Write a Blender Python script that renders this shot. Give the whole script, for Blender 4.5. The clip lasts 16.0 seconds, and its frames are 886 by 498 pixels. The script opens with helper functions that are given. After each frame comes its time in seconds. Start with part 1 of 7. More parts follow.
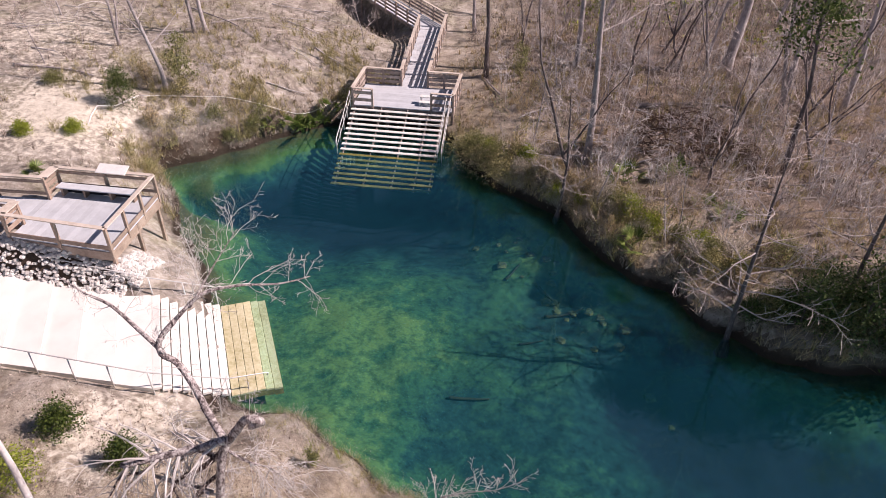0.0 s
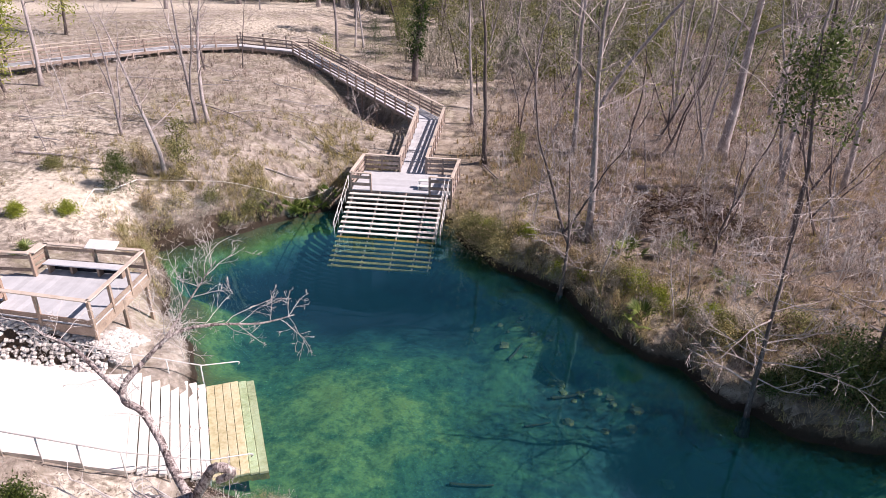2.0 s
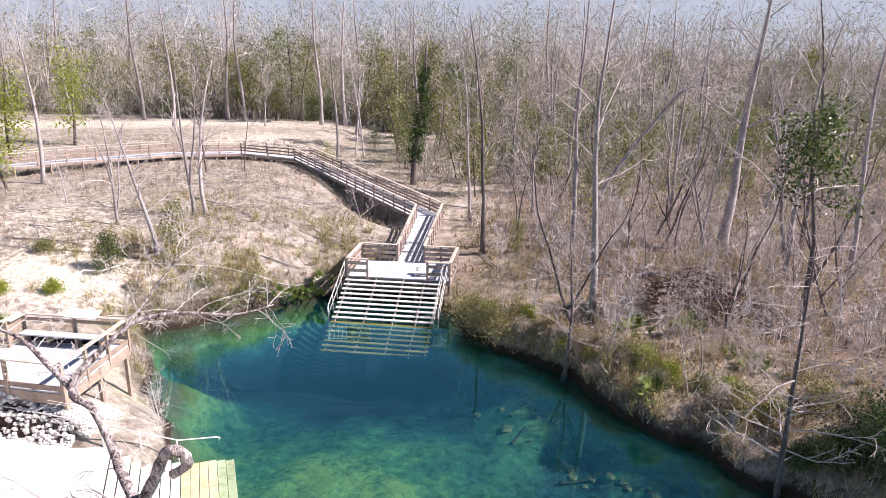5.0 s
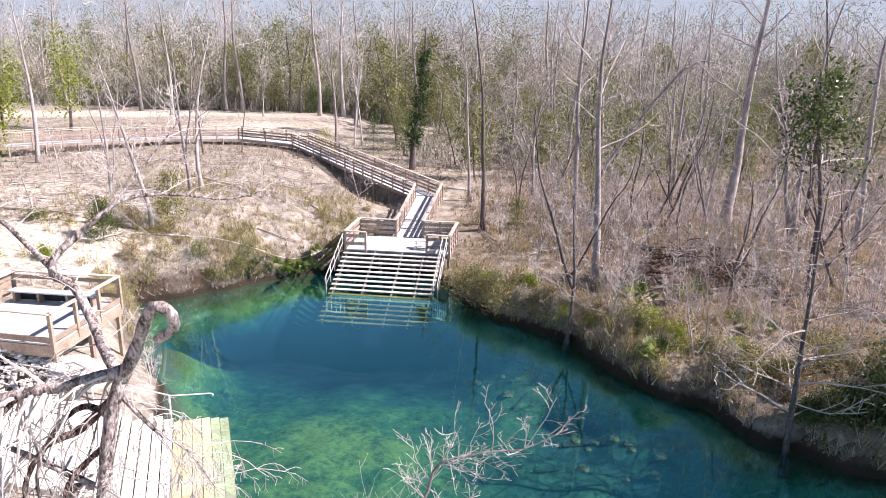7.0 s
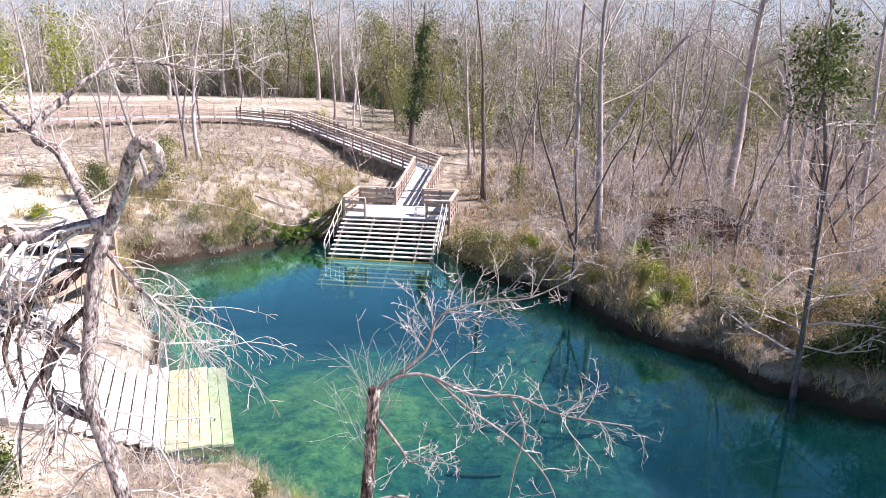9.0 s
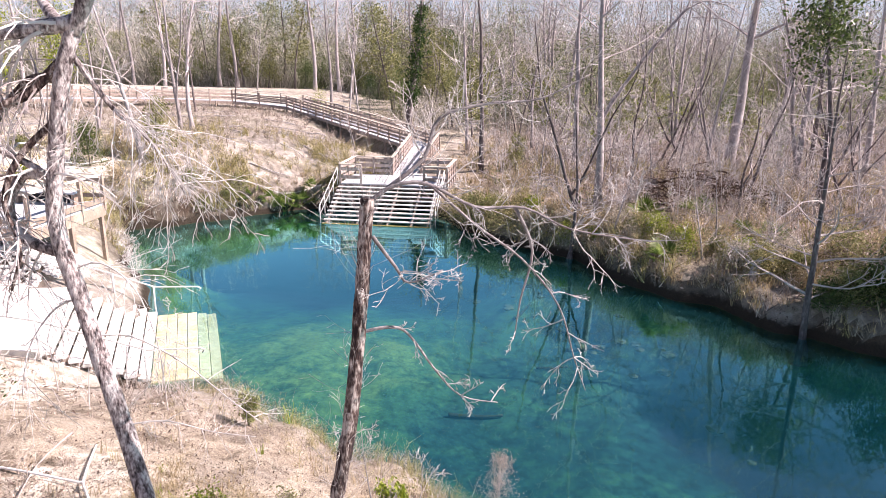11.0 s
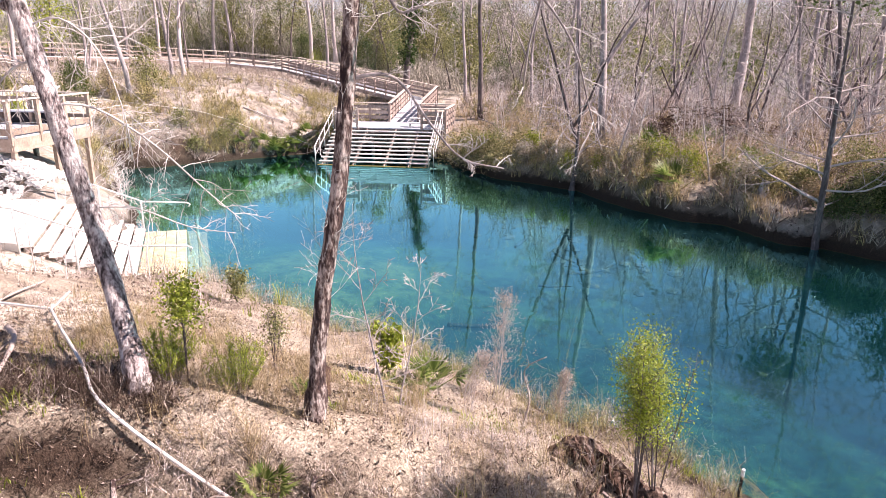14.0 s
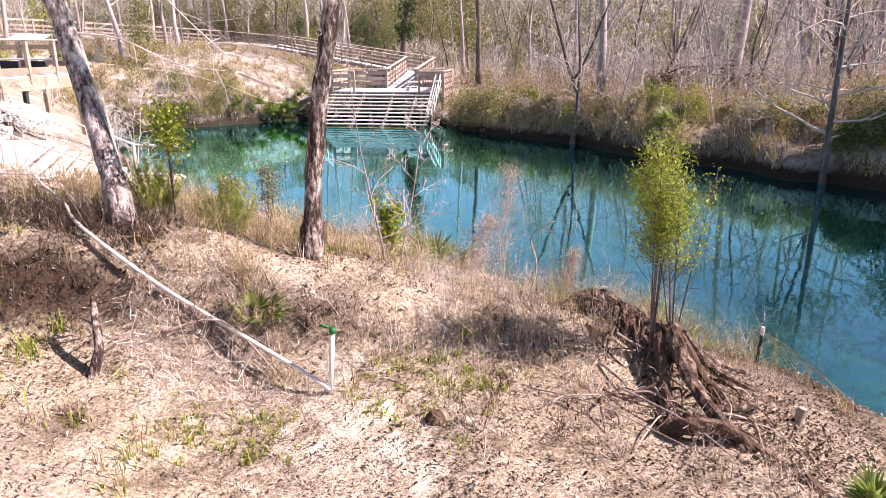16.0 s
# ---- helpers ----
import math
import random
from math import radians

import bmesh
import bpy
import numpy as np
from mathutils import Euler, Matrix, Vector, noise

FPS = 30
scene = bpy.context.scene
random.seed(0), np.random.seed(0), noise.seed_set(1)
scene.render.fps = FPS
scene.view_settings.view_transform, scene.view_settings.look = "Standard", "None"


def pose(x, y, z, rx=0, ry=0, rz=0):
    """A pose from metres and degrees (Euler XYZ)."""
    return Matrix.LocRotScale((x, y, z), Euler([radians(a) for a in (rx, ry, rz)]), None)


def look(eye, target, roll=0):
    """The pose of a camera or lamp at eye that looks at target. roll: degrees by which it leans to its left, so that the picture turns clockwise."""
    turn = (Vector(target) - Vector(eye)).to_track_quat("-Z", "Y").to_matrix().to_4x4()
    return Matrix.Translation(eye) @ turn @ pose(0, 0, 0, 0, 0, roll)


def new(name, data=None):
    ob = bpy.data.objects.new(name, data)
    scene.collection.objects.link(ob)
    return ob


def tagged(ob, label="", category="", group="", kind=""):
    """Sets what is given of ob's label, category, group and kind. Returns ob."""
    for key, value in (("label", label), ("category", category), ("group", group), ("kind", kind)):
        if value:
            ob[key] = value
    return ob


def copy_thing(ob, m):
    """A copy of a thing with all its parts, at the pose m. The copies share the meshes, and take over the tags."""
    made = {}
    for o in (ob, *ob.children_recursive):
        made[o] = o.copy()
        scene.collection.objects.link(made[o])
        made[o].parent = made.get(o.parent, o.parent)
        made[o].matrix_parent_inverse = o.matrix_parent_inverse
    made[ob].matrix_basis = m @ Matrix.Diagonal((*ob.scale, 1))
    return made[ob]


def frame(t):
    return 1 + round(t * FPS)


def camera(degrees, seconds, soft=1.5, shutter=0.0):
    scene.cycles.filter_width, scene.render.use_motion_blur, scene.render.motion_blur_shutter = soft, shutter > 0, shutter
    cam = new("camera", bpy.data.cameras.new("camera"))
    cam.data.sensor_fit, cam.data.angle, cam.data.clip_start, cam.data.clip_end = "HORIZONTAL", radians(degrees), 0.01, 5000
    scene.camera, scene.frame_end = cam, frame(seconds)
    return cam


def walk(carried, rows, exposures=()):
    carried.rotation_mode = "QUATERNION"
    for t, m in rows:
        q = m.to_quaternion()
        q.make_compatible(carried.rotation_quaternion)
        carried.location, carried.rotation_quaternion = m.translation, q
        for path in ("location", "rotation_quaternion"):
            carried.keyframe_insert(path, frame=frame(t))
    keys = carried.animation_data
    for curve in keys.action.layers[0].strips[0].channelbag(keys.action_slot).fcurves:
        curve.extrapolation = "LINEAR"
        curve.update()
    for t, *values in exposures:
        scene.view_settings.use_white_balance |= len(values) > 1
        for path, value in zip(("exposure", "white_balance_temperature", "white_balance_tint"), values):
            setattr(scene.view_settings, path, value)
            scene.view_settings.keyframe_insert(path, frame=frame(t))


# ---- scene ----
cam = camera(66.5, 16.0, soft=0.6)
PATH = [
    (0, (10.501, -36.825, 18.538), (10.29, -35.223, 17.36), 1.3),
    (0.5, (10.484, -36.822, 18.182), (10.268, -35.177, 17.066), 1.1),
    (1, (10.605, -36.737, 17.709), (10.377, -35.049, 16.659), 0.8),
    (1.5, (10.598, -36.711, 17.25), (10.363, -34.983, 16.27), 0.8),
    (2, (10.579, -36.664, 16.841), (10.339, -34.899, 15.931), 0.7),
    (2.5, (10.578, -36.628, 16.401), (10.333, -34.828, 15.564), 0.6),
    (3, (10.567, -36.641, 15.926), (10.319, -34.807, 15.166), 0.6),
    (3.5, (10.597, -36.627, 15.529), (10.343, -34.765, 14.844), 0.6),
    (4, (10.654, -36.612, 15.149), (10.395, -34.73, 14.524), 0.4),
    (6.5, (10.539, -36.542, 12.665), (10.285, -34.634, 12.124), 0.9),
    (7, (10.534, -36.538, 12.236), (10.281, -34.63, 11.692), 0.9),
    (7.5, (10.545, -36.554, 11.77), (10.292, -34.646, 11.226), 0.8),
    (8, (10.529, -36.568, 11.318), (10.277, -34.66, 10.772), 0.8),
    (8.5, (10.54, -36.591, 10.869), (10.288, -34.685, 10.32), 0.7),
    (9, (10.55, -36.614, 10.402), (10.298, -34.708, 9.851), 0.7),
    (11.5, (10.52, -36.49, 7.661), (10.277, -34.578, 7.13), 0.8),
    (12, (10.494, -36.44, 7.263), (10.251, -34.529, 6.724), 0.8),
    (12.5, (10.482, -36.408, 6.896), (10.24, -34.501, 6.343), 1.0),
    (13, (10.503, -36.413, 6.477), (10.262, -34.507, 5.921), 0.8),
    (13.5, (10.526, -36.425, 6.054), (10.287, -34.521, 5.493), 0.8),
    (14, (10.539, -36.425, 5.628), (10.301, -34.521, 5.063), 0.6),
    (14.5, (10.552, -36.447, 5.189), (10.313, -34.544, 4.622), 0.4),
    (15, (10.542, -36.471, 4.751), (10.306, -34.569, 4.182), 0.2),
    (15.5, (10.533, -36.491, 4.314), (10.297, -34.589, 3.741), 0.1),
    (16, (10.517, -36.508, 3.873), (10.283, -34.607, 3.298), -0.0),
]
# stops, kelvin and tint over the shot
EXPOSURES = [(0, 0.25, 7150, 32), (2, 0.47, 7000, 30), (4, 0.76, 6800, 26), (7, 0.98, 6800, 26), (9, 1.06, 6800, 26), (12, 1.14, 7050, 31), (14.5, 1.2, 7250, 34), (16, 1.2, 7400, 36)]
walk(cam, [(t, look(eye, target, roll)) for t, eye, target, roll in PATH],
     exposures=EXPOSURES)

# ---- world, sun, exposure ----
SUN_FROM = Vector((0.74, 0.06, 0.67)).normalized()
world = bpy.data.worlds.new("sky")
scene.world = world
world.use_nodes = True
wn = world.node_tree.nodes
wl = world.node_tree.links
sky = wn.new("ShaderNodeTexSky")
sky.sky_type = 'NISHITA'
sky.sun_disc = False
sky.sun_elevation = math.asin(SUN_FROM.z)
sky.sun_rotation = math.atan2(SUN_FROM.x, SUN_FROM.y)
sky.air_density = 0.85
sky.dust_density = 0.4
sky.ozone_density = 3.0
wn["Background"].inputs["Strength"].default_value = 0.05
wl.new(sky.outputs[0], wn["Background"].inputs["Color"])
sun_data = bpy.data.lights.new("sun", 'SUN')
sun_data.energy = 5.0
sun_data.angle = radians(0.5)
sun_data.color = (1.0, 0.955, 0.89)
sun = new("sun", sun_data)
sun.matrix_world = look(SUN_FROM * 100, (0, 0, 0))

# ---- materials ----


def nodes_of(name):
    m = bpy.data.materials.new(name)
    m.use_nodes = True
    nt = m.node_tree
    return m, nt.nodes, nt.links, nt.nodes["Principled BSDF"]


def noise_node(nd, ln, vec, scale, detail=4.0, rough=0.6, dist=0.0):
    n = nd.new("ShaderNodeTexNoise")
    n.inputs["Scale"].default_value = scale
    n.inputs["Detail"].default_value = detail
    n.inputs["Roughness"].default_value = rough
    n.inputs["Distortion"].default_value = dist
    if vec is not None:
        ln.new(vec, n.inputs["Vector"])
    return n


def ramp_node(nd, ln, fac, stops):
    r = nd.new("ShaderNodeValToRGB")
    e = r.color_ramp.elements
    while len(e) < len(stops):
        e.new(0.5)
    for i, (p, c) in enumerate(stops):
        e[i].position = p
        e[i].color = (*c, 1)
    ln.new(fac, r.inputs[0])
    return r


def mix_node(nd, ln, fac, a, b, blend='MIX'):
    m = nd.new("ShaderNodeMix")
    m.data_type = 'RGBA'
    m.blend_type = blend
    for sock, v in ((m.inputs[0], fac), (m.inputs[6], a), (m.inputs[7], b)):
        if isinstance(v, (int, float)):
            sock.default_value = v
        elif isinstance(v, tuple):
            sock.default_value = (*v, 1)
        else:
            ln.new(v, sock)
    return m.outputs[2]


def math_node(nd, ln, op, a, b=0.0, clamp=False):
    m = nd.new("ShaderNodeMath")
    m.operation = op
    m.use_clamp = clamp
    for sock, v in ((m.inputs[0], a), (m.inputs[1], b)):
        if isinstance(v, (int, float)):
            sock.default_value = v
        else:
            ln.new(v, sock)
    return m.outputs[0]


def bump_node(nd, ln, height, strength, distance, bsdf):
    b = nd.new("ShaderNodeBump")
    b.inputs["Strength"].default_value = strength
    b.inputs["Distance"].default_value = distance
    ln.new(height, b.inputs["Height"])
    ln.new(b.outputs[0], bsdf.inputs["Normal"])


def surface(name, dark, mid, light, fine=20.0, coarse=1.5, rough=0.75, bump=0.3, dist=0.01, vary=0.25, island=False,
            stretch=(1, 1, 1), spec=0.3, metal=0.0, span=(0.32, 0.5, 0.68)):
    """A weathered surface: three tones at two scales, relief, and a piece-to-piece change of tone."""
    m, nd, ln, bs = nodes_of(name)
    tc = nd.new("ShaderNodeTexCoord")
    mp = nd.new("ShaderNodeMapping")
    mp.inputs["Scale"].default_value = stretch
    ln.new(tc.outputs["Object"], mp.inputs["Vector"])
    f = noise_node(nd, ln, mp.outputs[0], fine, 5.0, 0.65)
    c = noise_node(nd, ln, mp.outputs[0], coarse, 3.0, 0.6)
    s = math_node(nd, ln, 'ADD', math_node(nd, ln, 'MULTIPLY', f.outputs[0], 0.55), math_node(nd, ln, 'MULTIPLY', c.outputs[0], 0.45))
    col = ramp_node(nd, ln, s, [(span[0], dark), (span[1], mid), (span[2], light)]).outputs[0]
    if vary:
        if island:
            g = nd.new("ShaderNodeNewGeometry")
            rnd = g.outputs["Random Per Island"]
        else:
            g = nd.new("ShaderNodeObjectInfo")
            rnd = g.outputs["Random"]
        v = ramp_node(nd, ln, rnd, [(0.0, (1 - vary,) * 3), (1.0, (1 + vary * 0.6,) * 3)]).outputs[0]
        col = mix_node(nd, ln, 1.0, col, v, 'MULTIPLY')
    ln.new(col, bs.inputs["Base Color"])
    bs.inputs["Roughness"].default_value = rough
    bs.inputs["Metallic"].default_value = metal
    bs.inputs["Specular IOR Level"].default_value = spec
    if bump:
        bump_node(nd, ln, f.outputs[0], bump, dist, bs)
    return m


def leafy(name, dark, mid, light, rough=0.5, through_light=0.38):
    """Leaves: each its own tone, lit through a little."""
    m, nd, ln, bs = nodes_of(name)
    g = nd.new("ShaderNodeNewGeometry")
    col = ramp_node(nd, ln, g.outputs["Random Per Island"], [(0.0, dark), (0.5, mid), (1.0, light)]).outputs[0]
    ln.new(col, bs.inputs["Base Color"])
    bs.inputs["Roughness"].default_value = rough
    bs.inputs["Specular IOR Level"].default_value = 0.35
    tr = nd.new("ShaderNodeBsdfTranslucent")
    ln.new(col, tr.inputs["Color"])
    ms = nd.new("ShaderNodeMixShader")
    ms.inputs[0].default_value = through_light
    ln.new(bs.outputs[0], ms.inputs[1])
    ln.new(tr.outputs[0], ms.inputs[2])
    ln.new(ms.outputs[0], nd["Material Output"].inputs["Surface"])
    return m


DECK = surface("deck_boards", (0.42, 0.45, 0.485), (0.52, 0.555, 0.60), (0.60, 0.635, 0.68), 30, 2, 0.7, 0.2, 0.004, 0.1)
RAIL = surface("weathered_rail", (0.17, 0.13, 0.115), (0.35, 0.285, 0.25), (0.54, 0.465, 0.42), 14, 1.5, 0.8, 0.35, 0.006, 0.2, stretch=(1, 1, 0.4))
CAP = surface("rail_cap", (0.44, 0.37, 0.31), (0.60, 0.53, 0.465), (0.71, 0.645, 0.58), 16, 1.5, 0.75, 0.3, 0.005, 0.12)
BROWN = surface("stained_timber", (0.20, 0.145, 0.115), (0.34, 0.255, 0.205), (0.48, 0.38, 0.315), 14, 1.5, 0.75, 0.3, 0.006, 0.15)
WHITE = surface("pale_tread", (0.62, 0.61, 0.58), (0.76, 0.75, 0.72), (0.84, 0.83, 0.80), 25, 2.5, 0.6, 0.15, 0.004, 0.06)
CONCRETE = surface("pale_concrete", (0.66, 0.64, 0.61), (0.78, 0.77, 0.74), (0.85, 0.84, 0.82), 40, 0.8, 0.8, 0.2, 0.004, 0.05)
ALGAE = surface("algae_tread", (0.07, 0.065, 0.02), (0.19, 0.175, 0.05), (0.33, 0.30, 0.13), 9, 1.6, 0.7, 0.2, 0.004, 0.2)
ALGAE_PALE = surface("pale_algae_tread", (0.38, 0.345, 0.18), (0.60, 0.555, 0.36), (0.72, 0.685, 0.50), 7, 1.2, 0.7, 0.2, 0.004, 0.1)
METAL = surface("galvanised_tube", (0.50, 0.50, 0.50), (0.66, 0.66, 0.66), (0.78, 0.78, 0.78), 20, 3, 0.45, 0.05, 0.002, 0.05, metal=0.3)
PLASTIC = surface("white_plastic", (0.68, 0.68, 0.67), (0.78, 0.78, 0.77), (0.84, 0.84, 0.83), 12, 2, 0.4, 0.05, 0.002, 0.04)
GREENPL = surface("green_plastic", (0.0, 0.10, 0.03), (0.0, 0.16, 0.05), (0.01, 0.22, 0.07), 12, 2, 0.4, 0.0, 0.002, 0.0)
# near-black for the bench's painted under-seat shade and the dark steel post
SHADE_STEEL = surface("shade_and_steel", (0.006, 0.007, 0.012), (0.012, 0.014, 0.022), (0.03, 0.032, 0.045), 30, 3, 0.5, 0.2, 0.004, 0.1)
BARK = surface("grey_bark", (0.14, 0.12, 0.122), (0.35, 0.32, 0.325), (0.62, 0.585, 0.59), 16, 2.2, 0.9, 0.6, 0.02, 0.3, stretch=(1, 1, 0.35))
BARK_DARK = surface("dark_bark", (0.05, 0.04, 0.042), (0.14, 0.118, 0.118), (0.33, 0.295, 0.295), 16, 2, 0.9, 0.7, 0.02, 0.3, stretch=(1, 1, 0.3))
BARK_PALE = surface("pale_bark", (0.24, 0.22, 0.225), (0.48, 0.455, 0.46), (0.70, 0.68, 0.68), 14, 2.4, 0.85, 0.5, 0.015, 0.2, stretch=(1, 1, 0.4))
BARK_NEAR = surface("scaly_bark", (0.028, 0.016, 0.018), (0.11, 0.074, 0.066), (0.52, 0.45, 0.42), 30, 10.0, 0.9, 1.0, 0.05, 0.0, stretch=(1, 1, 0.35), span=(0.41, 0.49, 0.59))
BARK_LICHEN = surface("lichen_bark", (0.06, 0.045, 0.045), (0.28, 0.235, 0.235), (0.66, 0.61, 0.60), 30, 9.0, 0.9, 1.0, 0.04, 0.0, stretch=(1, 1, 0.4), span=(0.40, 0.48, 0.58))
TWIG = surface("bare_twig", (0.27, 0.225, 0.22), (0.48, 0.425, 0.415), (0.68, 0.63, 0.615), 6, 1, 0.85, 0.0, 0.01, 0.3)
TWIG_PALE = surface("pale_twig", (0.42, 0.39, 0.385), (0.60, 0.57, 0.56), (0.75, 0.72, 0.71), 6, 1, 0.85, 0.0, 0.01, 0.2)
ROT = surface("rotten_wood", (0.025, 0.015, 0.012), (0.09, 0.055, 0.04), (0.24, 0.17, 0.13), 10, 2, 0.95, 1.0, 0.04, 0.2)
POLE = surface("peeled_pole", (0.22, 0.17, 0.15), (0.38, 0.32, 0.29), (0.56, 0.50, 0.46), 18, 2, 0.85, 0.4, 0.008, 0.15)
IVY = leafy("ivy_leaf", (0.012, 0.035, 0.008), (0.03, 0.075, 0.015), (0.07, 0.13, 0.03))
EVERGREEN = leafy("evergreen_leaf", (0.035, 0.065, 0.02), (0.085, 0.135, 0.04), (0.19, 0.24, 0.09), 0.35)
OLIVE = leafy("olive_leaf", (0.09, 0.105, 0.035), (0.21, 0.225, 0.085), (0.38, 0.375, 0.17))
LIME = leafy("lime_leaf", (0.14, 0.19, 0.02), (0.27, 0.34, 0.04), (0.42, 0.47, 0.09))
CEDAR = leafy("cedar_leaf", (0.02, 0.045, 0.008), (0.06, 0.10, 0.02), (0.14, 0.18, 0.04))
PALM = leafy("palmetto_leaf", (0.05, 0.09, 0.015), (0.13, 0.20, 0.04), (0.30, 0.37, 0.12), 0.45)
DRY_GRASS = leafy("grey_straw", (0.25, 0.215, 0.165), (0.43, 0.39, 0.32), (0.60, 0.56, 0.49), 0.85)
STRAW = leafy("straw_blade", (0.23, 0.175, 0.095), (0.44, 0.35, 0.21), (0.62, 0.52, 0.35), 0.8)
BRUSH = leafy("dry_twig", (0.045, 0.032, 0.026), (0.37, 0.295, 0.25), (0.82, 0.74, 0.68), 0.85, 0.12)
FAR_TWIG = leafy("far_twig", (0.15, 0.14, 0.115), (0.37, 0.35, 0.295), (0.66, 0.635, 0.575), 0.9, 0.12)
FAR_LEAF = leafy("far_leaf", (0.075, 0.10, 0.05), (0.20, 0.235, 0.12), (0.40, 0.425, 0.255))
FAR_GREEN = leafy("forest_green", (0.13, 0.145, 0.07), (0.27, 0.29, 0.15), (0.44, 0.45, 0.27), 0.7)
PALE_BRUSH = leafy("bleached_twig", (0.34, 0.29, 0.28), (0.60, 0.54, 0.52), (0.82, 0.77, 0.75), 0.85, 0.12)
BRUSH_OLIVE = leafy("olive_twig", (0.085, 0.075, 0.03), (0.35, 0.31, 0.13), (0.64, 0.57, 0.30), 0.8, 0.2)
LITTER = leafy("dead_leaf", (0.06, 0.04, 0.032), (0.24, 0.18, 0.145), (0.60, 0.51, 0.44), 0.8, 0.1)
FENNEL = leafy("dry_plume", (0.30, 0.22, 0.18), (0.42, 0.33, 0.28), (0.56, 0.46, 0.41), 0.9)
ROTTEN = leafy("dead_root", (0.02, 0.013, 0.01), (0.075, 0.05, 0.038), (0.20, 0.15, 0.12), 0.9)
SUNKEN_LOG = surface("sunken_wood", (0.006, 0.014, 0.01), (0.014, 0.03, 0.018), (0.035, 0.055, 0.03), 6, 1.5, 0.9, 0.4, 0.02, 0.2)
SUNKEN = surface("sunken_stone", (0.015, 0.035, 0.022), (0.04, 0.07, 0.032), (0.12, 0.15, 0.065), 6, 1.5, 0.9, 0.4, 0.02, 0.2)

# ---- geometry helpers ----


class Geo:
    """Collects vertices and faces of one part."""

    def __init__(self):
        self.v, self.f, self.n = [], [], 0

    def add(self, verts, faces):
        self.v.extend(verts)
        k = self.n
        self.f.extend([tuple(i + k for i in f) for f in faces])
        self.n += len(verts)

    def box(self, c, half, rz=0.0, ax=None, ch=0.0):
        """A box with lightly chamfered long edges: centre, half sizes, turn about z or three axes."""
        if ax is None:
            co, si = math.cos(rz), math.sin(rz)
            ax = (Vector((co, si, 0)), Vector((-si, co, 0)), Vector((0, 0, 1)))
        c = Vector(c)
        if not ch:
            vs = [c + ax[0] * (half[0] * i) + ax[1] * (half[1] * j) + ax[2] * (half[2] * k)
                  for i in (-1, 1) for j in (-1, 1) for k in (-1, 1)]
            self.add(vs, [(0, 1, 3, 2), (4, 6, 7, 5), (0, 4, 5, 1), (2, 3, 7, 6), (0, 2, 6, 4), (1, 5, 7, 3)])
            return
        a, b = half[1], half[2]
        ring = [(-a + ch, -b), (a - ch, -b), (a, -b + ch), (a, b - ch), (a - ch, b), (-a + ch, b), (-a, b - ch), (-a, -b + ch)]
        vs = [c + ax[0] * (half[0] * i) + ax[1] * y + ax[2] * z for i in (-1, 1) for y, z in ring]
        self.add(vs, [tuple(range(7, -1, -1)), tuple(range(8, 16))] + [(i, (i + 1) % 8, 8 + (i + 1) % 8, 8 + i) for i in range(8)])

    def beam(self, a, b, w, t, up=(0, 0, 1), ch=0.008):
        """A beam from a to b, w wide across, t thick along up."""
        a, b = Vector(a), Vector(b)
        x = (b - a).normalized()
        y = Vector(up).cross(x)
        if y.length < 1e-4:
            y = Vector((0, 1, 0)).cross(x)
        y.normalize()
        z = x.cross(y)
        self.box((a + b) / 2, ((b - a).length / 2, w / 2, t / 2), ax=(x, y, z), ch=ch)

    def tube(self, pts, rad, sides=6, cap=True, rough=0.0, rng=None):
        """A tube along points with a radius at each."""
        pts = [Vector(p) for p in pts]
        n = len(pts)
        if not hasattr(rad, "__len__"):
            rad = [rad] * n
        t0 = (pts[1] - pts[0]).normalized()
        x = t0.cross(Vector((0.31, 0.95, 0.11)))
        if x.length < 1e-3:
            x = t0.cross(Vector((1, 0, 0)))
        x.normalize()
        vs = []
        for i, p in enumerate(pts):
            t = (pts[min(i + 1, n - 1)] - pts[max(i - 1, 0)])
            if t.length < 1e-6:
                t = t0
            t = t.normalized()
            x = (x - t * x.dot(t))
            if x.length < 1e-5:
                x = t.orthogonal()
            x = x.normalized()
            y = t.cross(x)
            for s in range(sides):
                a = 2 * math.pi * s / sides
                r = rad[i] * (1 + (rng.uniform(-rough, rough) if rough else 0))
                vs.append(p + (x * math.cos(a) + y * math.sin(a)) * r)
        fs = [(i * sides + s, i * sides + (s + 1) % sides, (i + 1) * sides + (s + 1) % sides, (i + 1) * sides + s)
              for i in range(n - 1) for s in range(sides)]
        if cap:
            fs.append(tuple(range(sides - 1, -1, -1)))
            fs.append(tuple(range((n - 1) * sides, n * sides)))
        self.add(vs, fs)

    def mesh(self, name, smooth=False):
        me = bpy.data.meshes.new(name)
        me.from_pydata([tuple(v) for v in self.v], [], self.f)
        if smooth:
            me.polygons.foreach_set("use_smooth", [True] * len(me.polygons))
        me.update()
        return me


def thing(name, at, label, category, group="", kind=""):
    """An empty at a thing's base that carries its parts."""
    ob = new(name)
    ob.location = at
    ob.empty_display_size = 0.2
    return tagged(ob, label, category, group, kind)


def base_of(ob):
    return ob.location if ob.parent is None else base_of(ob.parent)


def part(name, geo, material, parent, label="", smooth=False):
    """Links a Geo, given in world places, as one mesh under a thing or a part."""
    g = Geo()
    o = base_of(parent)
    g.v, g.f = [Vector(v) - o for v in geo.v], geo.f
    ob = new(name, g.mesh(name, smooth))
    ob.data.materials.append(material)
    ob.parent = parent
    return tagged(ob, label)


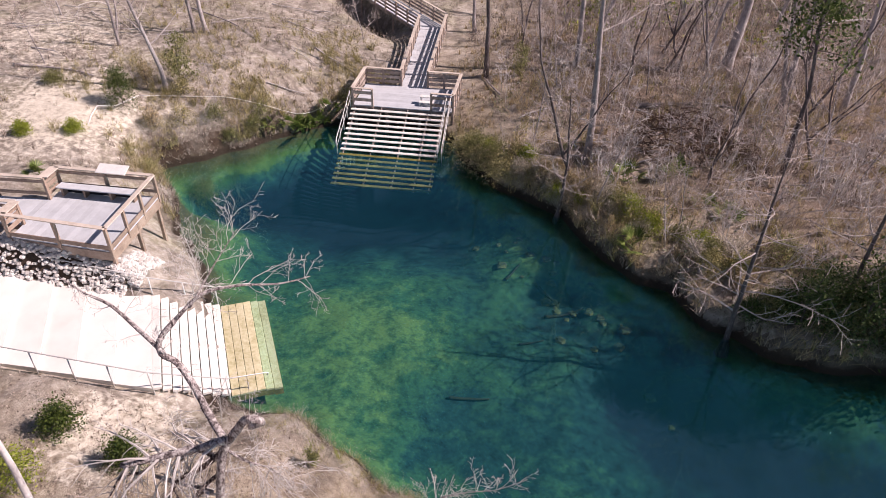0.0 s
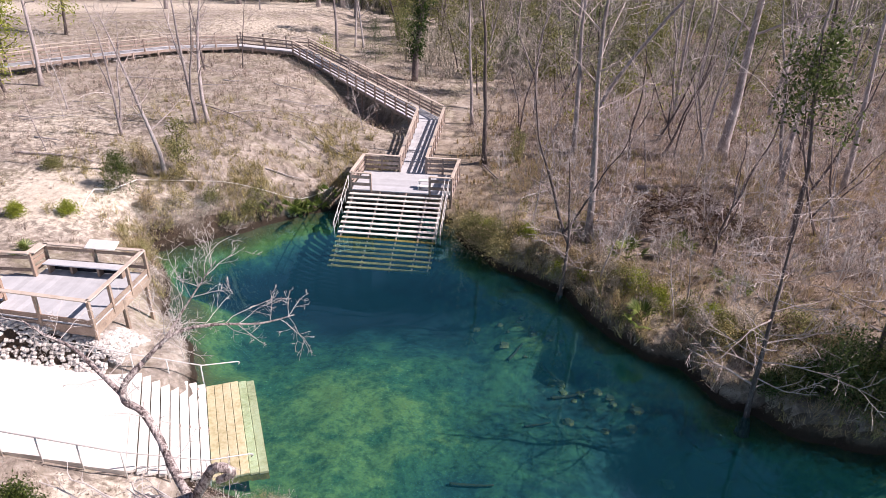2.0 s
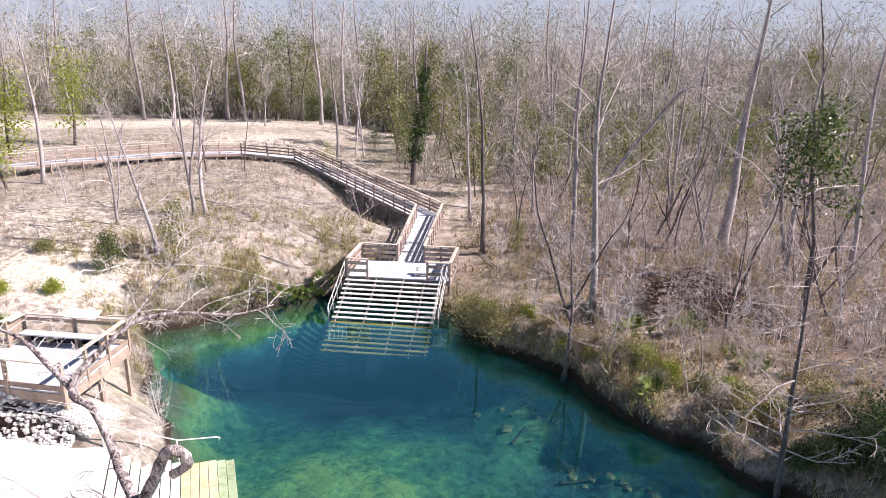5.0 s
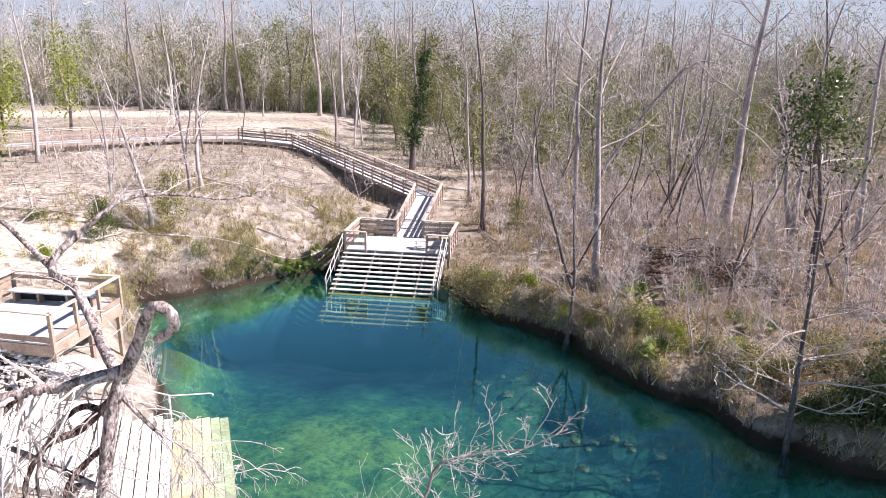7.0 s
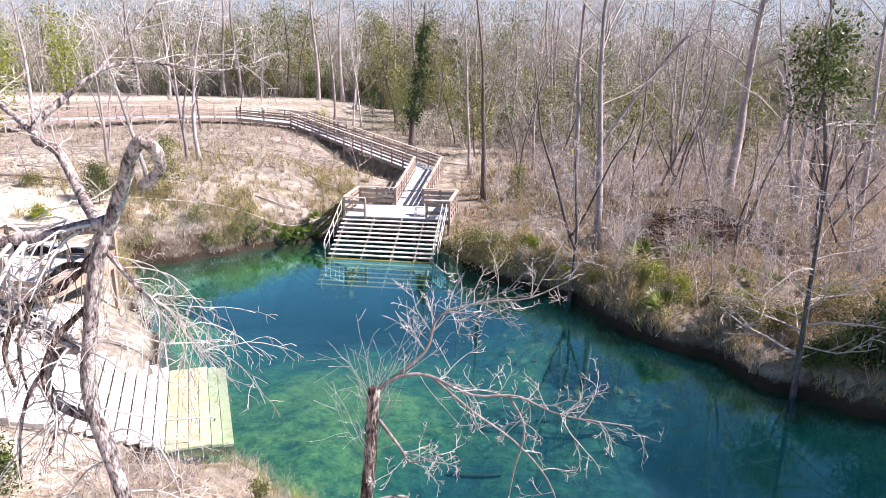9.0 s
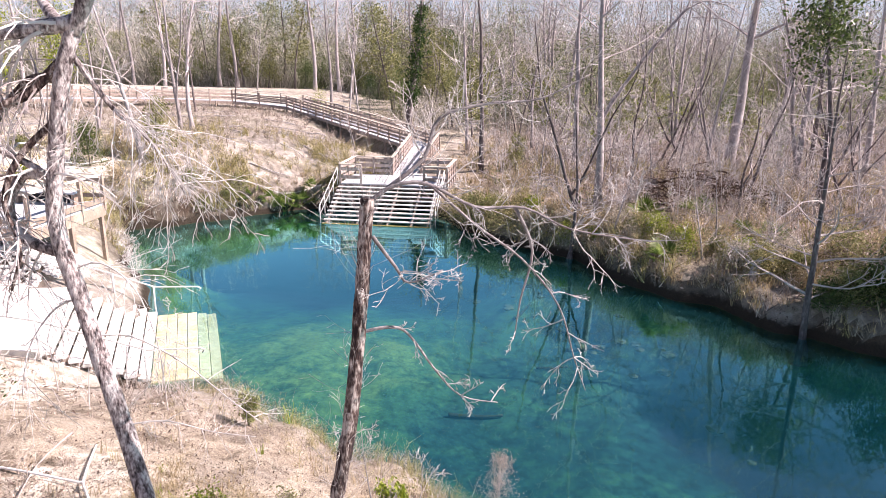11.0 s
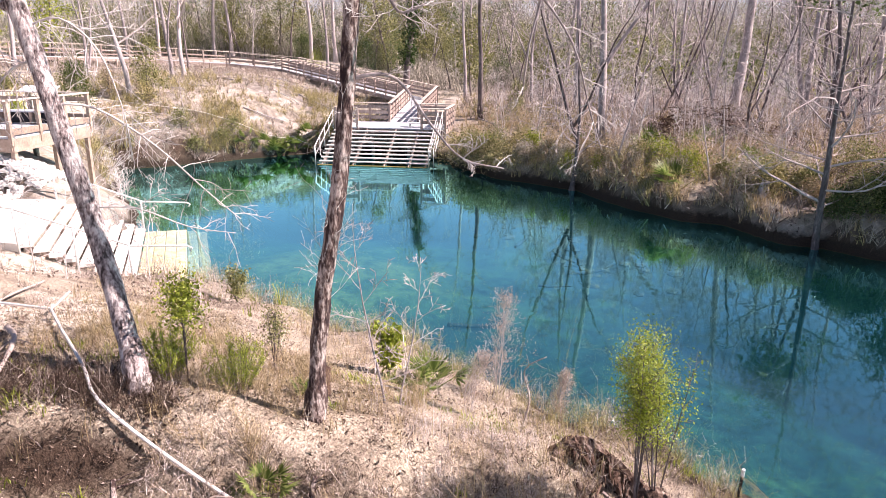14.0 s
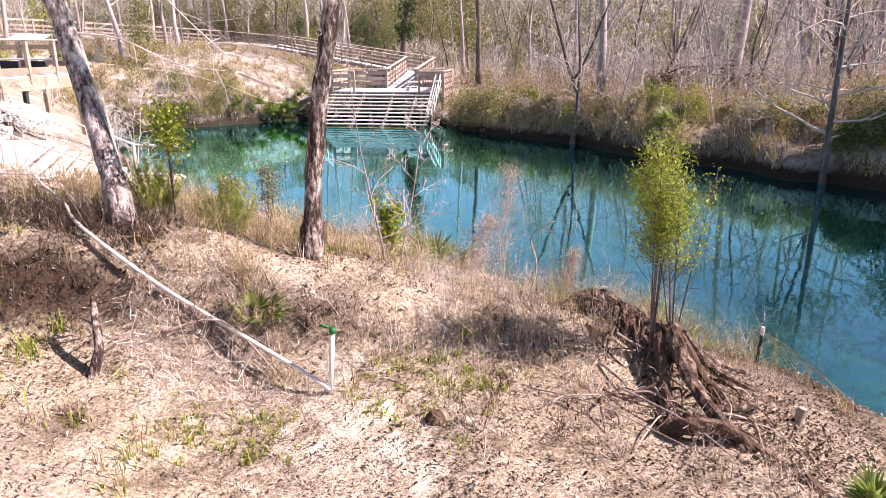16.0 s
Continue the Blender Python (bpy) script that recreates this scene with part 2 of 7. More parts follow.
def single(name, geo, material, at, label, category, group="", kind="", smooth=False):
    """A thing that is one mesh, given in world places."""
    g = Geo()
    o = Vector(at)
    g.v, g.f = [Vector(v) - o for v in geo.v], geo.f
    ob = new(name, g.mesh(name, smooth))
    ob.location = o
    ob.data.materials.append(material)
    return tagged(ob, label, category, group, kind)


def mesh_arrays(name, verts, tris, material):
    """A mesh from numpy arrays of vertices and triangles."""
    me = bpy.data.meshes.new(name)
    me.vertices.add(len(verts))
    me.vertices.foreach_set("co", np.ascontiguousarray(verts, dtype=np.float32).ravel())
    me.loops.add(tris.size)
    me.loops.foreach_set("vertex_index", np.ascontiguousarray(tris, dtype=np.int32).ravel())
    k = tris.shape[1]
    me.polygons.add(len(tris))
    me.polygons.foreach_set("loop_start", np.arange(0, tris.size, k, dtype=np.int32))
    me.update(calc_edges=True)
    me.validate()
    me.materials.append(material)
    return me


# ---- the lie of the land ----
SHORE = [(-8.8, -6.8), (-7.4, -5.6), (-5.6, -4.1), (-4.2, -2.6), (-2.6, -0.9), (-1.2, 0.2), (1.0, 0.9), (4.5, 0.6), (6.2, -1.5), (7.4, -3.8),
         (9.3, -5.9), (11.1, -7.4), (12.4, -8.2), (12.9, -10.0), (14.3, -11.3), (15.7, -12.6), (17.2, -13.4), (18.5, -14.7),
         (19.6, -15.8), (21.0, -16.5), (23.5, -16.9), (28.0, -17.6), (40.0, -19.0), (70.0, -26.0), (70.0, -46.0), (40.0, -41.0),
         (24.0, -37.0), (17.0, -33.8), (14.45, -30.5), (13.95, -28.8), (13.5, -28.1), (12.8, -27.5), (11.4, -26.7), (10.0, -25.9),
         (8.2, -24.8), (6.6, -24.3), (5.5, -23.5), (4.2, -22.6), (3.3, -22.2), (2.4, -22.4), (1.0, -22.0), (-1.5, -17.2), (-1.6, -16.4),
         (-2.8, -14.9), (-4.9, -12.7), (-6.9, -9.6), (-8.4, -8.0)]


def wave_noise(x, y, scale, seed):
    """Smooth random heights, about -1 to 1."""
    rng = np.random.RandomState(seed)
    out = np.zeros_like(x, dtype=float)
    for i in range(9):
        a = rng.uniform(0, 2 * math.pi)
        k = scale * rng.uniform(0.5, 1.9)
        out += np.sin((x * math.cos(a) + y * math.sin(a)) * k + rng.uniform(0, 6.3))
    return out / 4.0


def shore_distance(x, y):
    """Metres outside the water's edge; negative in the water."""
    x, y = np.asarray(x, float), np.asarray(y, float)
    # the wooded bank winds in and out more than the rest
    wind = sig((x - 8.5) / 0.8) * sig((y + 18.5) / 0.8)
    px = x + 0.26 * wave_noise(x, y, 1.8, 3) + 0.42 * wind * wave_noise(x, y, 0.95, 13)
    py = y + 0.26 * wave_noise(x, y, 1.7, 4) + 0.42 * wind * wave_noise(x, y, 1.05, 14)
    best = np.full(x.shape, 1e9)
    inside = np.zeros(x.shape, bool)
    n = len(SHORE)
    for i in range(n):
        ax, ay = SHORE[i]
        bx, by = SHORE[(i + 1) % n]
        ex, ey = bx - ax, by - ay
        u = np.clip(((px - ax) * ex + (py - ay) * ey) / (ex * ex + ey * ey), 0, 1)
        best = np.minimum(best, np.hypot(px - ax - u * ex, py - ay - u * ey))
        cross = (ay > py) != (by > py)
        with np.errstate(divide='ignore', invalid='ignore'):
            xi = ax + (py - ay) / (by - ay if by != ay else 1e-9) * ex
        inside ^= cross & (px < xi)
    return np.where(inside, -best, best)


def sig(v):
    return 1.0 / (1.0 + np.exp(-np.clip(v, -40, 40)))


def bump(x, y, cx, cy, r):
    return np.exp(-((x - cx) ** 2 + (y - cy) ** 2) / (r * r))


def ground_z(x, y, d=None):
    x, y = np.asarray(x, float), np.asarray(y, float)
    if d is None:
        d = shore_distance(x, y)
    west = sig((-3.0 - x) / 2.0) * sig((y + 24) / 2.0)
    south = sig((-23.5 - y) / 0.8)
    top = 1.35 + 1.15 * west + 1.15 * south * (1 - west) + 0.7 * sig((y - 14) / 8) * (1 - west) * sig((4 - x) / 6)
    run = 3.2 - 1.1 * west + 0.5 * south * (1 - west)
    scarp = sig((x - 8.5) / 1.2) * sig((y + 20.5) / 0.7) + 0.75 * sig((-0.6 - x) / 0.5) * sig((y + 10.5) / 0.7)
    land = 0.04 + top * (1 - np.exp(-np.maximum(d, 0) / run)) + 0.25 * (1 - np.exp(-np.maximum(d, 0) / 0.35)) * (1 - 0.5 * west)
    land += 0.42 * scarp * sig((d - 0.36) / 0.13) * np.exp(-np.maximum(d - 0.3, 0) / 5.0)
    # the clearing climbs from the bank towards the far woods
    rise = 0.95 + 0.4 * sig((-20 - x) / 3.0) + 0.3 * sig((y - 38) / 4.0) - 0.3 * bump(x, y, -16, 29, 6)
    land += rise * sig((-5.2 - x - 0.35 * np.clip(y - 6, 0, 26)) / 1.3) * sig((y + 8.0) / 1.8) * (1 - np.exp(-np.maximum(d, 0) / 1.6)) * sig((75 - y) / 5.0)
    bank = 0.06 + 0.16 * (1 - np.exp(-np.maximum(d, 0) / 0.2)) + 1.85 * (np.clip(d / 5.2, 0, 1) ** 1.1) * (1 - 0.45 * sig((x - 12.0) / 0.5))
    bank += 0.3 * sig((9.6 - x) / 0.4) * sig((x - 1.5) / 0.4) * sig((d - 0.3) / 0.07) * np.exp(-np.maximum(d - 0.3, 0) / 2.0)
    bank += 0.27 * sig((6.7 - x) / 0.35) * sig((x - 2.2) / 0.6) * sig((d - 1.6) / 0.5)
    land = land * (1 - south) + bank * south
    # the low sandy terrace in front of the eroded bank
    lip = -31.04 + 0.25 * (x - 8.0) + 0.12 * wave_noise(x, y, 3.0, 11)
    low = sig((lip + 0.15 * sig((x - 7.1) / 0.3) - y) / (0.10 + 0.12 * sig((x - 7.1) / 0.35))) * sig((x - 5.2) / 0.5)
    land = land * (1 - low) + np.minimum(land, 0.84 + 0.45 * sig((7.8 - x) / 0.3) + 0.10 * wave_noise(x, y, 1.0, 12) - 0.02 * (y + 32)) * low
    land += 0.05 * wave_noise(x, y, 1.1, 5) * sig((d - 1.0) / 0.5) + 0.02 * wave_noise(x, y, 4.0, 6) * sig((d - 0.4) / 0.3)
    land += 0.10 * bump(x, y, 11.6, -29.4, 0.9) + 0.4 * bump(x, y, -5.0, 4.0, 3.5)
    # gully under the walkway, low enough to take the ground's shade-dark colour
    land -= 2.5 * bump(x, (y - 17) * 0.42, -3.2 - 0.62 * (y - 17), 0, 1.8) * sig((y - 5) / 2) * sig((30 - y) / 3)
    # cutting for the pale stairs
    up = (x + 1.3) * -0.886 + (y + 17.2) * -0.463
    cut = sig((y + 23.25) / 0.1) * sig((-18.25 - y) / 0.12) * sig((1.0 - x) / 0.3)
    land = land * (1 - cut) + np.minimum(land, np.minimum(0.5 * up, 1.2 + 0.074 * (up - 2.4)) - 0.14) * cut
    land += 0.5 * sig((-3.9 - x) / 0.3) * sig((y + 18.2) / 0.15) * sig((-16.6 - y) / 0.4) * sig((x + 11) / 0.5)
    t = np.maximum(-d, 0)
    cove = bump(x, y, -5.6, -11.6, 2.2)
    depth = 0.10 + (1.62 - 1.5 * cove - 0.52 * bump(x, y, 4.5, -17, 5)) * (1 - np.exp(-t / (0.9 + 0.9 * sig((x - 8.5) / 1.0) * sig((y + 20) / 1.5))))
    depth += 1.7 * bump(x, y, 1.8, -4.2, 5.0) + 0.5 * bump(x, y, 7.5, -7.5, 3.0) + 1.1 * bump(x, y, -4.6, -6.2, 3.0) + 0.6 * bump(x, y, 13.0, -12.5, 2.6) + 1.3 * bump(x, y, 17.5, -17.0, 3.0) + 1.3 * bump(x, y, 22, -20.5, 5) + 0.35 * bump(x, y, 9.5, -21.0, 2.6) + 0.1 * bump(x, y, 11.5, -19.0, 3.5)
    depth += 0.10 * wave_noise(x, y, 1.3, 7) + 0.05 * wave_noise(x, y, 3.4, 8)
    return np.where(d > 0, land, -np.maximum(depth * np.minimum(t / 0.3, 1), 0.02))


def gz(x, y):
    return float(ground_z(np.array([x]), np.array([y]))[0])


def grid_lines(lo, hi, step, far):
    """Even lines from lo to hi, growing outwards to the far distance."""
    mid = list(np.arange(lo, hi + 1e-6, step))
    out, s, v = [], step, hi
    while v < far:
        s *= 1.22
        v += s
        out.append(v)
    low, s, v = [], step, lo
    while v > -far:
        s *= 1.22
        v -= s
        low.append(v)
    return np.array(low[::-1] + mid + out)


def sand_cover(x, y):
    """Where bare pale sand lies open: the clearing, the track and the low terrace."""
    s = 1.0 * bump(x, y, -13.5, -7.0, 4.2) + 0.7 * bump(x, y, -20, 2, 6) + 1.15 * np.exp(-((y - 52 - 0.35 * (x + 42)) / 6.0) ** 2) * sig((-12 - x) / 5)
    s += 0.75 * bump(x, y, -22, 40, 9) + 0.34 * sig((-31.2 - y) / 0.5) * sig((10.0 - x) / 0.6) * sig((x - 6) / 1.2) * sig((15 - x) / 0.8)
    s += 0.9 * bump(x, y, 4.3, -28.6, 1.3) + 0.4 * bump(x, y, 12.7, -31.6, 0.5) + 0.45 * bump(x, y, 9.6, -32.3, 0.9) + 0.4 * bump(x, y, 9.0, -31.2, 0.6) + 0.6 * bump(x, y, -1.0, -25.6, 2.2) + 0.5 * bump(x, y, -1.0, -24.0, 2.0)
    return np.clip(s, 0, 1)


def litter_cover(x, y):
    """Where brown leaf litter lies: the woods and the near bank."""
    s = sig((x - 4.2 - 0.15 * y) / 1.2) * sig((y + 13) / 1.5) + sig((-24.5 - y) / 0.6)
    return np.clip(s, 0, 1)


def build_ground():
    # finer lines over the near bank
    gx = np.unique(np.round(np.concatenate([grid_lines(-16, 30, 0.24, 2600), np.arange(3.5, 14.0, 0.08)]), 4))
    gy = np.unique(np.round(np.concatenate([grid_lines(-36, 18, 0.24, 2600), np.arange(-33.0, -27.5, 0.08)]), 4))
    X, Y = np.meshgrid(gx, gy, indexing="ij")
    D = shore_distance(X, Y)
    Z = ground_z(X, Y, D)
    nx, ny = X.shape
    idx = np.arange(nx * ny).reshape(nx, ny)
    q = np.stack([idx[:-1, :-1], idx[1:, :-1], idx[1:, 1:], idx[:-1, 1:]], -1).reshape(-1, 4)
    me = mesh_arrays("ground", np.stack([X, Y, Z], -1).reshape(-1, 3), q, GROUND)
    woods = sig((X - 6.5 - 0.1 * Y) / 1.5) * sig((Y + 17) / 1.0) * sig((D - 0.3) / 0.3) * (0.08 + 0.92 * sig((D - 5.0) / 1.2))
    for nm, arr in (("sand", sand_cover(X, Y)), ("litter", litter_cover(X, Y)), ("woods", woods)):
        a = me.attributes.new(nm, 'FLOAT', 'POINT')
        a.data.foreach_set("value", np.ascontiguousarray(arr.ravel(), dtype=np.float32))
    me.polygons.foreach_set("use_smooth", np.ones(len(me.polygons), dtype=bool))
    ob = new("ground", me)
    return tagged(ob, "sandy ground with dry grass, leaf litter and pond bed", "ground", kind="structure")


def ground_material():
    m, nd, ln, bs = nodes_of("sandy_ground")
    geo = nd.new("ShaderNodeNewGeometry")
    pos = geo.outputs["Position"]
    sep = nd.new("ShaderNodeSeparateXYZ")
    ln.new(pos, sep.inputs[0])
    n1 = noise_node(nd, ln, pos, 0.45, 5, 0.6, 0.4)
    n2 = noise_node(nd, ln, pos, 3.5, 6, 0.7)
    n3 = noise_node(nd, ln, pos, 34.0, 6, 0.8)
    sand_at = nd.new("ShaderNodeAttribute")
    sand_at.attribute_name = "sand"
    lit_at = nd.new("ShaderNodeAttribute")
    lit_at.attribute_name = "litter"
    straw = ramp_node(nd, ln, n2.outputs[0], [(0.3, (0.17, 0.15, 0.125)), (0.5, (0.385, 0.365, 0.325)), (0.7, (0.62, 0.605, 0.575))]).outputs[0]
    green = ramp_node(nd, ln, n1.outputs[0], [(0.35, (0.50, 0.455, 0.405)), (0.5, (0.34, 0.29, 0.24)), (0.62, (0.27, 0.25, 0.15)), (0.75, (0.36, 0.32, 0.24))]).outputs[0]
    grey = ramp_node(nd, ln, noise_node(nd, ln, pos, 0.9, 6, 0.7, 0.8).outputs[0], [(0.40, (0.62, 0.60, 0.60)), (0.5, (0.95, 0.93, 0.93)), (0.62, (1.22, 1.22, 1.24))]).outputs[0]
    base = mix_node(nd, ln, 1.0, mix_node(nd, ln, 0.45, straw, green), grey, 'MULTIPLY')
    leaf = ramp_node(nd, ln, n3.outputs[0], [(0.30, (0.07, 0.05, 0.04)), (0.44, (0.28, 0.23, 0.175)), (0.57, (0.46, 0.40, 0.315)), (0.72, (0.65, 0.595, 0.485))]).outputs[0]
    n4 = noise_node(nd, ln, pos, 1.7, 6, 0.7, 0.5)
    mott = ramp_node(nd, ln, n4.outputs[0], [(0.36, (0.42, 0.40, 0.38)), (0.47, (0.88, 0.86, 0.85)), (0.58, (1.18, 1.2, 1.22))]).outputs[0]
    leaf = mix_node(nd, ln, 1.0, leaf, mott, 'MULTIPLY')
    sand = ramp_node(nd, ln, n2.outputs[0], [(0.3, (0.45, 0.405, 0.33)), (0.55, (0.68, 0.63, 0.545)), (0.75, (0.80, 0.765, 0.69))]).outputs[0]
    lf = math_node(nd, ln, 'MULTIPLY', lit_at.outputs["Fac"], ramp_node(nd, ln, n1.outputs[0], [(0.25, (0.55,) * 3), (0.55, (1.0,) * 3)]).outputs[0], True)
    wood_at = nd.new("ShaderNodeAttribute")
    wood_at.attribute_name = "woods"
    mould = ramp_node(nd, ln, n3.outputs[0], [(0.34, (0.018, 0.013, 0.011)), (0.47, (0.12, 0.088, 0.073)), (0.58, (0.27, 0.21, 0.18)), (0.70, (0.50, 0.43, 0.385))]).outputs[0]
    # broad patches of darker and paler tone over the mould
    mould_tone = ramp_node(nd, ln, n1.outputs[0], [(0.40, (0.38, 0.34, 0.34)), (0.50, (0.85, 0.82, 0.82)), (0.60, (1.15, 1.15, 1.12))]).outputs[0]
    mould = mix_node(nd, ln, 1.0, mould, mould_tone, 'MULTIPLY')
    leaf = mix_node(nd, ln, math_node(nd, ln, 'MULTIPLY', wood_at.outputs["Fac"], 0.85), leaf, mould)
    c1 = mix_node(nd, ln, lf, base, leaf)
    sf = math_node(nd, ln, 'ADD', sand_at.outputs["Fac"], math_node(nd, ln, 'MULTIPLY', math_node(nd, ln, 'SUBTRACT', n2.outputs[0], 0.55), 2.2))
    sf = math_node(nd, ln, 'MULTIPLY', math_node(nd, ln, 'SUBTRACT', sf, 0.28), 2.4, True)
    c2 = mix_node(nd, ln, sf, c1, sand)
    grain = ramp_node(nd, ln, n3.outputs[0], [(0.3, (0.72,) * 3), (0.7, (1.18,) * 3)]).outputs[0]
    land = mix_node(nd, ln, 1.0, c2, grain, 'MULTIPLY')
    # pond bed: pale sandy shallows, weed-grown; the water's blue dimming with depth is painted
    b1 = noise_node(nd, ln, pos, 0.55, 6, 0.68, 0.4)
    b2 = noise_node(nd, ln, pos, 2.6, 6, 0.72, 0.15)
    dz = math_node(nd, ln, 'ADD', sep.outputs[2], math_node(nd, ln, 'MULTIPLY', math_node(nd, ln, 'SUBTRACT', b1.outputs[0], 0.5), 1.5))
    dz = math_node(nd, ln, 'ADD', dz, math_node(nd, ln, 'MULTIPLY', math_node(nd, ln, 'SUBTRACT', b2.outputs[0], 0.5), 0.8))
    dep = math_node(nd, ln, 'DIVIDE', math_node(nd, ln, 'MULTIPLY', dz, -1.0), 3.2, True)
    # deep stops near black: light lost in the water, put into the bed colour
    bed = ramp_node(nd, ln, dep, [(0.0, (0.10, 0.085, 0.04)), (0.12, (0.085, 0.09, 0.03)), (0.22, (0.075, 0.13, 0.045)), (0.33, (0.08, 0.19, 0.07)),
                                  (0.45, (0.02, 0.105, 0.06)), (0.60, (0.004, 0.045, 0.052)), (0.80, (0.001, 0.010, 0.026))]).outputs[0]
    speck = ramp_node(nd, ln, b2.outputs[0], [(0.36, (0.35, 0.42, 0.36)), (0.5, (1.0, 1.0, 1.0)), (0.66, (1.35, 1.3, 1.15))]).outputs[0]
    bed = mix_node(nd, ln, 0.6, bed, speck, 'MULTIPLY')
    b3 = noise_node(nd, ln, pos, 9.0, 6, 0.8, 0.2)
    weed = ramp_node(nd, ln, b3.outputs[0], [(0.38, (0.45, 0.55, 0.5)), (0.5, (1.0, 1.0, 1.0)), (0.64, (1.5, 1.4, 1.2))]).outputs[0]
    bed = mix_node(nd, ln, 0.6, bed, weed, 'MULTIPLY')
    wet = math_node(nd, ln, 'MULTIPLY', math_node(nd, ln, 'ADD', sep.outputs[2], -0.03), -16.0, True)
    # wet earth on low ground, its dark tone also painting undercut and gully shade
    damp_shade = math_node(nd, ln, 'SUBTRACT', 1.0, math_node(nd, ln, 'MULTIPLY', math_node(nd, ln, 'SUBTRACT', sep.outputs[2], math_node(nd, ln, 'MULTIPLY', n2.outputs[0], 0.5)), 5.5), True)
    soil = ramp_node(nd, ln, n3.outputs[0], [(0.3, (0.014, 0.010, 0.008)), (0.6, (0.05, 0.037, 0.028)), (0.8, (0.11, 0.085, 0.065))]).outputs[0]
    # bare soil on steep scarps, toned extra dark for the undercut's shade
    sn = nd.new("ShaderNodeSeparateXYZ")
    ln.new(geo.outputs["True Normal"], sn.inputs[0])
    steep = math_node(nd, ln, 'MULTIPLY', math_node(nd, ln, 'SUBTRACT', 0.74, sn.outputs[2]), 3.0, True)
    dirt = ramp_node(nd, ln, n3.outputs[0], [(0.3, (0.025, 0.017, 0.013)), (0.55, (0.08, 0.056, 0.042)), (0.75, (0.19, 0.14, 0.11))]).outputs[0]
    land = mix_node(nd, ln, damp_shade, mix_node(nd, ln, steep, land, dirt), soil)
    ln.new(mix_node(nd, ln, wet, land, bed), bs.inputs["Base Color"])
    bs.inputs["Roughness"].default_value = 0.92
    bs.inputs["Specular IOR Level"].default_value = 0.15
    bump_node(nd, ln, math_node(nd, ln, 'ADD', n3.outputs[0], math_node(nd, ln, 'MULTIPLY', n2.outputs[0], 1.5)), 0.6, 0.05, bs)
    return m


def water_material():
    m, nd, ln, bs = nodes_of("clear_water")
    geo = nd.new("ShaderNodeNewGeometry")
    n1 = noise_node(nd, ln, geo.outputs["Position"], 0.9, 3, 0.5, 0.3)
    n2 = noise_node(nd, ln, geo.outputs["Position"], 5.0, 2, 0.5)
    hgt = math_node(nd, ln, 'ADD', n1.outputs[0], math_node(nd, ln, 'MULTIPLY', n2.outputs[0], 0.18))
    b = nd.new("ShaderNodeBump")
    b.inputs["Strength"].default_value = 0.35
    b.inputs["Distance"].default_value = 0.012
    ln.new(hgt, b.inputs["Height"])
    fr = nd.new("ShaderNodeFresnel")
    fr.inputs["IOR"].default_value = 1.36
    ln.new(b.outputs[0], fr.inputs["Normal"])
    tr = nd.new("ShaderNodeBsdfTransparent")
    tr.inputs["Color"].default_value = (0.80, 0.97, 0.97, 1)
    # a little light scattered back by the water itself
    df = nd.new("ShaderNodeBsdfDiffuse")
    df.inputs["Color"].default_value = (0.0, 0.21, 0.275, 1)
    body = nd.new("ShaderNodeMixShader")
    body.inputs[0].default_value = 0.08
    ln.new(tr.outputs[0], body.inputs[1])
    ln.new(df.outputs[0], body.inputs[2])
    gl = nd.new("ShaderNodeBsdfGlossy")
    gl.inputs["Color"].default_value = (0.30, 0.86, 0.94, 1)
    gl.inputs["Roughness"].default_value = 0.015
    ln.new(b.outputs[0], gl.inputs["Normal"])
    ms = nd.new("ShaderNodeMixShader")
    ln.new(math_node(nd, ln, 'MULTIPLY', fr.outputs[0], 3.2, True), ms.inputs[0])
    ln.new(body.outputs[0], ms.inputs[1])
    ln.new(gl.outputs[0], ms.inputs[2])
    ln.new(ms.outputs[0], nd["Material Output"].inputs["Surface"])
    nd.remove(bs)
    return m


def haze_backdrop():
    """A glowing ring added for the far sky's pale horizon haze, thinning upwards."""
    m, nd, ln, bs = nodes_of("horizon_glow")
    geo = nd.new("ShaderNodeNewGeometry")
    sep = nd.new("ShaderNodeSeparateXYZ")
    ln.new(geo.outputs["Position"], sep.inputs[0])
    # emission brightens the low sky and what the water mirrors of it
    em = nd.new("ShaderNodeEmission")
    up = math_node(nd, ln, 'DIVIDE', sep.outputs[2], 1400.0, True)
    ln.new(ramp_node(nd, ln, up, [(0.0, (0.76, 0.87, 1.0)), (0.12, (0.66, 0.83, 1.0)), (0.5, (0.42, 0.68, 1.0))]).outputs[0], em.inputs["Color"])
    em.inputs["Strength"].default_value = 0.42
    tr = nd.new("ShaderNodeBsdfTransparent")
    ms = nd.new("ShaderNodeMixShader")
    ln.new(ramp_node(nd, ln, up, [(0.0, (0.0,) * 3), (0.12, (0.05,) * 3), (0.95, (1.0,) * 3)]).outputs[0], ms.inputs[0])
    ln.new(em.outputs[0], ms.inputs[1])
    ln.new(tr.outputs[0], ms.inputs[2])
    ln.new(ms.outputs[0], nd["Material Output"].inputs["Surface"])
    nd.remove(bs)
    g = Geo()
    n, r = 48, 2200.0
    g.add([(r * math.cos(2 * math.pi * k / n), r * math.sin(2 * math.pi * k / n), z) for z in (-20.0, 1400.0) for k in range(n)],
          [(k, (k + 1) % n, n + (k + 1) % n, n + k) for k in range(n)])
    ob = single("backdrop", g, m, (0, 0, 0), "glowing ring added for the pale hazy sky low over the far woods", "sky", kind="structure")
    ob.visible_shadow = False


haze_backdrop()
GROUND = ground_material()
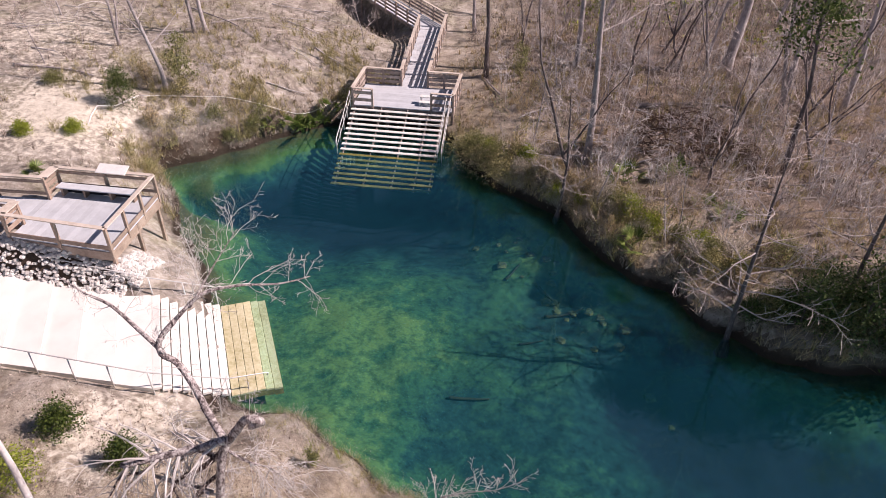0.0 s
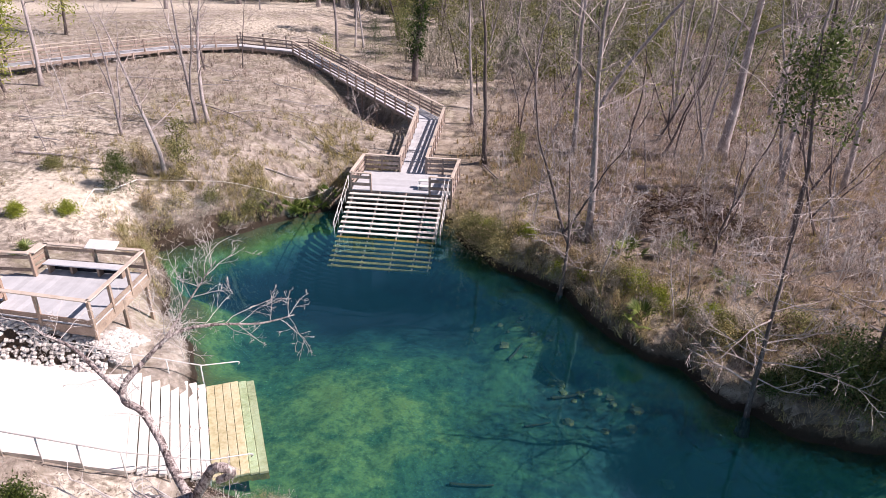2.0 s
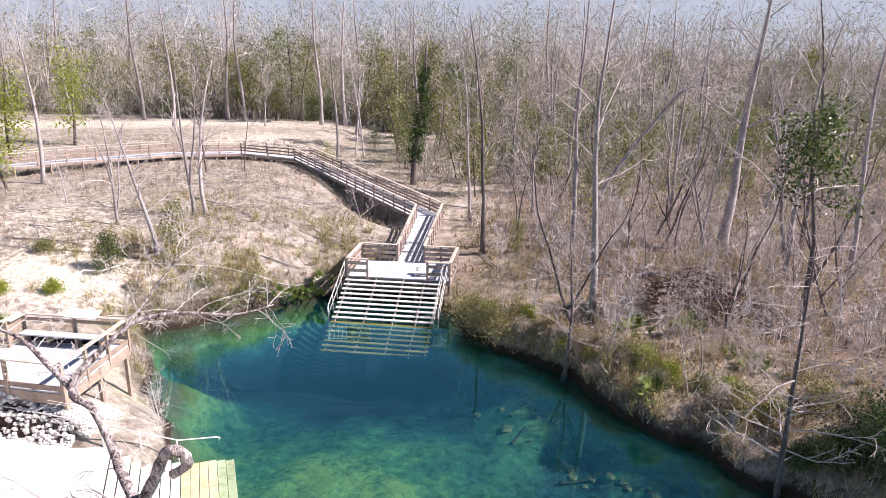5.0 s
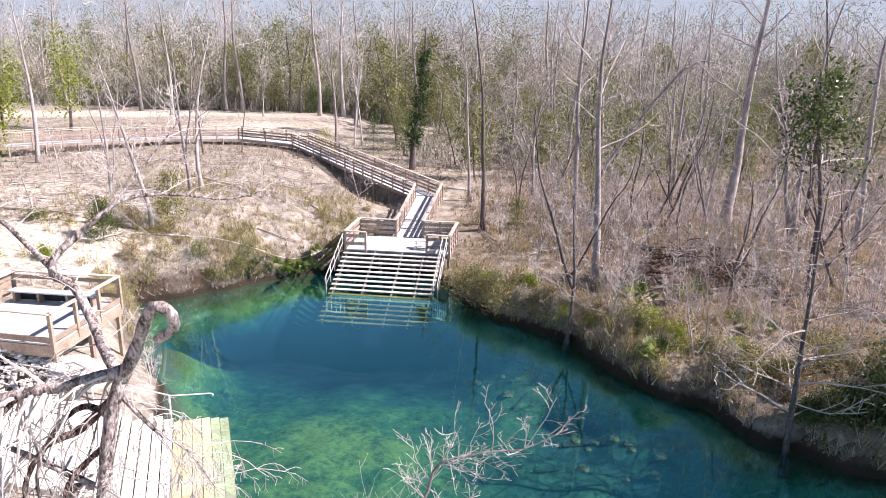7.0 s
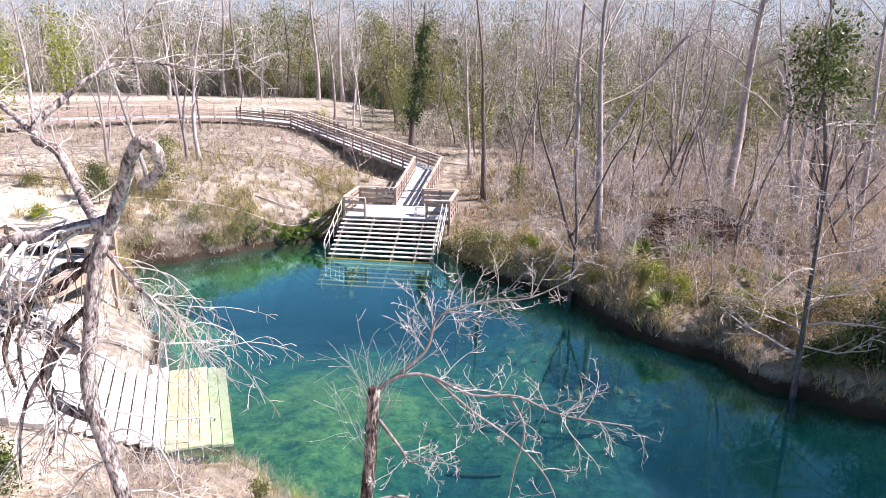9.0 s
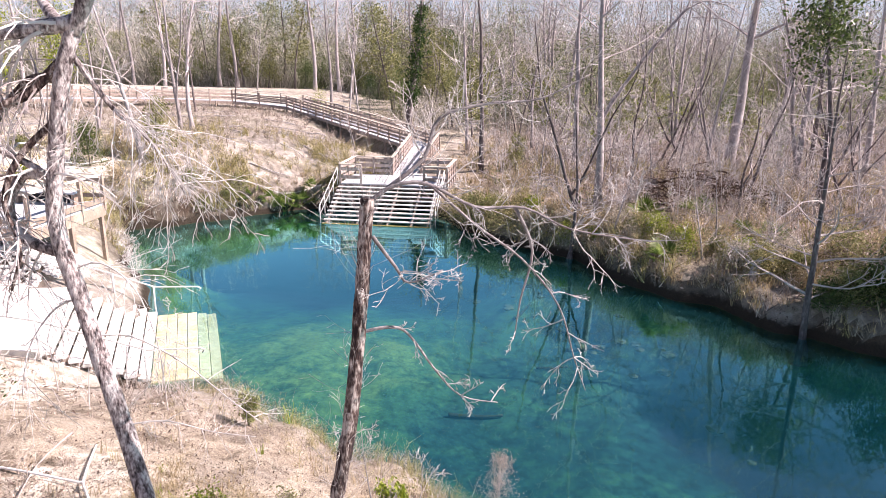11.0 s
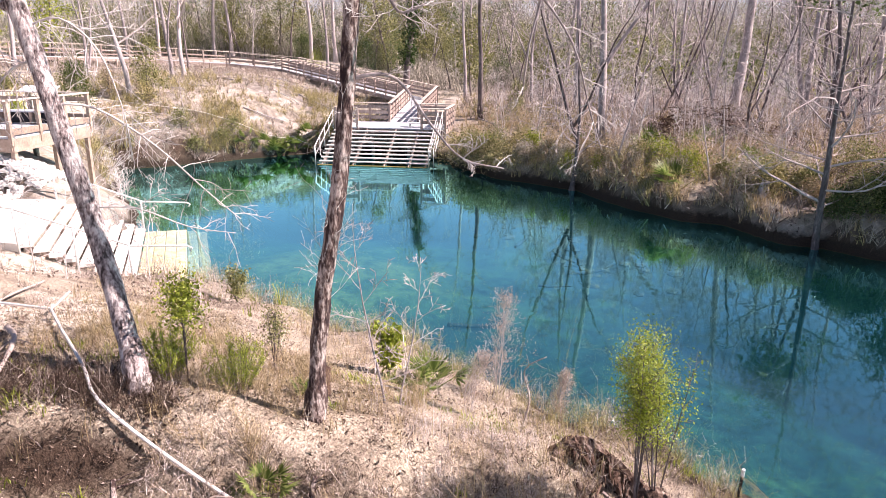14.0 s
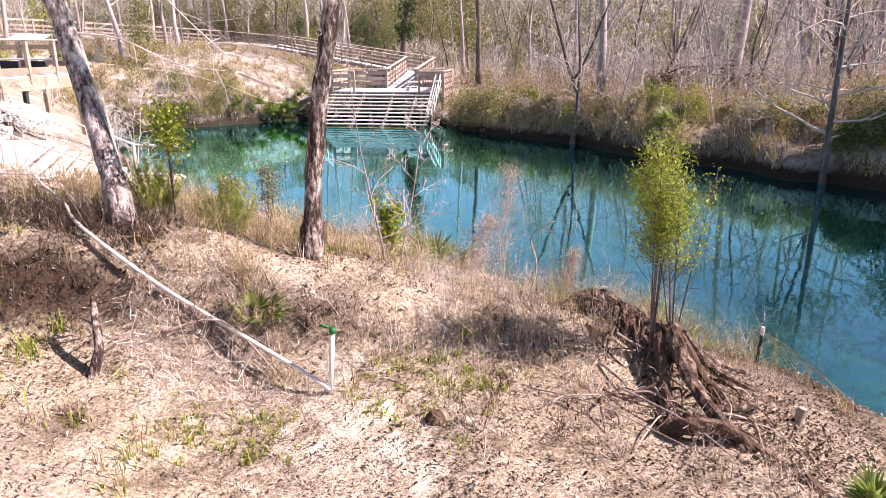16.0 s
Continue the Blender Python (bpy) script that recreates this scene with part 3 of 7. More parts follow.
WATER = water_material()
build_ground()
wg = Geo()
wg.add([(-14, -60, 0), (110, -60, 0), (110, 6, 0), (-14, 6, 0)], [(0, 1, 2, 3)])
pond = single("water", wg, WATER, (0, 0, 0), "clear turquoise spring water with a still reflecting surface", "water", kind="structure")
pond.visible_shadow = False

# ---- timber structures ----


def railing(parent, a, b, material=None, cap_material=None, height=1.07, spacing=2.2, rails=(0.22, 0.52, 0.82), ends=(True, True), post_drop=0.25,
            cap_w=0.2, rail_h=0.19):
    """Posts, horizontal rails and a flat cap between two deck-level points."""
    material, cap_material = material or RAIL, cap_material or CAP
    a, b = Vector(a), Vector(b)
    n = max(1, round((b - a).length / spacing))
    g = Geo()
    g.beam(a + Vector((0, 0, height)), b + Vector((0, 0, height)), cap_w, 0.045)
    cap = part("rail_cap", g, cap_material, parent, "flat pale cap board")
    for i in range(n + 1):
        if (i == 0 and not ends[0]) or (i == n and not ends[1]):
            continue
        p = a.lerp(b, i / n)
        g = Geo()
        g.beam(p - Vector((0, 0, post_drop)), p + Vector((0, 0, height - 0.02)), 0.12, 0.12, up=(b - a).normalized())
        part("post", g, material, cap)
    for h in rails:
        g = Geo()
        g.beam(a + Vector((0, 0, h)), b + Vector((0, 0, h)), 0.04, rail_h)
        part("rail", g, material, cap)


def deck_panel(corners, material, parent, thick=0.05, board=0.29, along=0):
    """A deck of separate boards in one quad panel; corners go round, boards lie along the first edge."""
    c = [Vector(v) for v in corners]
    if along:
        c = c[1:] + c[:1]
    n = max(1, round((c[3] - c[0]).length / board))
    gap = 0.014 / n / board * 0.29
    for i in range(n):
        u0, u1 = i / n + gap / 2, (i + 1) / n - gap / 2
        q = [c[0].lerp(c[3], u0), c[1].lerp(c[2], u0), c[1].lerp(c[2], u1), c[0].lerp(c[3], u1)]
        lo = [v - Vector((0, 0, thick)) for v in q]
        g = Geo()
        g.add(lo + q, [(3, 2, 1, 0), (4, 5, 6, 7), (0, 1, 5, 4), (1, 2, 6, 5), (2, 3, 7, 6), (3, 0, 4, 7)])
        part("deck_board", g, material, parent)


def fascia(parent, pts, z_drop, depth, material, thick=0.05):
    for p, q in zip(pts[:-1], pts[1:]):
        g = Geo()
        g.beam(Vector(p) - Vector((0, 0, z_drop + depth / 2)), Vector(q) - Vector((0, 0, z_drop + depth / 2)), thick, depth)
        part("beam", g, material, parent)


def pile(parent, x, y, top, material, w=0.14):
    g = Geo()
    g.beam((x, y, min(gz(x, y), top) - 0.4), (x, y, top), w, w, up=(1, 0, 0))
    part("support_post", g, material, parent)


def swim_dock():
    dz = 1.53
    dock = thing("swim_dock", (3, 1.6, 0), "grey timber swimming dock with rails standing over the spring", "dock")
    deck_panel([(0, 0, dz), (6.05, 0, dz), (6.1, 3.35, dz), (0, 3.35, dz)], DECK, dock)
    fascia(dock, [(0, 0.05, dz), (0, 3.35, dz), (6.1, 3.35, dz), (6.05, 0.05, dz), (0, 0.05, dz)], 0.06, 0.24, RAIL)
    railing(dock, (0, 0, dz), (0, 3.35, dz), spacing=1.7, rails=(0.25, 0.55, 0.85), ends=(True, False))
    railing(dock, (0, 3.35, dz), (2.3, 3.3, dz), spacing=1.2, rails=(0.25, 0.55, 0.85))
    railing(dock, (4.02, 3.3, dz), (6.1, 3.35, dz), spacing=1.1, rails=(0.25, 0.55, 0.85))
    railing(dock, (6.05, 0, dz), (6.1, 3.35, dz), spacing=0.85, rails=(0.25, 0.55, 0.85), ends=(True, False))
    railing(dock, (0, 0, dz), (1.2, 0, dz), spacing=1.2, rails=(0.35, 0.8), ends=(False, True))
    railing(dock, (4.75, 0, dz), (6.05, 0, dz), spacing=1.3, rails=(0.35, 0.8), ends=(True, False))
    for x in (0.05, 2.0, 4.0, 5.98):
        for y in (0.25, 3.2):
            pile(dock, x, y, dz - 0.06, RAIL)
    return dock


def dock_stairs():
    """Wide open-riser stairs that go down into the water."""
    dz, x0, x1 = 1.53, -0.04, 5.62
    st = thing("water_stairs", (2.8, -3, 0), "wide white open-riser stairs running down under the water", "stairs")
    z, y = dz, 0.0
    for k in range(1, 17):
        above = k <= 9
        z -= 0.155 if k <= 10 else 0.13
        y -= 0.345 if k <= 10 else 0.33
        g = Geo()
        g.box(((x0 + x1) / 2, y + 0.06, z), ((x1 - x0) / 2, 0.115, 0.028), ch=0.012)
        part("tread", g, WHITE if above else ALGAE, st, "" if above else "algae-covered tread")
    for x in (0.15, 1.75, 3.35, 4.6, 5.45):
        g = Geo()
        g.beam((x, 0.02, dz - 0.14), (x, -3.45, dz - 0.14 - 1.55), 0.06, 0.2)
        g.beam((x, -3.45, dz - 0.14 - 1.55), (x, -5.3, -0.93), 0.06, 0.2)
        part("stringer", g, RAIL, st)
    for x, lean in ((-0.12, 0), (5.66, 0), (5.9, 0)):
        g = Geo()
        g.tube([(x, -0.12, 2.45), (x, -3.45, 0.98), (x, -3.62, 0.85), (x, -3.6, 0.62)], 0.026, 8)
        part("handrail", g, METAL, st, "pale metal tube handrail", smooth=True)
        g = Geo()
        g.tube([(x, -0.15, 1.95), (x, -3.5, 0.48)], 0.02, 6)
        part("midrail", g, METAL, st, smooth=True)
        for i in range(5):
            yy = -0.15 - i * 0.83
            top = 2.45 + (yy + 0.12) * 0.4414
            g = Geo()
            g.tube([(x, yy, top - 0.98), (x, yy, top)], 0.024, 6)
            part("rail_post", g, METAL, st, smooth=True)
    return st


def white_bench():
    b = thing("step_bench", (4.35, 0.75, 1.53), "small white plastic step bench standing on the deck", "bench")
    for z, y, d in ((2.0, 0.92, 0.17), (1.77, 0.58, 0.15)):
        g = Geo()
        g.box((4.35, y, z), (0.4, d, 0.025), ch=0.01)
        part("seat" if z > 1.9 else "step", g, PLASTIC, b)
    for x in (3.99, 4.71):
        g = Geo()
        g.box((x, 0.92, 1.755), (0.025, 0.14, 0.225))
        g.box((x, 0.6, 1.64), (0.024, 0.14, 0.11))
        part("side_panel", g, PLASTIC, b)


def walk_section(name, label, left, right, supports=True, spacing=2.4, rails=(0.2, 0.47, 0.74), rail_h=0.19):
    """A boardwalk between two polylines of deck-edge points."""
    mid = (Vector(left[0]) + Vector(right[0])) / 2
    w = thing(name, (mid.x, mid.y, gz(mid.x, mid.y)), label, "boardwalk")
    for i in range(len(left) - 1):
        l0, l1, r0, r1 = (Vector(v) for v in (left[i], left[i + 1], right[i], right[i + 1]))
        deck_panel([l0, r0, r1, l1], DECK, w)
        for a, b in ((l0, l1), (r0, r1)):
            first = i == 0
            railing(w, a, b, spacing=spacing, rails=rails, ends=(first, True), post_drop=0.35, rail_h=rail_h)
            fascia(w, [a, b], 0.06, 0.22, RAIL)
        if supports:
            n = max(1, round((l1 - l0).length / 2.6))
            for k in range(n):
                for a, b in ((l0, l1), (r0, r1)):
                    p = a.lerp(b, (k + 0.5) / n)
                    pile(w, p.x, p.y, p.z - 0.06, RAIL)
    return w


def lookout():
    z = 3.0
    lk = thing("lookout_deck", (-7.0, -16.0, gz(-7, -16)), "brown-stained timber lookout deck with rails above white rubble", "lookout deck")
    ne, se, sw, nw = (-4.9, -14.0, z), (-4.75, -18.0, z), (-9.15, -17.75, z), (-9.3, -14.05, z)
    deck_panel([se, ne, nw, sw], DECK, lk, board=0.28)
    fascia(lk, [ne, se, sw, nw, ne], 0.05, 0.4, BROWN, 0.06)
    kw = dict(material=BROWN, cap_material=CAP, rails=(0.28, 0.85), rail_h=0.14, cap_w=0.2)
    bare = dict(kw, rails=(0.14,), rail_h=0.2)
    railing(lk, se, ne, spacing=1.35, **bare)
    railing(lk, sw, se, spacing=2.3, ends=(True, False), **bare)
    railing(lk, nw, ne, spacing=2.3, ends=(True, False), **kw)
    n2, s2 = (-9.28, -14.95, z), (-9.18, -16.85, z)
    railing(lk, nw, n2, spacing=0.9, ends=(False, True), material=BROWN, cap_material=CAP, rails=(0.28, 0.6, 0.85), cap_w=0.42)
    railing(lk, sw, s2, spacing=0.9, ends=(False, True), material=BROWN, cap_material=CAP, rails=(0.28, 0.6, 0.85), cap_w=0.42)
    far_n, far_s = (-18.5, -15.3, 2.9), (-18.4, -17.2, 2.9)
    deck_panel([s2, n2, far_n, far_s], DECK, lk, board=0.28)
    railing(lk, n2, far_n, ends=(False, True), **kw)
    railing(lk, s2, far_s, ends=(False, True), **kw)
    fascia(lk, [s2, far_s], 0.05, 0.28, BROWN, 0.06)
    for x, y in ((-4.95, -14.2), (-4.85, -16.0), (-4.85, -17.85), (-7.0, -17.75), (-9.1, -17.6), (-9.2, -14.2), (-7.0, -14.2), (-12.5, -16.9), (-16, -17)):
        pile(lk, x, y, z - 0.05, BROWN)
    g = Geo()
    g.box((-7.3, -14.5, z + 0.45), (1.75, 0.22, 0.03), ch=0.01)
    bench = thing("lookout_bench", (-7.3, -14.5, z), "long grey plank bench along the lookout rail", "bench")
    part("seat", g, DECK, bench)
    for x in (-8.9, -7.9, -6.7, -5.7):
        g = Geo()
        g.box((x, -14.45, z + 0.21), (0.05, 0.15, 0.21))
        part("leg", g, BROWN, bench)
    # dark sheet added where the seat's shadow lies
    g = Geo()
    g.box((-7.3, -14.3, z + 0.2), (1.7, 0.012, 0.18))
    part("back_screen", g, SHADE_STEEL, bench, "dark sheet standing in for the shade under the seat")
    g = Geo()
    x, y, zz = Vector((1, 0, 0)), Vector((0, 0.94, 0.34)), Vector((0, -0.34, 0.94))
    g.box((-6.7, -13.98, z + 1.17), (0.66, 0.26, 0.02), ax=(x, y, zz), ch=0.006)
    sign = thing("sign_panel", (-6.7, -14.0, z + 1.07), "tilted blank white sign panel on the lookout rail", "sign")
    part("panel", g, PLASTIC, sign)
    for sx in (-7.1, -6.3):
        g = Geo()
        g.beam((sx, -14.0, z + 1.09), (sx, -13.98, z + 1.16), 0.06, 0.05, up=(1, 0, 0))
        part("bracket", g, BROWN, sign)


def rubble():
    """White quarry stones heaped under the lookout."""
    rng = random.Random(5)
    g = Geo()
    for i in range(1000):
        if i < 700:
            x, y = rng.uniform(-9.6, -4.4), rng.uniform(-18.55, -17.4)
        else:
            x, y = rng.uniform(-4.9, -3.9), rng.uniform(-18.2, -16.3)
        s = rng.uniform(0.06, 0.13)
        stone_shape(g, (x, y, gz(x, y) + s * 0.5 ), s, rng)
    single("rubble", g, ROCK_STUFF, (-6.5, -17.5, 1.5), "heap of broken white rubble stones under the lookout", "rocks", kind="stuff")


def stone_shape(g, c, s, rng, flat=0.75):
    """A rough stone: an uneven eight-sided lump."""
    c = Vector(c)
    vs, fs = [], []
    rot = rng.uniform(0, 6.3)
    for zz, rr in ((-0.6, 0.75), (0.15, 1.0), (0.75, 0.6)):
        for k in range(6):
            a = rot + k * math.pi / 3 + rng.uniform(-0.25, 0.25)
            r = s * rr * rng.uniform(0.75, 1.2)
            vs.append(c + Vector((math.cos(a) * r, math.sin(a) * r, zz * s * flat * rng.uniform(0.8, 1.2))))
    for j in range(2):
        for k in range(6):
            fs.append((j * 6 + k, j * 6 + (k + 1) % 6, j * 6 + 6 + (k + 1) % 6, j * 6 + 6 + k))
    fs.append(tuple(range(5, -1, -1)))
    fs.append(tuple(range(12, 18)))
    g.add(vs, fs)


SU, SW, SB, SWID = Vector((-0.886, -0.463, 0)), Vector((0.463, -0.886, 0)), Vector((-1.3, -17.2, 0)), 5.08


def pale_stairs():
    st = thing("pale_stairs", (-1.5, -20, 0), "broad white concrete stairs into the water, lowest treads yellow with algae", "stairs")
    ax = (SW, -SU, Vector((0, 0, 1)))
    for k in range(-6, 8):
        z = 0.03 + 0.15 * (k + 1) if k >= 0 else 0.035 + 0.006 * (k + 1) - 0.05 * max(0, -4 - k)
        s = 0.3 * k + 0.15
        c = SB + SW * (SWID / 2) + SU * s
        hz = 0.045 if k >= 0 else 0.04
        g = Geo()
        g.box((c.x, c.y, z - hz), (SWID / 2, 0.143, hz), ax=ax, ch=0.012)
        part("tread", g, CONCRETE if k >= 0 else ALGAE_PALE, st, "" if k >= 0 else "algae-yellow tread")
        g = Geo()
        if k < 0:
            g.box((c.x, c.y, z - hz - 0.17), (SWID / 2 - 0.02, 0.15, 0.16), ax=ax)
            part("riser_block", g, ALGAE, st, "algae-covered riser")
    for w in (0.25, SWID / 2, SWID - 0.25):
        foot = SB + SW * w
        g = Geo()
        g.beam(foot + Vector((0, 0, -0.02)), foot + SU * 2.3 + Vector((0, 0, 1.08)), 0.14, 0.16)
        part("stringer", g, RAIL, st, "grey stringer under the treads")
    p0 = SB + SU * 2.4
    p1 = p0 + SW * SWID
    for i in range(9):
        z = 1.25 + 0.10 * i
        a0, b0 = p0 + Vector((-1.35 * i, 0.06 * i, 0)), p1 + Vector((-1.35 * i, 0.0 * i, 0))
        a1, b1 = a0 + Vector((-1.34, 0.06, 0)), b0 + Vector((-1.34, 0, 0))
        q = [a0, b0, b1, a1]
        g = Geo()
        g.add([v + Vector((0, 0, z - 0.5)) for v in q] + [v + Vector((0, 0, z)) for v in q],
              [(0, 1, 2, 3), (7, 6, 5, 4), (1, 0, 4, 5), (2, 1, 5, 6), (3, 2, 6, 7), (0, 3, 7, 4)])
        part("terrace", g, CONCRETE, st)
    rails = thing("stair_rails", (-1.5, -20, 0.5), "thin pale metal handrails on posts along the white stairs", "handrail")
    for side in (0, 1):
        off = SW * (SWID + 0.08 if side else -0.08)
        pts = [SB + off - SU * 1.32 + Vector((0, 0, 0.74)), SB + off - SU * 1.38 + Vector((0, 0, 0.82)), SB + off - SU * 1.28 + Vector((0, 0, 0.88)),
               SB + off + Vector((0, 0, 1.0)), SB + off + SU * 2.4 + Vector((0, 0, 2.1))]
        for i in (2, 5, 9):
            pts.append(pts[4] + Vector((-1.35 * i, 0.06 * i * (1 - side), 0.1 * i)))
        g = Geo()
        g.tube(pts, 0.024, 8)
        part("handrail", g, METAL, rails, smooth=True)
        for s, zz in ((0.05, 0.1), (1.2, 0.6), (2.35, 1.2)):
            p = SB + off + SU * s
            g = Geo()
            g.tube([p + Vector((0, 0, zz - 0.4)), p + Vector((0, 0, 1.0 + s * 0.458))], 0.028, 6)
            part("rail_post", g, METAL, rails, smooth=True)
        for i in range(1, 9):
            p = pts[4] + Vector((-1.35 * i, 0.06 * i * (1 - side), 0.1 * i))
            g = Geo()
            g.tube([p - Vector((0, 0, 1.25)), p], 0.026, 6)
            part("rail_post", g, METAL, rails, smooth=True)


ROCK_STUFF = surface("rubble_stone", (0.5, 0.48, 0.46), (0.62, 0.60, 0.58), (0.74, 0.72, 0.70), 9, 2, 0.85, 0.5, 0.02, 0.35, island=True)
swim_dock()
dock_stairs()
white_bench()
walk_section("ramp", "grey timber ramp with rails leading up from the swimming dock",
             [(2.3, 3.36, 1.53), (1.86, 12.5, 2.1)], [(4.02, 3.36, 1.53), (3.74, 13.5, 2.05)], spacing=1.15)
walk_section("boardwalk", "long weathered timber boardwalk on posts over a gully",
             [(1.84, 12.55, 2.1), (-13.4, 28.6, 3.72)], [(3.72, 13.55, 2.05), (-12.2, 30.0, 3.72)], spacing=1.6, rail_h=0.15)
walk_section("boardwalk", "weathered timber boardwalk curving across the clearing",
             [(-13.45, 28.6, 3.72), (-18.7, 27.9, 4.2), (-23.6, 23.8, 4.55), (-29.0, 16.0, 4.85), (-36.5, 4.5, 5.0)],
             [(-12.25, 30.1, 3.72), (-19.1, 29.6, 4.2), (-25.0, 24.9, 4.55), (-30.5, 16.9, 4.85), (-38.0, 5.4, 5.0)], spacing=2.2, rails=(0.3, 0.62), rail_h=0.11)
lookout()
rubble()
pale_stairs()

# ---- trees ----


def limb_path(p, d, length, n, rng, wob, droop):
    pts = [Vector(p)]
    d = Vector(d).normalized()
    step = length / n
    for i in range(n):
        d = (d + Vector((rng.gauss(0, wob), rng.gauss(0, wob), rng.gauss(0, wob) + droop))).normalized()
        pts.append(pts[-1] + d * step)
    return pts, d


def taper(n, r0, r1):
    return [r0 + (r1 - r0) * (i / n) ** 0.8 for i in range(n + 1)]


def grow(g, p, d, length, r, depth, rng, kids=5, droop=0.02, spread=0.9, wob=0.13, sides=4, tips=None, shrink=0.55, minr=0.006):
    """A limb with side limbs of its own, down to fine twigs."""
    n = 6 if depth > 1 else (4 if depth == 1 else 3)
    pts, d1 = limb_path(p, d, length, n, rng, wob, droop)
    g.tube(pts, taper(n, r, max(r * 0.3, minr)), sides if depth else 3, cap=False)
    if tips is not None and depth <= 1:
        tips.extend(pts[2:])
    if depth <= 0:
        return
    for k in range(kids):
        u = 0.25 + 0.75 * (k + rng.random()) / kids
        i = min(int(u * n), n - 1)
        q = pts[i].lerp(pts[i + 1], u * n - i)
        ax = (pts[i + 1] - pts[i]).normalized()
        side = ax.orthogonal().normalized()
        side.rotate(Matrix.Rotation(rng.uniform(0, 6.283), 3, ax))
        dd = ax * rng.uniform(0.5, 1.0) + side * spread * rng.uniform(0.7, 1.2)
        grow(g, q, dd, length * shrink * rng.uniform(0.6, 1.15) * (1.15 - 0.5 * u), max(r * 0.5 * (1.2 - 0.6 * u), minr), depth - 1, rng, max(2, kids - 1),
             droop, spread, wob * 1.1, max(3, sides - 1), tips, shrink, minr)


def leaf_mesh(name, centres, size, per, spread, material, rng_seed, squash=1.0):
    """Many small separate leaves round the given centres."""
    rng = np.random.RandomState(rng_seed)
    c = np.repeat(np.asarray([tuple(v) for v in centres], float), per, axis=0)
    n = len(c)
    off = rng.normal(0, spread, (n, 3))
    off[:, 2] *= squash
    c = c + off
    a = rng.normal(0, 1, (n, 3))
    a /= np.linalg.norm(a, axis=1)[:, None]
    b = np.cross(a, rng.normal(0, 1, (n, 3)))
    b /= np.linalg.norm(b, axis=1)[:, None] + 1e-9
    s = size * rng.uniform(0.5, 1.35, (n, 1))
    v = np.stack([c - a * s, c + b * s * 0.45, c + a * s, c - b * s * 0.45], 1).reshape(-1, 3)
    f = np.arange(n * 4).reshape(n, 4)
    return mesh_arrays(name, v, f, material)


def mesh_child(name, me, parent, label=""):
    ob = new(name, me)
    ob.parent = parent
    return tagged(ob, label)


def bare_tree(seed, height, r0, lean=(0, 0), first=0.35, limbs=14, bark=None, twig=None, depth=2, label="", name="tree", kids=4, limb_len=0.26, droop=0.02,
              up=0.7, flare=1.5, wob=0.045, spread=0.9, twig_r=0.009, leaders=()):
    """A leafless tree at the origin: tapered trunk, limbs and fine twigs; each leader is (height share, turn, lean) of a second stem."""
    rng = random.Random(seed)
    t = thing(name, (0, 0, 0), label or "tall bare grey tree with fine leafless twigs", name, "bare " + name + "s")
    n = 12
    pts = [Vector((0, 0, -0.25))]
    d = Vector((lean[0], lean[1], 1)).normalized()
    for i in range(n):
        d = (d + Vector((rng.gauss(0, wob), rng.gauss(0, wob), 0.02))).normalized()
        pts.append(pts[-1] + d * (height + 0.25) / n)
    rad = [r0 * (1 - 0.86 * (i / n)) * (flare if i == 0 else 1) for i in range(n + 1)]
    g = Geo()
    g.tube(pts, rad, 8, rough=0.08, rng=rng)
    stems = [(pts, rad)]
    for share, turn, tilt in leaders:
        i = max(1, int(share * n))
        d = Vector((math.cos(turn) * tilt, math.sin(turn) * tilt, 1)).normalized()
        line = [pts[i] - d * 0.1]
        for j in range(n):
            d = (d + Vector((rng.gauss(0, wob * 1.3), rng.gauss(0, wob * 1.3), 0.05))).normalized()
            line.append(line[-1] + d * height * (1 - share) * 0.95 / n)
        rd = [rad[i] * 0.74 * (1 - 0.86 * (j / n)) for j in range(n + 1)]
        g.tube(line, rd, 7, rough=0.08, rng=rng)
        stems.append((line, rd))
    tr = new("trunk", g.mesh("trunk", True))
    tr.data.materials.append(bark or BARK)
    tr.parent = t
    c = Geo()
    for k in range(limbs):
        pts, rad = stems[k % len(stems)]
        u = first + (1 - first) * (k + rng.random()) / limbs
        i = min(int(u * n), n - 1)
        q = pts[i].lerp(pts[i + 1], u * n - i)
        a = k * 2.4 + rng.uniform(-0.5, 0.5)
        dd = Vector((math.cos(a), math.sin(a), up * rng.uniform(0.6, 1.5)))
        r = rad[i] * rng.uniform(0.3, 0.5)
        grow(c, q, dd, height * limb_len * rng.uniform(0.6, 1.2) * (1.2 - 0.55 * u), r, depth, rng, kids, droop, spread, 0.12, 4, None, 0.55, twig_r)
    cr = new("crown", c.mesh("crown"))
    cr.data.materials.append(twig or TWIG)
    cr.parent = t
    tagged(cr, "bare twigs")
    return t


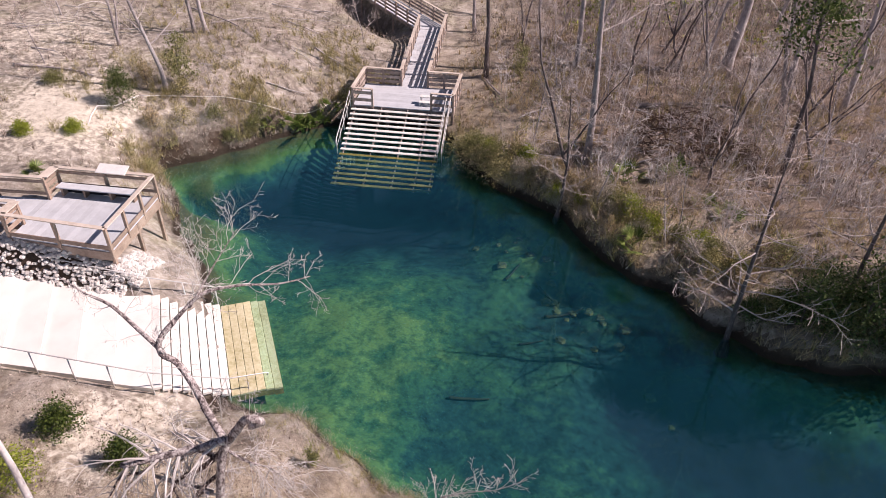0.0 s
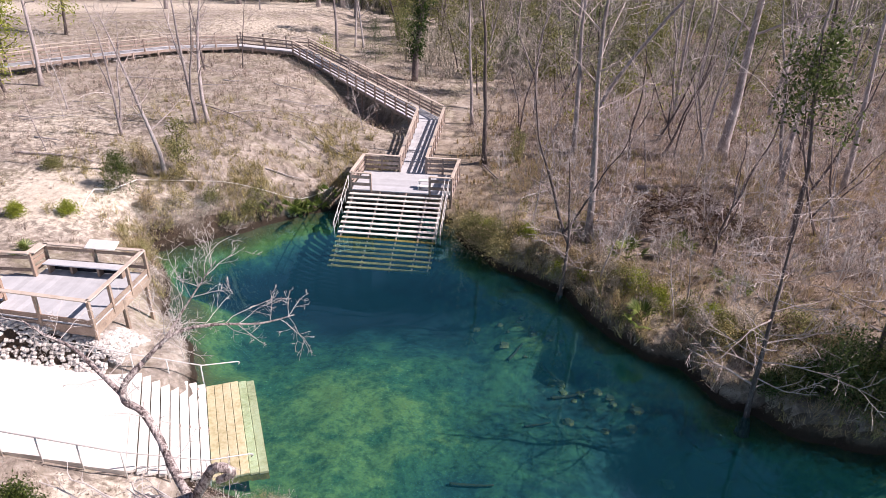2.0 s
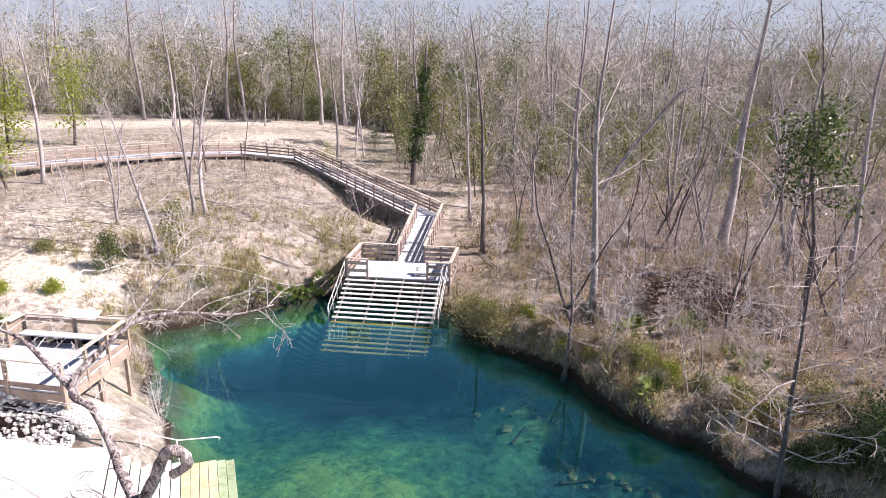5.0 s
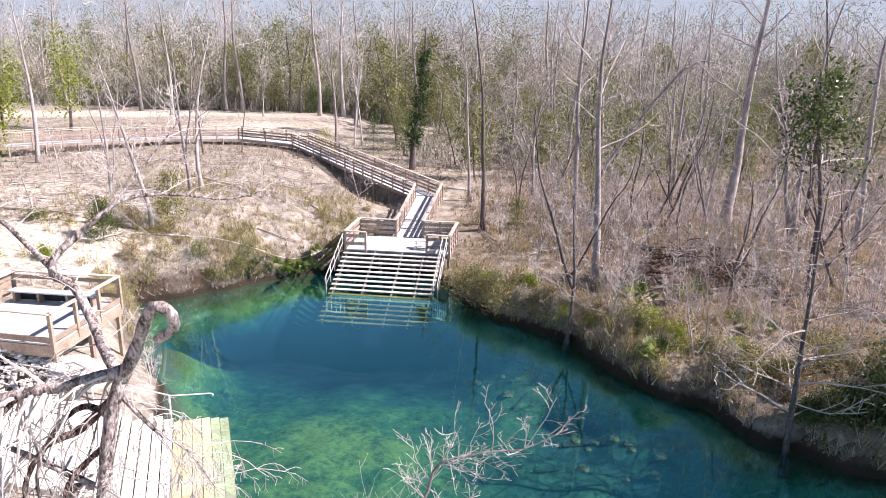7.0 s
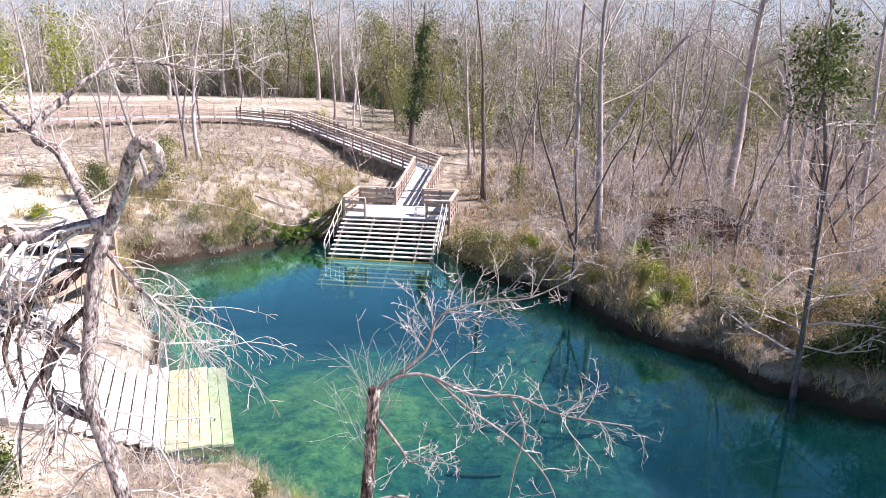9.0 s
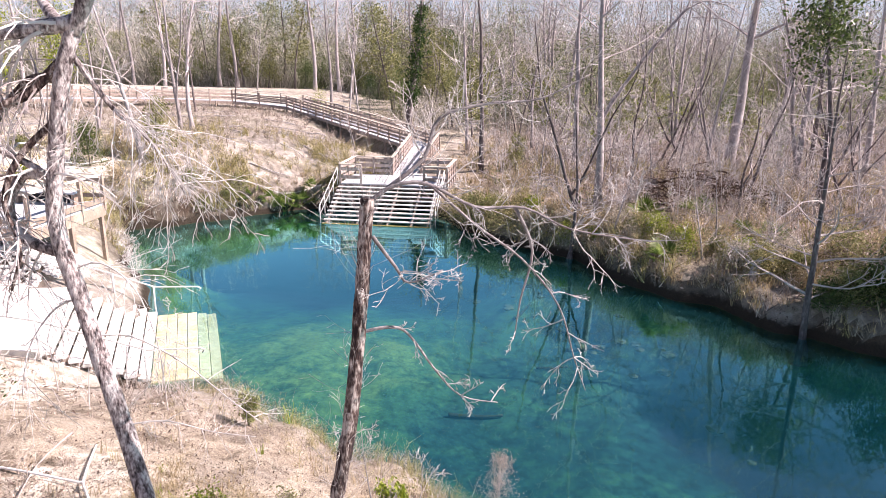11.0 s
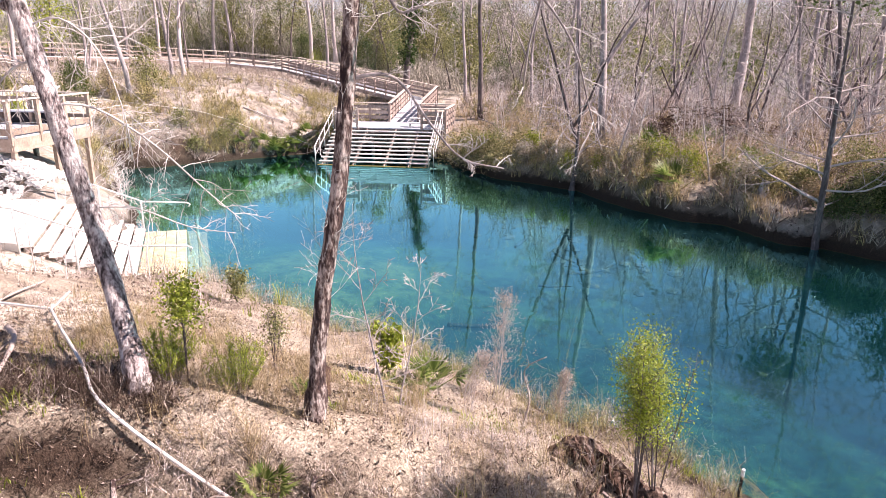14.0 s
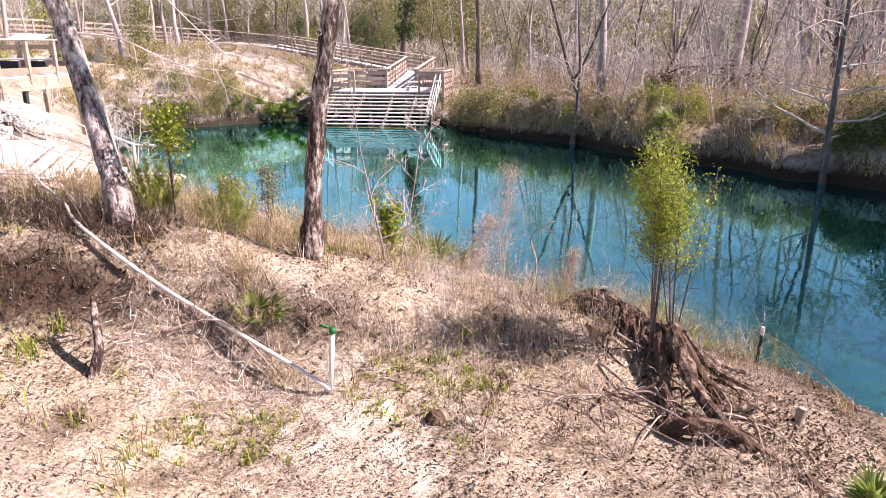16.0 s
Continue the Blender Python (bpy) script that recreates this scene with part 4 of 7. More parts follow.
def leafy_tree(seed, height, r0, material, label, size=0.16, per=14, crown_from=0.35, group="leafy trees", limbs=12, spread=0.45, name="tree", limb_len=0.24):
    rng = random.Random(seed)
    t = thing(name, (0, 0, 0), label, "tree", group)
    pts, _ = limb_path((0, 0, -0.2), (rng.gauss(0, 0.08), rng.gauss(0, 0.08), 1), height, 10, rng, 0.05, 0.02)
    rad = taper(10, r0, r0 * 0.2)
    g = Geo()
    g.tube(pts, rad, 7, rough=0.08, rng=rng)
    tips = []
    for k in range(limbs):
        u = crown_from + (1 - crown_from) * (k + rng.random()) / limbs
        i = min(int(u * 10), 9)
        a = k * 2.4 + rng.uniform(-0.5, 0.5)
        grow(g, pts[i], (math.cos(a), math.sin(a), rng.uniform(0.1, 0.7)), height * limb_len * rng.uniform(0.6, 1.2) * (1.25 - 0.7 * u), rad[i] * 0.4, 1, rng, 4, 0.0, 0.9, 0.15, 4, tips)
    tr = new("trunk", g.mesh("trunk", True))
    tr.data.materials.append(BARK_DARK)
    tr.parent = t
    rng.shuffle(tips)
    mesh_child("crown", leaf_mesh("crown", tips[:260], size, per, spread, material, seed), t, "dense small leaves")
    return t


def put(src, x, y, turn, s=1.0, dz=-0.03, label=""):
    """A copy of a tree standing on the ground."""
    c = copy_thing(src, pose(x, y, gz(x, y) + dz, 0, 0, turn))
    c.scale = (s, s, s)
    if label:
        tagged(c, label)
    return c


def park(src, x, y, turn, s=1.0, label=""):
    """Sets a first tree itself at its own place."""
    src.matrix_basis = pose(x, y, gz(x, y) - 0.03, 0, 0, turn)
    src.scale = (s, s, s)
    if label:
        tagged(src, label)


def ivy_tree():
    rng = random.Random(3)
    t = thing("tree", (0, 0, 0), "tall trunk wrapped in dark green ivy", "tree")
    pts, _ = limb_path((0, 0, -0.2), (0.04, 0.0, 1), 13, 12, rng, 0.03, 0.02)
    g = Geo()
    g.tube(pts, taper(12, 0.34, 0.08), 8, rough=0.1, rng=rng)
    tips = []
    for k in range(16):
        i = 5 + k % 7
        grow(g, pts[i], (math.cos(k * 2.4), math.sin(k * 2.4), 0.5), 2.4, 0.05, 1, rng, 4, 0.0, 0.9, 0.15, 4, tips)
    tr = new("trunk", g.mesh("trunk", True))
    tr.data.materials.append(BARK_DARK)
    tr.parent = t
    cs = []
    for i in range(2, 10):
        for k in range(12):
            cs.append(pts[i].lerp(pts[i + 1], rng.random()) + Vector((rng.gauss(0, 0.3), rng.gauss(0, 0.3), 0)))
    mesh_child("ivy", leaf_mesh("ivy", cs, 0.11, 45, 0.22, IVY, 9), t, "hanging ivy leaves")
    mesh_child("crown", leaf_mesh("crown", tips[::4], 0.10, 10, 0.35, OLIVE, 10), t, "thin olive leaves")
    park(t, -0.7, 25.2, 0)


SRC = dict(
    a=bare_tree(11, 16.5, 0.19, limbs=12, first=0.42, bark=BARK, depth=2),
    b=bare_tree(12, 15.0, 0.16, limbs=11, bark=BARK_DARK, depth=2, first=0.42),
    c=bare_tree(13, 13.5, 0.14, (0.06, 0.02), limbs=11, bark=BARK, depth=2, first=0.38, up=1.0),
    d=bare_tree(14, 11.0, 0.10, (-0.08, 0.03), limbs=12, bark=BARK_PALE, twig=TWIG_PALE, depth=2, first=0.28, up=0.9),
    e=bare_tree(15, 9.0, 0.07, (0.10, 0.0), limbs=11, bark=BARK_DARK, depth=2, first=0.22, up=0.8, label="slender bare sapling with thin grey twigs", name="sapling"),
    f=bare_tree(16, 6.5, 0.045, (-0.05, 0.05), limbs=11, bark=BARK, depth=2, first=0.12, up=0.8, kids=4, limb_len=0.3, label="young bare sapling with spreading twigs", name="sapling"),
    g=bare_tree(17, 4.2, 0.028, (0.1, -0.03), limbs=9, bark=TWIG_PALE, twig=TWIG_PALE, depth=2, first=0.06, up=0.9, kids=4, limb_len=0.38, label="bare twiggy undergrowth shrub", name="shrub"),
    k=bare_tree(19, 15.5, 0.24, (0.02, 0.0), limbs=15, bark=BARK, twig=TWIG, depth=2, first=0.3, up=0.9, wob=0.05,  label="thick pale bare tree in the sandy clearing"),
    fork=bare_tree(21, 13.0, 0.17, (0.03, 0.0), limbs=15, bark=BARK, twig=TWIG_PALE, depth=2, first=0.3, up=0.9, wob=0.06, leaders=((0.1, 2.6, 0.2), (0.4, 0.3, 0.3)), label="pale bare tree forking low into several stems"),
    fork2=bare_tree(22, 11.5, 0.13, (-0.12, 0.04), limbs=16, bark=BARK, depth=2, first=0.25, up=0.7, wob=0.09, leaders=((0.25, 0.9, 0.45), (0.45, 3.9, 0.5)), label="crooked grey bare tree with several leaning stems"),
    fork3=bare_tree(23, 9.5, 0.10, (0.2, 0.05), limbs=14, bark=BARK_DARK, twig=TWIG, depth=2, first=0.2, up=0.6, wob=0.11, leaders=((0.2, 3.4, 0.5),), label="bent dark bare tree with tangled twigs"),
    h=bare_tree(18, 17.5, 0.24, (0.03, -0.02), limbs=16, bark=BARK, twig=TWIG, depth=2, first=0.45, up=0.8),
)
EVER = [leafy_tree(31, 11, 0.16, EVERGREEN, "evergreen tree with dense dark green leaves", crown_from=0.66, limb_len=0.16, per=16, limbs=14, spread=0.4, size=0.12),
        leafy_tree(32, 8, 0.12, OLIVE, "small evergreen tree with olive green leaves", crown_from=0.15),
        leafy_tree(33, 13, 0.18, OLIVE, "tall tree hung with olive green leaves", crown_from=0.3),
        leafy_tree(34, 5, 0.08, EVERGREEN, "bushy evergreen with glossy dark leaves", crown_from=0.05, size=0.11)]

GREY = leafy_tree(36, 12, 0.17, FAR_LEAF, "grey-green leafy tree in the woods", crown_from=0.2, size=0.14, per=12, limbs=14)
park(GREY, 17.0, 40.0, 0)

# named trees by the water and in the clearing
park(SRC["a"], 13.8, -4.7, 20, 1.0, "tall slender bare tree with pale grey bark by the bank")
park(SRC["b"], 7.5, 5.7, 80, 1.0)
park(SRC["c"], 5.9, 13.7, 140, 1.0)
park(SRC["k"], -9.8, -3.4, 40, 0.58, "bare pale tree on the sandy bank")
park(SRC["d"], 22.0, 9.6, 170, 1.1)
park(SRC["e"], 9.5, 11.6, 0)
park(SRC["f"], 17.7, 4.5, 90)
park(SRC["g"], 15.0, -7.2, 10)
park(SRC["h"], 13.9, 30.2, 200)
park(SRC["fork"], 21.5, 18.0, 30)
park(SRC["fork2"], 10.6, 17.5, 80)
park(SRC["fork3"], 25.8, 1.5, 10)
park(EVER[0], 23.6, -4.5, 0, 0.98, "evergreen magnolia with glossy dark leaves high on the trunk")
park(EVER[1], -9.2, -2.9, 0, 0.40, "small airy tree with yellow-green leaves on the sandy bank")
park(EVER[2], -6.0, 44.0, 0)
park(EVER[3], -3.5, 36.0, 0)
for k, x, y, turn, s in (("h", -27.4, 10.8, 0, 0.72), ("d", -21.6, 5.5, 60, 0.55), ("fork", -11.5, 4.3, 120, 0.78), ("k", -10.9, 4.6, 300, 0.66), ("b", -18.1, 19.2, 40, 0.6),
                         ("fork", -15.1, 1.3, 250, 0.62), ("h", -10.7, 34.3, 10, 0.75), ("d", -9.7, 38.3, 200, 1.1), ("d", -8.6, 37.6, 20, 1.1), ("e", 20.1, 8.9, 30, 1.0), 
                         ("a", 23.3, 41.9, 60, 0.9), ("f", -6.7, -3.7, 10, 0.55), ("e", -15.5, 21.2, 0, 0.8), ("f", -17.6, -2.4, 45, 0.7), ("f", -1.6, 9.5, 70, 0.8), ("g", -20.3, 3.2, 0, 0.9)):
    put(SRC[k], x, y, turn, s)
ivy_tree()

def bowed_tree():
    """A long bare tree that leans far over and bows at the top."""
    rng = random.Random(46)
    zb = gz(14.9, 13.0)
    t = thing("tree", (14.9, 13.0, zb), "long grey bare tree leaning far over in the woods", "tree", "bare trees")
    g = Geo()
    stem = limb(g, [(14.8, 13.0, zb - 0.3), (15.0, 13.0, zb + 1.0), (15.7, 13.0, 5.0), (18.0, 13.1, 8.6), (20.1, 13.2, 11.4), (20.7, 13.2, 11.9)], 0.17, 0.09, 8, rng, 0.08)
    arms = [limb(g, [(20.7, 13.2, 11.9), (21.6, 13.1, 12.3), (23.0, 13.0, 12.0), (24.2, 13.0, 11.2)], 0.06, 0.015, 6),
            limb(g, [(20.4, 13.2, 11.6), (20.8, 13.3, 12.8), (21.5, 13.4, 13.8), (22.6, 13.5, 14.4)], 0.06, 0.012, 6),
            limb(g, [(18.0, 13.1, 8.6), (17.6, 13.0, 10.0), (17.9, 12.9, 11.6), (17.4, 12.8, 12.9)], 0.05, 0.012, 6)]
    part("trunk", g, BARK, t, smooth=True)
    g = Geo()
    for arm in arms:
        sprout(g, arm, 16, 1.8, 0.02, rng, 0.15, depth=2, droop=-0.02, kids=4, minr=0.007)
    part("crown", g, TWIG_PALE, t, "bare pale twigs")


# leaning forked giant, and the cypresses on the water's edge
giant = bare_tree(41, 19, 0.34, (0.11, 0.0), first=0.4, limbs=14, bark=BARK, label="large grey leaning tree with a vine-grown base", flare=1.7)
park(giant, 23.1, 8.8, 0)
cyp = bare_tree(42, 9.3, 0.12, (-0.02, 0.0), first=0.2, limbs=30, bark=BARK_DARK, label="bare cypress with a flared base at the water's edge", flare=2.6, up=0.3, limb_len=0.34, wob=0.03)
park(cyp, 19.2, -15.7, 10)
cyp2 = bare_tree(43, 7.0, 0.10, (0.0, 0.02), first=0.25, limbs=16, bark=BARK_DARK, label="young bare cypress on the bank with a flared foot", flare=2.4, up=0.5, limb_len=0.28)
park(cyp2, 12.4, -7.9, 0)
snag = bare_tree(44, 9, 0.30, (0.12, 0), first=0.9, limbs=3, bark=BARK_PALE, label="broken pale dead trunk without a crown", limb_len=0.05)
park(snag, 33.0, 30.0, 0)
for x, y, turn, s in ((23.5, -14.5, 200, 0.9), (29.0, -14.6, 40, 1.1)):
    put(cyp, x, y, turn, s)

# the woods, by a loose random planting that keeps the clearing, the paths and the water free
wood_rng = random.Random(77)


def clear_of_paths(x, y):
    if y < 60 and x < 1.5 - 0.0 * y and not (y > 33 and x > -7 - (60 - y) * 0.1):
        return False
    if -1.5 < x < 7.5 and -6 < y < 16:
        return False
    for (ax, ay), (bx, by) in (((2.8, 13), (-12.4, 31)),):
        ex, ey = bx - ax, by - ay
        u = min(1, max(0, ((x - ax) * ex + (y - ay) * ey) / (ex * ex + ey * ey)))
        if math.hypot(x - ax - u * ex, y - ay - u * ey) < 2.5:
            return False
    return True


planted = []


def plant(count, xr, yr, kinds, gap, smin=0.75, smax=1.15, dmin=1.5):
    made = tries = 0
    while made < count and tries < count * 30:
        tries += 1
        x, y = wood_rng.uniform(*xr), wood_rng.uniform(*yr)
        if not clear_of_paths(x, y) or float(shore_distance(np.array([x]), np.array([y]))[0]) < dmin:
            continue
        if any((x - px) ** 2 + (y - py) ** 2 < gap * gap for px, py in planted):
            continue
        planted.append((x, y))
        src = wood_rng.choice(kinds)
        put(src, x, y, wood_rng.uniform(0, 360), wood_rng.uniform(smin, smax))
        made += 1


S = SRC
plant(15, (8, 34), (3, 26), [S["a"], S["b"], S["fork"], S["fork2"], S["fork3"], S["e"]], 2.2)
plant(36, (9, 38), (-9, 24), [S["fork3"], S["f"], S["f"], S["g"], S["g"]], 1.3)
plant(46, (8.5, 30), (-12, 12), [S["f"], S["g"], S["g"]], 0.9, 0.6, 1.1, 0.8)
plant(9, (19, 34), (-12, 2), [S["f"], S["g"], S["fork3"]], 2.0, 0.6, 0.9)
plant(30, (-2, 60), (24, 62), [S["a"], S["fork"], S["fork2"], S["fork2"], S["fork"], S["h"]], 2.6)
plant(34, (-6, 60), (22, 62), EVER[1:] + [GREY], 2.4, 0.45, 0.95)
plant(20, (9, 48), (2, 40), [EVER[1], EVER[3], EVER[1]], 2.0, 0.25, 0.5)
plant(28, (-80, 75), (60, 100), [S["fork"], S["fork2"], S["d"], S["h"]], 2.4, 1.0, 1.4)
plant(40, (-80, 75), (60, 100), [GREY, GREY, EVER[2]], 2.6, 0.8, 1.3)
pine = leafy_tree(35, 7.5, 0.12, LIME, "young pine with yellow-green needles at the clearing", size=0.10, per=16, crown_from=0.25, limb_len=0.2)
park(pine, -28.7, 8.6, 0, 1.05)
# leafy trees at the right margin, placed to throw shade on the bank
for x, y, turn, s, k in ((25.8, -14.6, 30, 0.55, 2), (28.4, -15.6, 130, 0.6, 2), (27.0, -13.0, 10, 0.6, 1)):
    put(EVER[k], x, y, turn, s)
put(pine, -33.6, 15.3, 40, 1.25)
put(pine, -39.2, 31.0, 200, 1.5)
for x, y, turn, s, k in ((-38, 50, 10, 1.0, "h"), (-31, 57, 90, 1.1, "h"), (-26, 52, 200, 0.9, "d"), (-20, 58, 40, 1.15, "h"), (-14, 55, 300, 1.0, "h"), (-9, 58, 120, 1.1, "a"), (-46, 56, 70, 1.1, "h"), (-17, 60, 160, 1.2, "h"), (-5, 52, 20, 1.0, "h"), (-35, 60, 250, 1.2, "h")):
    put(SRC[k], x, y, turn, s, label="tall pale bare tree at the edge of the clearing")
for x, y, turn, s, k in ((-42, 61, 0, 1.0, 2), (-33, 62, 50, 0.9, 1), (-24, 61, 100, 1.0, 2), (-12, 62, 200, 1.0, 2), (-3, 57, 20, 0.9, 2), (-7, 50, 70, 0.8, 1)):
    put(EVER[k], x, y, turn, s)
plant(10, (-60, -38), (6, 40), [S["a"], S["h"], S["d"]] + EVER[1:3], 5.0)
plant(6, (-8, 0), (62, 74), EVER, 3.0, 0.8, 1.2)
plant(20, (-75, 0), (61, 72), [EVER[1], EVER[3], EVER[1], EVER[2]], 1.6, 0.5, 1.0)
plant(14, (-6, 30), (30, 60), [EVER[1], EVER[3]], 1.6, 0.4, 0.8)


def far_woods():
    """Distant forest up to the skyline: bare crowns and evergreens, too far to count."""
    rng = np.random.RandomState(8)
    for name, mat, count, size, lab in (("far_woods", FAR_LEAF, 950, 0.19, "distant grey-green forest crowns"),):
        r = 98 + 300 * rng.uniform(0, 1, count) ** 2.0
        a = rng.uniform(math.radians(18), math.radians(162), count)
        x, y = 10 + r * np.cos(a) * 1.15, -36 + r * np.sin(a)
        keep = (y > 98) | (np.abs(x - 8) > 78)
        x, y = x[keep], y[keep]
        h = rng.uniform(17, 29.0, len(x)) + 0.012 * np.hypot(x - 10, y + 36)
        cs = []
        for xx, yy, hh in zip(x, y, h):
            k = 60
            u = rng.uniform(0.12, 1, k)
            w = 3.4 * np.sin(np.pi * np.clip(u * 0.9 + 0.08, 0, 1)) ** 0.7
            cs.append(np.stack([xx + rng.normal(0, 0.5, k) * w, yy + rng.normal(0, 0.5, k) * w, 1.8 + hh * u], 1))
        c = np.concatenate(cs)
        ob = new(name, leaf_mesh(name, c, size * 1.15, 4, 0.7, mat, 5))
        tagged(ob, lab, "forest", kind="stuff")
    g = Geo()
    r2 = random.Random(6)
    for i in range(560):
        rr, aa = r2.uniform(95, 260), math.radians(r2.uniform(20, 160))
        x, y = 10 + rr * math.cos(aa) * 1.15, -36 + rr * math.sin(aa)
        if y < 98 and abs(x - 8) < 78:
            continue
        hh = r2.uniform(12, 20)
        g.tube([(x, y, 1.5), (x + r2.gauss(0, 0.5), y, 2 + hh)], [0.2, 0.05], 4, cap=False)
    single("far_trunks", g, TWIG_PALE, (0, 100, 2), "pale distant forest trunks", "forest", kind="stuff")


far_woods()

# ---- undergrowth ----


def blades(name, x, y, z, per, height, spread, width, material, seed, label, category, lean=0.5, base=0.06):
    """Tufts of bent tapering blades, as one mesh of stuff."""
    rng = np.random.RandomState(seed)
    n = len(x) * per
    bx, by, bz = (np.repeat(v, per) for v in (x, y, z))
    hs = np.repeat(rng.uniform(0.6, 1.3, len(x)), per) * height * rng.uniform(0.5, 1.15, n)
    a = rng.uniform(0, 2 * math.pi, n)
    px, py = bx + rng.normal(0, base, n), by + rng.normal(0, base, n)
    out = rng.uniform(0.1, 1, n) * spread * hs
    dx, dy = np.cos(a), np.sin(a)
    wv = width * rng.uniform(0.6, 1.3, n)
    wx, wy = -dy * wv, dx * wv
    p0 = np.stack([px - wx, py - wy, bz - 0.03], 1)
    p1 = np.stack([px + wx, py + wy, bz - 0.03], 1)
    m = 0.55
    p2 = np.stack([px + dx * out * 0.35 - wx * 0.7, py + dy * out * 0.35 - wy * 0.7, bz + hs * m], 1)
    p3 = np.stack([px + dx * out * 0.35 + wx * 0.7, py + dy * out * 0.35 + wy * 0.7, bz + hs * m], 1)
    p4 = np.stack([px + dx * out, py + dy * out, bz + hs * (1 - lean * rng.uniform(0, 0.4, n))], 1)
    v = np.stack([p0, p1, p2, p3, p4], 1).reshape(-1, 3)
    k = np.arange(n)[:, None] * 5
    f = np.concatenate([k + [0, 1, 3], k + [0, 3, 2], k + [2, 3, 4]], 1).reshape(-1, 3)
    ob = new(name, mesh_arrays(name, v, f, material))
    return tagged(ob, label, category, kind="stuff")


def brush(name, x, y, z, height, stems, twigs, width, material, seed, label, category="brush", spread=0.6):
    """Tangled bare brush: stems with side twigs, thin tapering strips."""
    rng = np.random.RandomState(seed)
    m = len(x)
    bx, by, bz = (np.repeat(v, stems) for v in (x, y, z))
    hh = np.repeat(rng.uniform(0.6, 1.35, m), stems) * height * rng.uniform(0.5, 1.1, m * stems)
    n = m * stems
    a = rng.uniform(0, 2 * math.pi, n)
    tilt = rng.uniform(0.05, 1, n) * spread
    d = np.stack([np.cos(a) * tilt, np.sin(a) * tilt, np.ones(n)], 1)
    d /= np.linalg.norm(d, axis=1)[:, None]
    s0 = np.stack([bx + rng.normal(0, 0.08, n) * height, by + rng.normal(0, 0.08, n) * height, bz - 0.05], 1)
    s1 = s0 + d * hh[:, None] + rng.normal(0, 0.1, (n, 3)) * hh[:, None]
    u = rng.uniform(0.25, 0.95, (n, twigs, 1))
    t0 = s0[:, None, :] * (1 - u) + s1[:, None, :] * u
    td = d[:, None, :] * 0.6 + rng.normal(0, 0.6, (n, twigs, 3))
    t1 = t0 + td * (hh[:, None, None] * 0.32 * rng.uniform(0.4, 1.2, (n, twigs, 1)))
    A = np.concatenate([s0, t0.reshape(-1, 3)])
    B = np.concatenate([s1, t1.reshape(-1, 3)])
    w = np.concatenate([np.full(n, width), np.full(n * twigs, width * 0.6)])[:, None]
    side = np.cross(B - A, rng.normal(0, 1, A.shape))
    side /= np.linalg.norm(side, axis=1)[:, None] + 1e-9
    v = np.stack([A - side * w, A + side * w, B], 1).reshape(-1, 3)
    f = np.arange(len(v)).reshape(-1, 3)
    ob = new(name, mesh_arrays(name, v, f, material))
    return tagged(ob, label, category, kind="stuff")


def scatter(count, xr, yr, seed, keep, dmin=0.1):
    """Random ground places that pass a density rule."""
    rng = np.random.RandomState(seed)
    x, y = rng.uniform(xr[0], xr[1], count), rng.uniform(yr[0], yr[1], count)
    k = rng.random_sample(count) < keep(x, y)
    x, y = x[k], y[k]
    d = shore_distance(x, y)
    k = d > dmin
    x, y, d = x[k], y[k], d[k]
    return x, y, ground_z(x, y, d)


def off_structures(x, y):
    """1 on open ground, 0 under the dock, ramp, lookout and stairs."""
    bad = ((x > -0.3) & (x < 6.3) & (y < 3.5)) & (y > -4)
    bad |= (x > 1.6) & (x < 4.3) & (y > 3) & (y < 14)
    bad |= (x > -19) & (x < -3.6) & (y > -18.4) & (y < -13.8)
    bad |= (x > -15.5) & (x < 0.3) & (y > -23.4) & (y < -17.5)
    u = np.clip(((x - 2.8) * -15.2 + (y - 13) * 18) / (15.2 ** 2 + 18 ** 2), 0, 1)
    bad |= np.hypot(x - 2.8 + 15.2 * u, y - 13 - 18 * u) < 1.2
    return np.where(bad, 0.0, 1.0)


def patchy(x, y, scale, seed, cut=0.0, soft=0.4):
    return sig((wave_noise(x, y, scale, seed) - cut) / soft)


east = lambda x, y: sig((x - 5.5 - 0.05 * y) / 1.2) * sig((y + 20) / 1) * (1 - np.minimum(1.3 * bump(x, y, 18.9, -2.6, 2.4), 1))
P = scatter(15000, (-44, 4), (-12, 40), 1, lambda x, y: off_structures(x, y) * (1 - 0.8 * sand_cover(x, y)) * patchy(x, y, 0.5, 21, 0.0, 0.5))
blades("dry_grass", *P, 11, 0.26, 1.6, 0.010, DRY_GRASS, 2, "tufts of dry straw grass on the clearing", "grass")
P = scatter(2600, (5, 40), (-16, 24), 3, lambda x, y: off_structures(x, y) * patchy(x, y, 0.6, 22, -0.2))
blades("dry_grass", *P, 9, 0.38, 0.8, 0.02, STRAW, 4, "dry grass tufts among the woods and bank", "grass")
inland = lambda x, y, lo: lo + (1 - lo) * sig((shore_distance(x, y) - 5.0) / 0.9)
P = scatter(3000, (5.5, 46), (-17, 34), 5, lambda x, y: off_structures(x, y) * east(x, y) * patchy(x, y, 0.35, 23, -0.5) * inland(x, y, 0.14))
brush("dry_brush", *P, 1.15, 7, 6, 0.018, BRUSH, 6, "tangled bare grey-brown brush under the trees")
P = scatter(900, (5.5, 40), (-17, 16), 7, lambda x, y: off_structures(x, y) * east(x, y) * patchy(x, y, 0.5, 24, 0.3))
brush("olive_brush", *P, 0.95, 9, 7, 0.02, BRUSH_OLIVE, 8, "olive-brown leafy brush on the bank")
P = scatter(420, (24, 110), (20, 100), 9, lambda x, y: np.full(x.shape, 1.0))
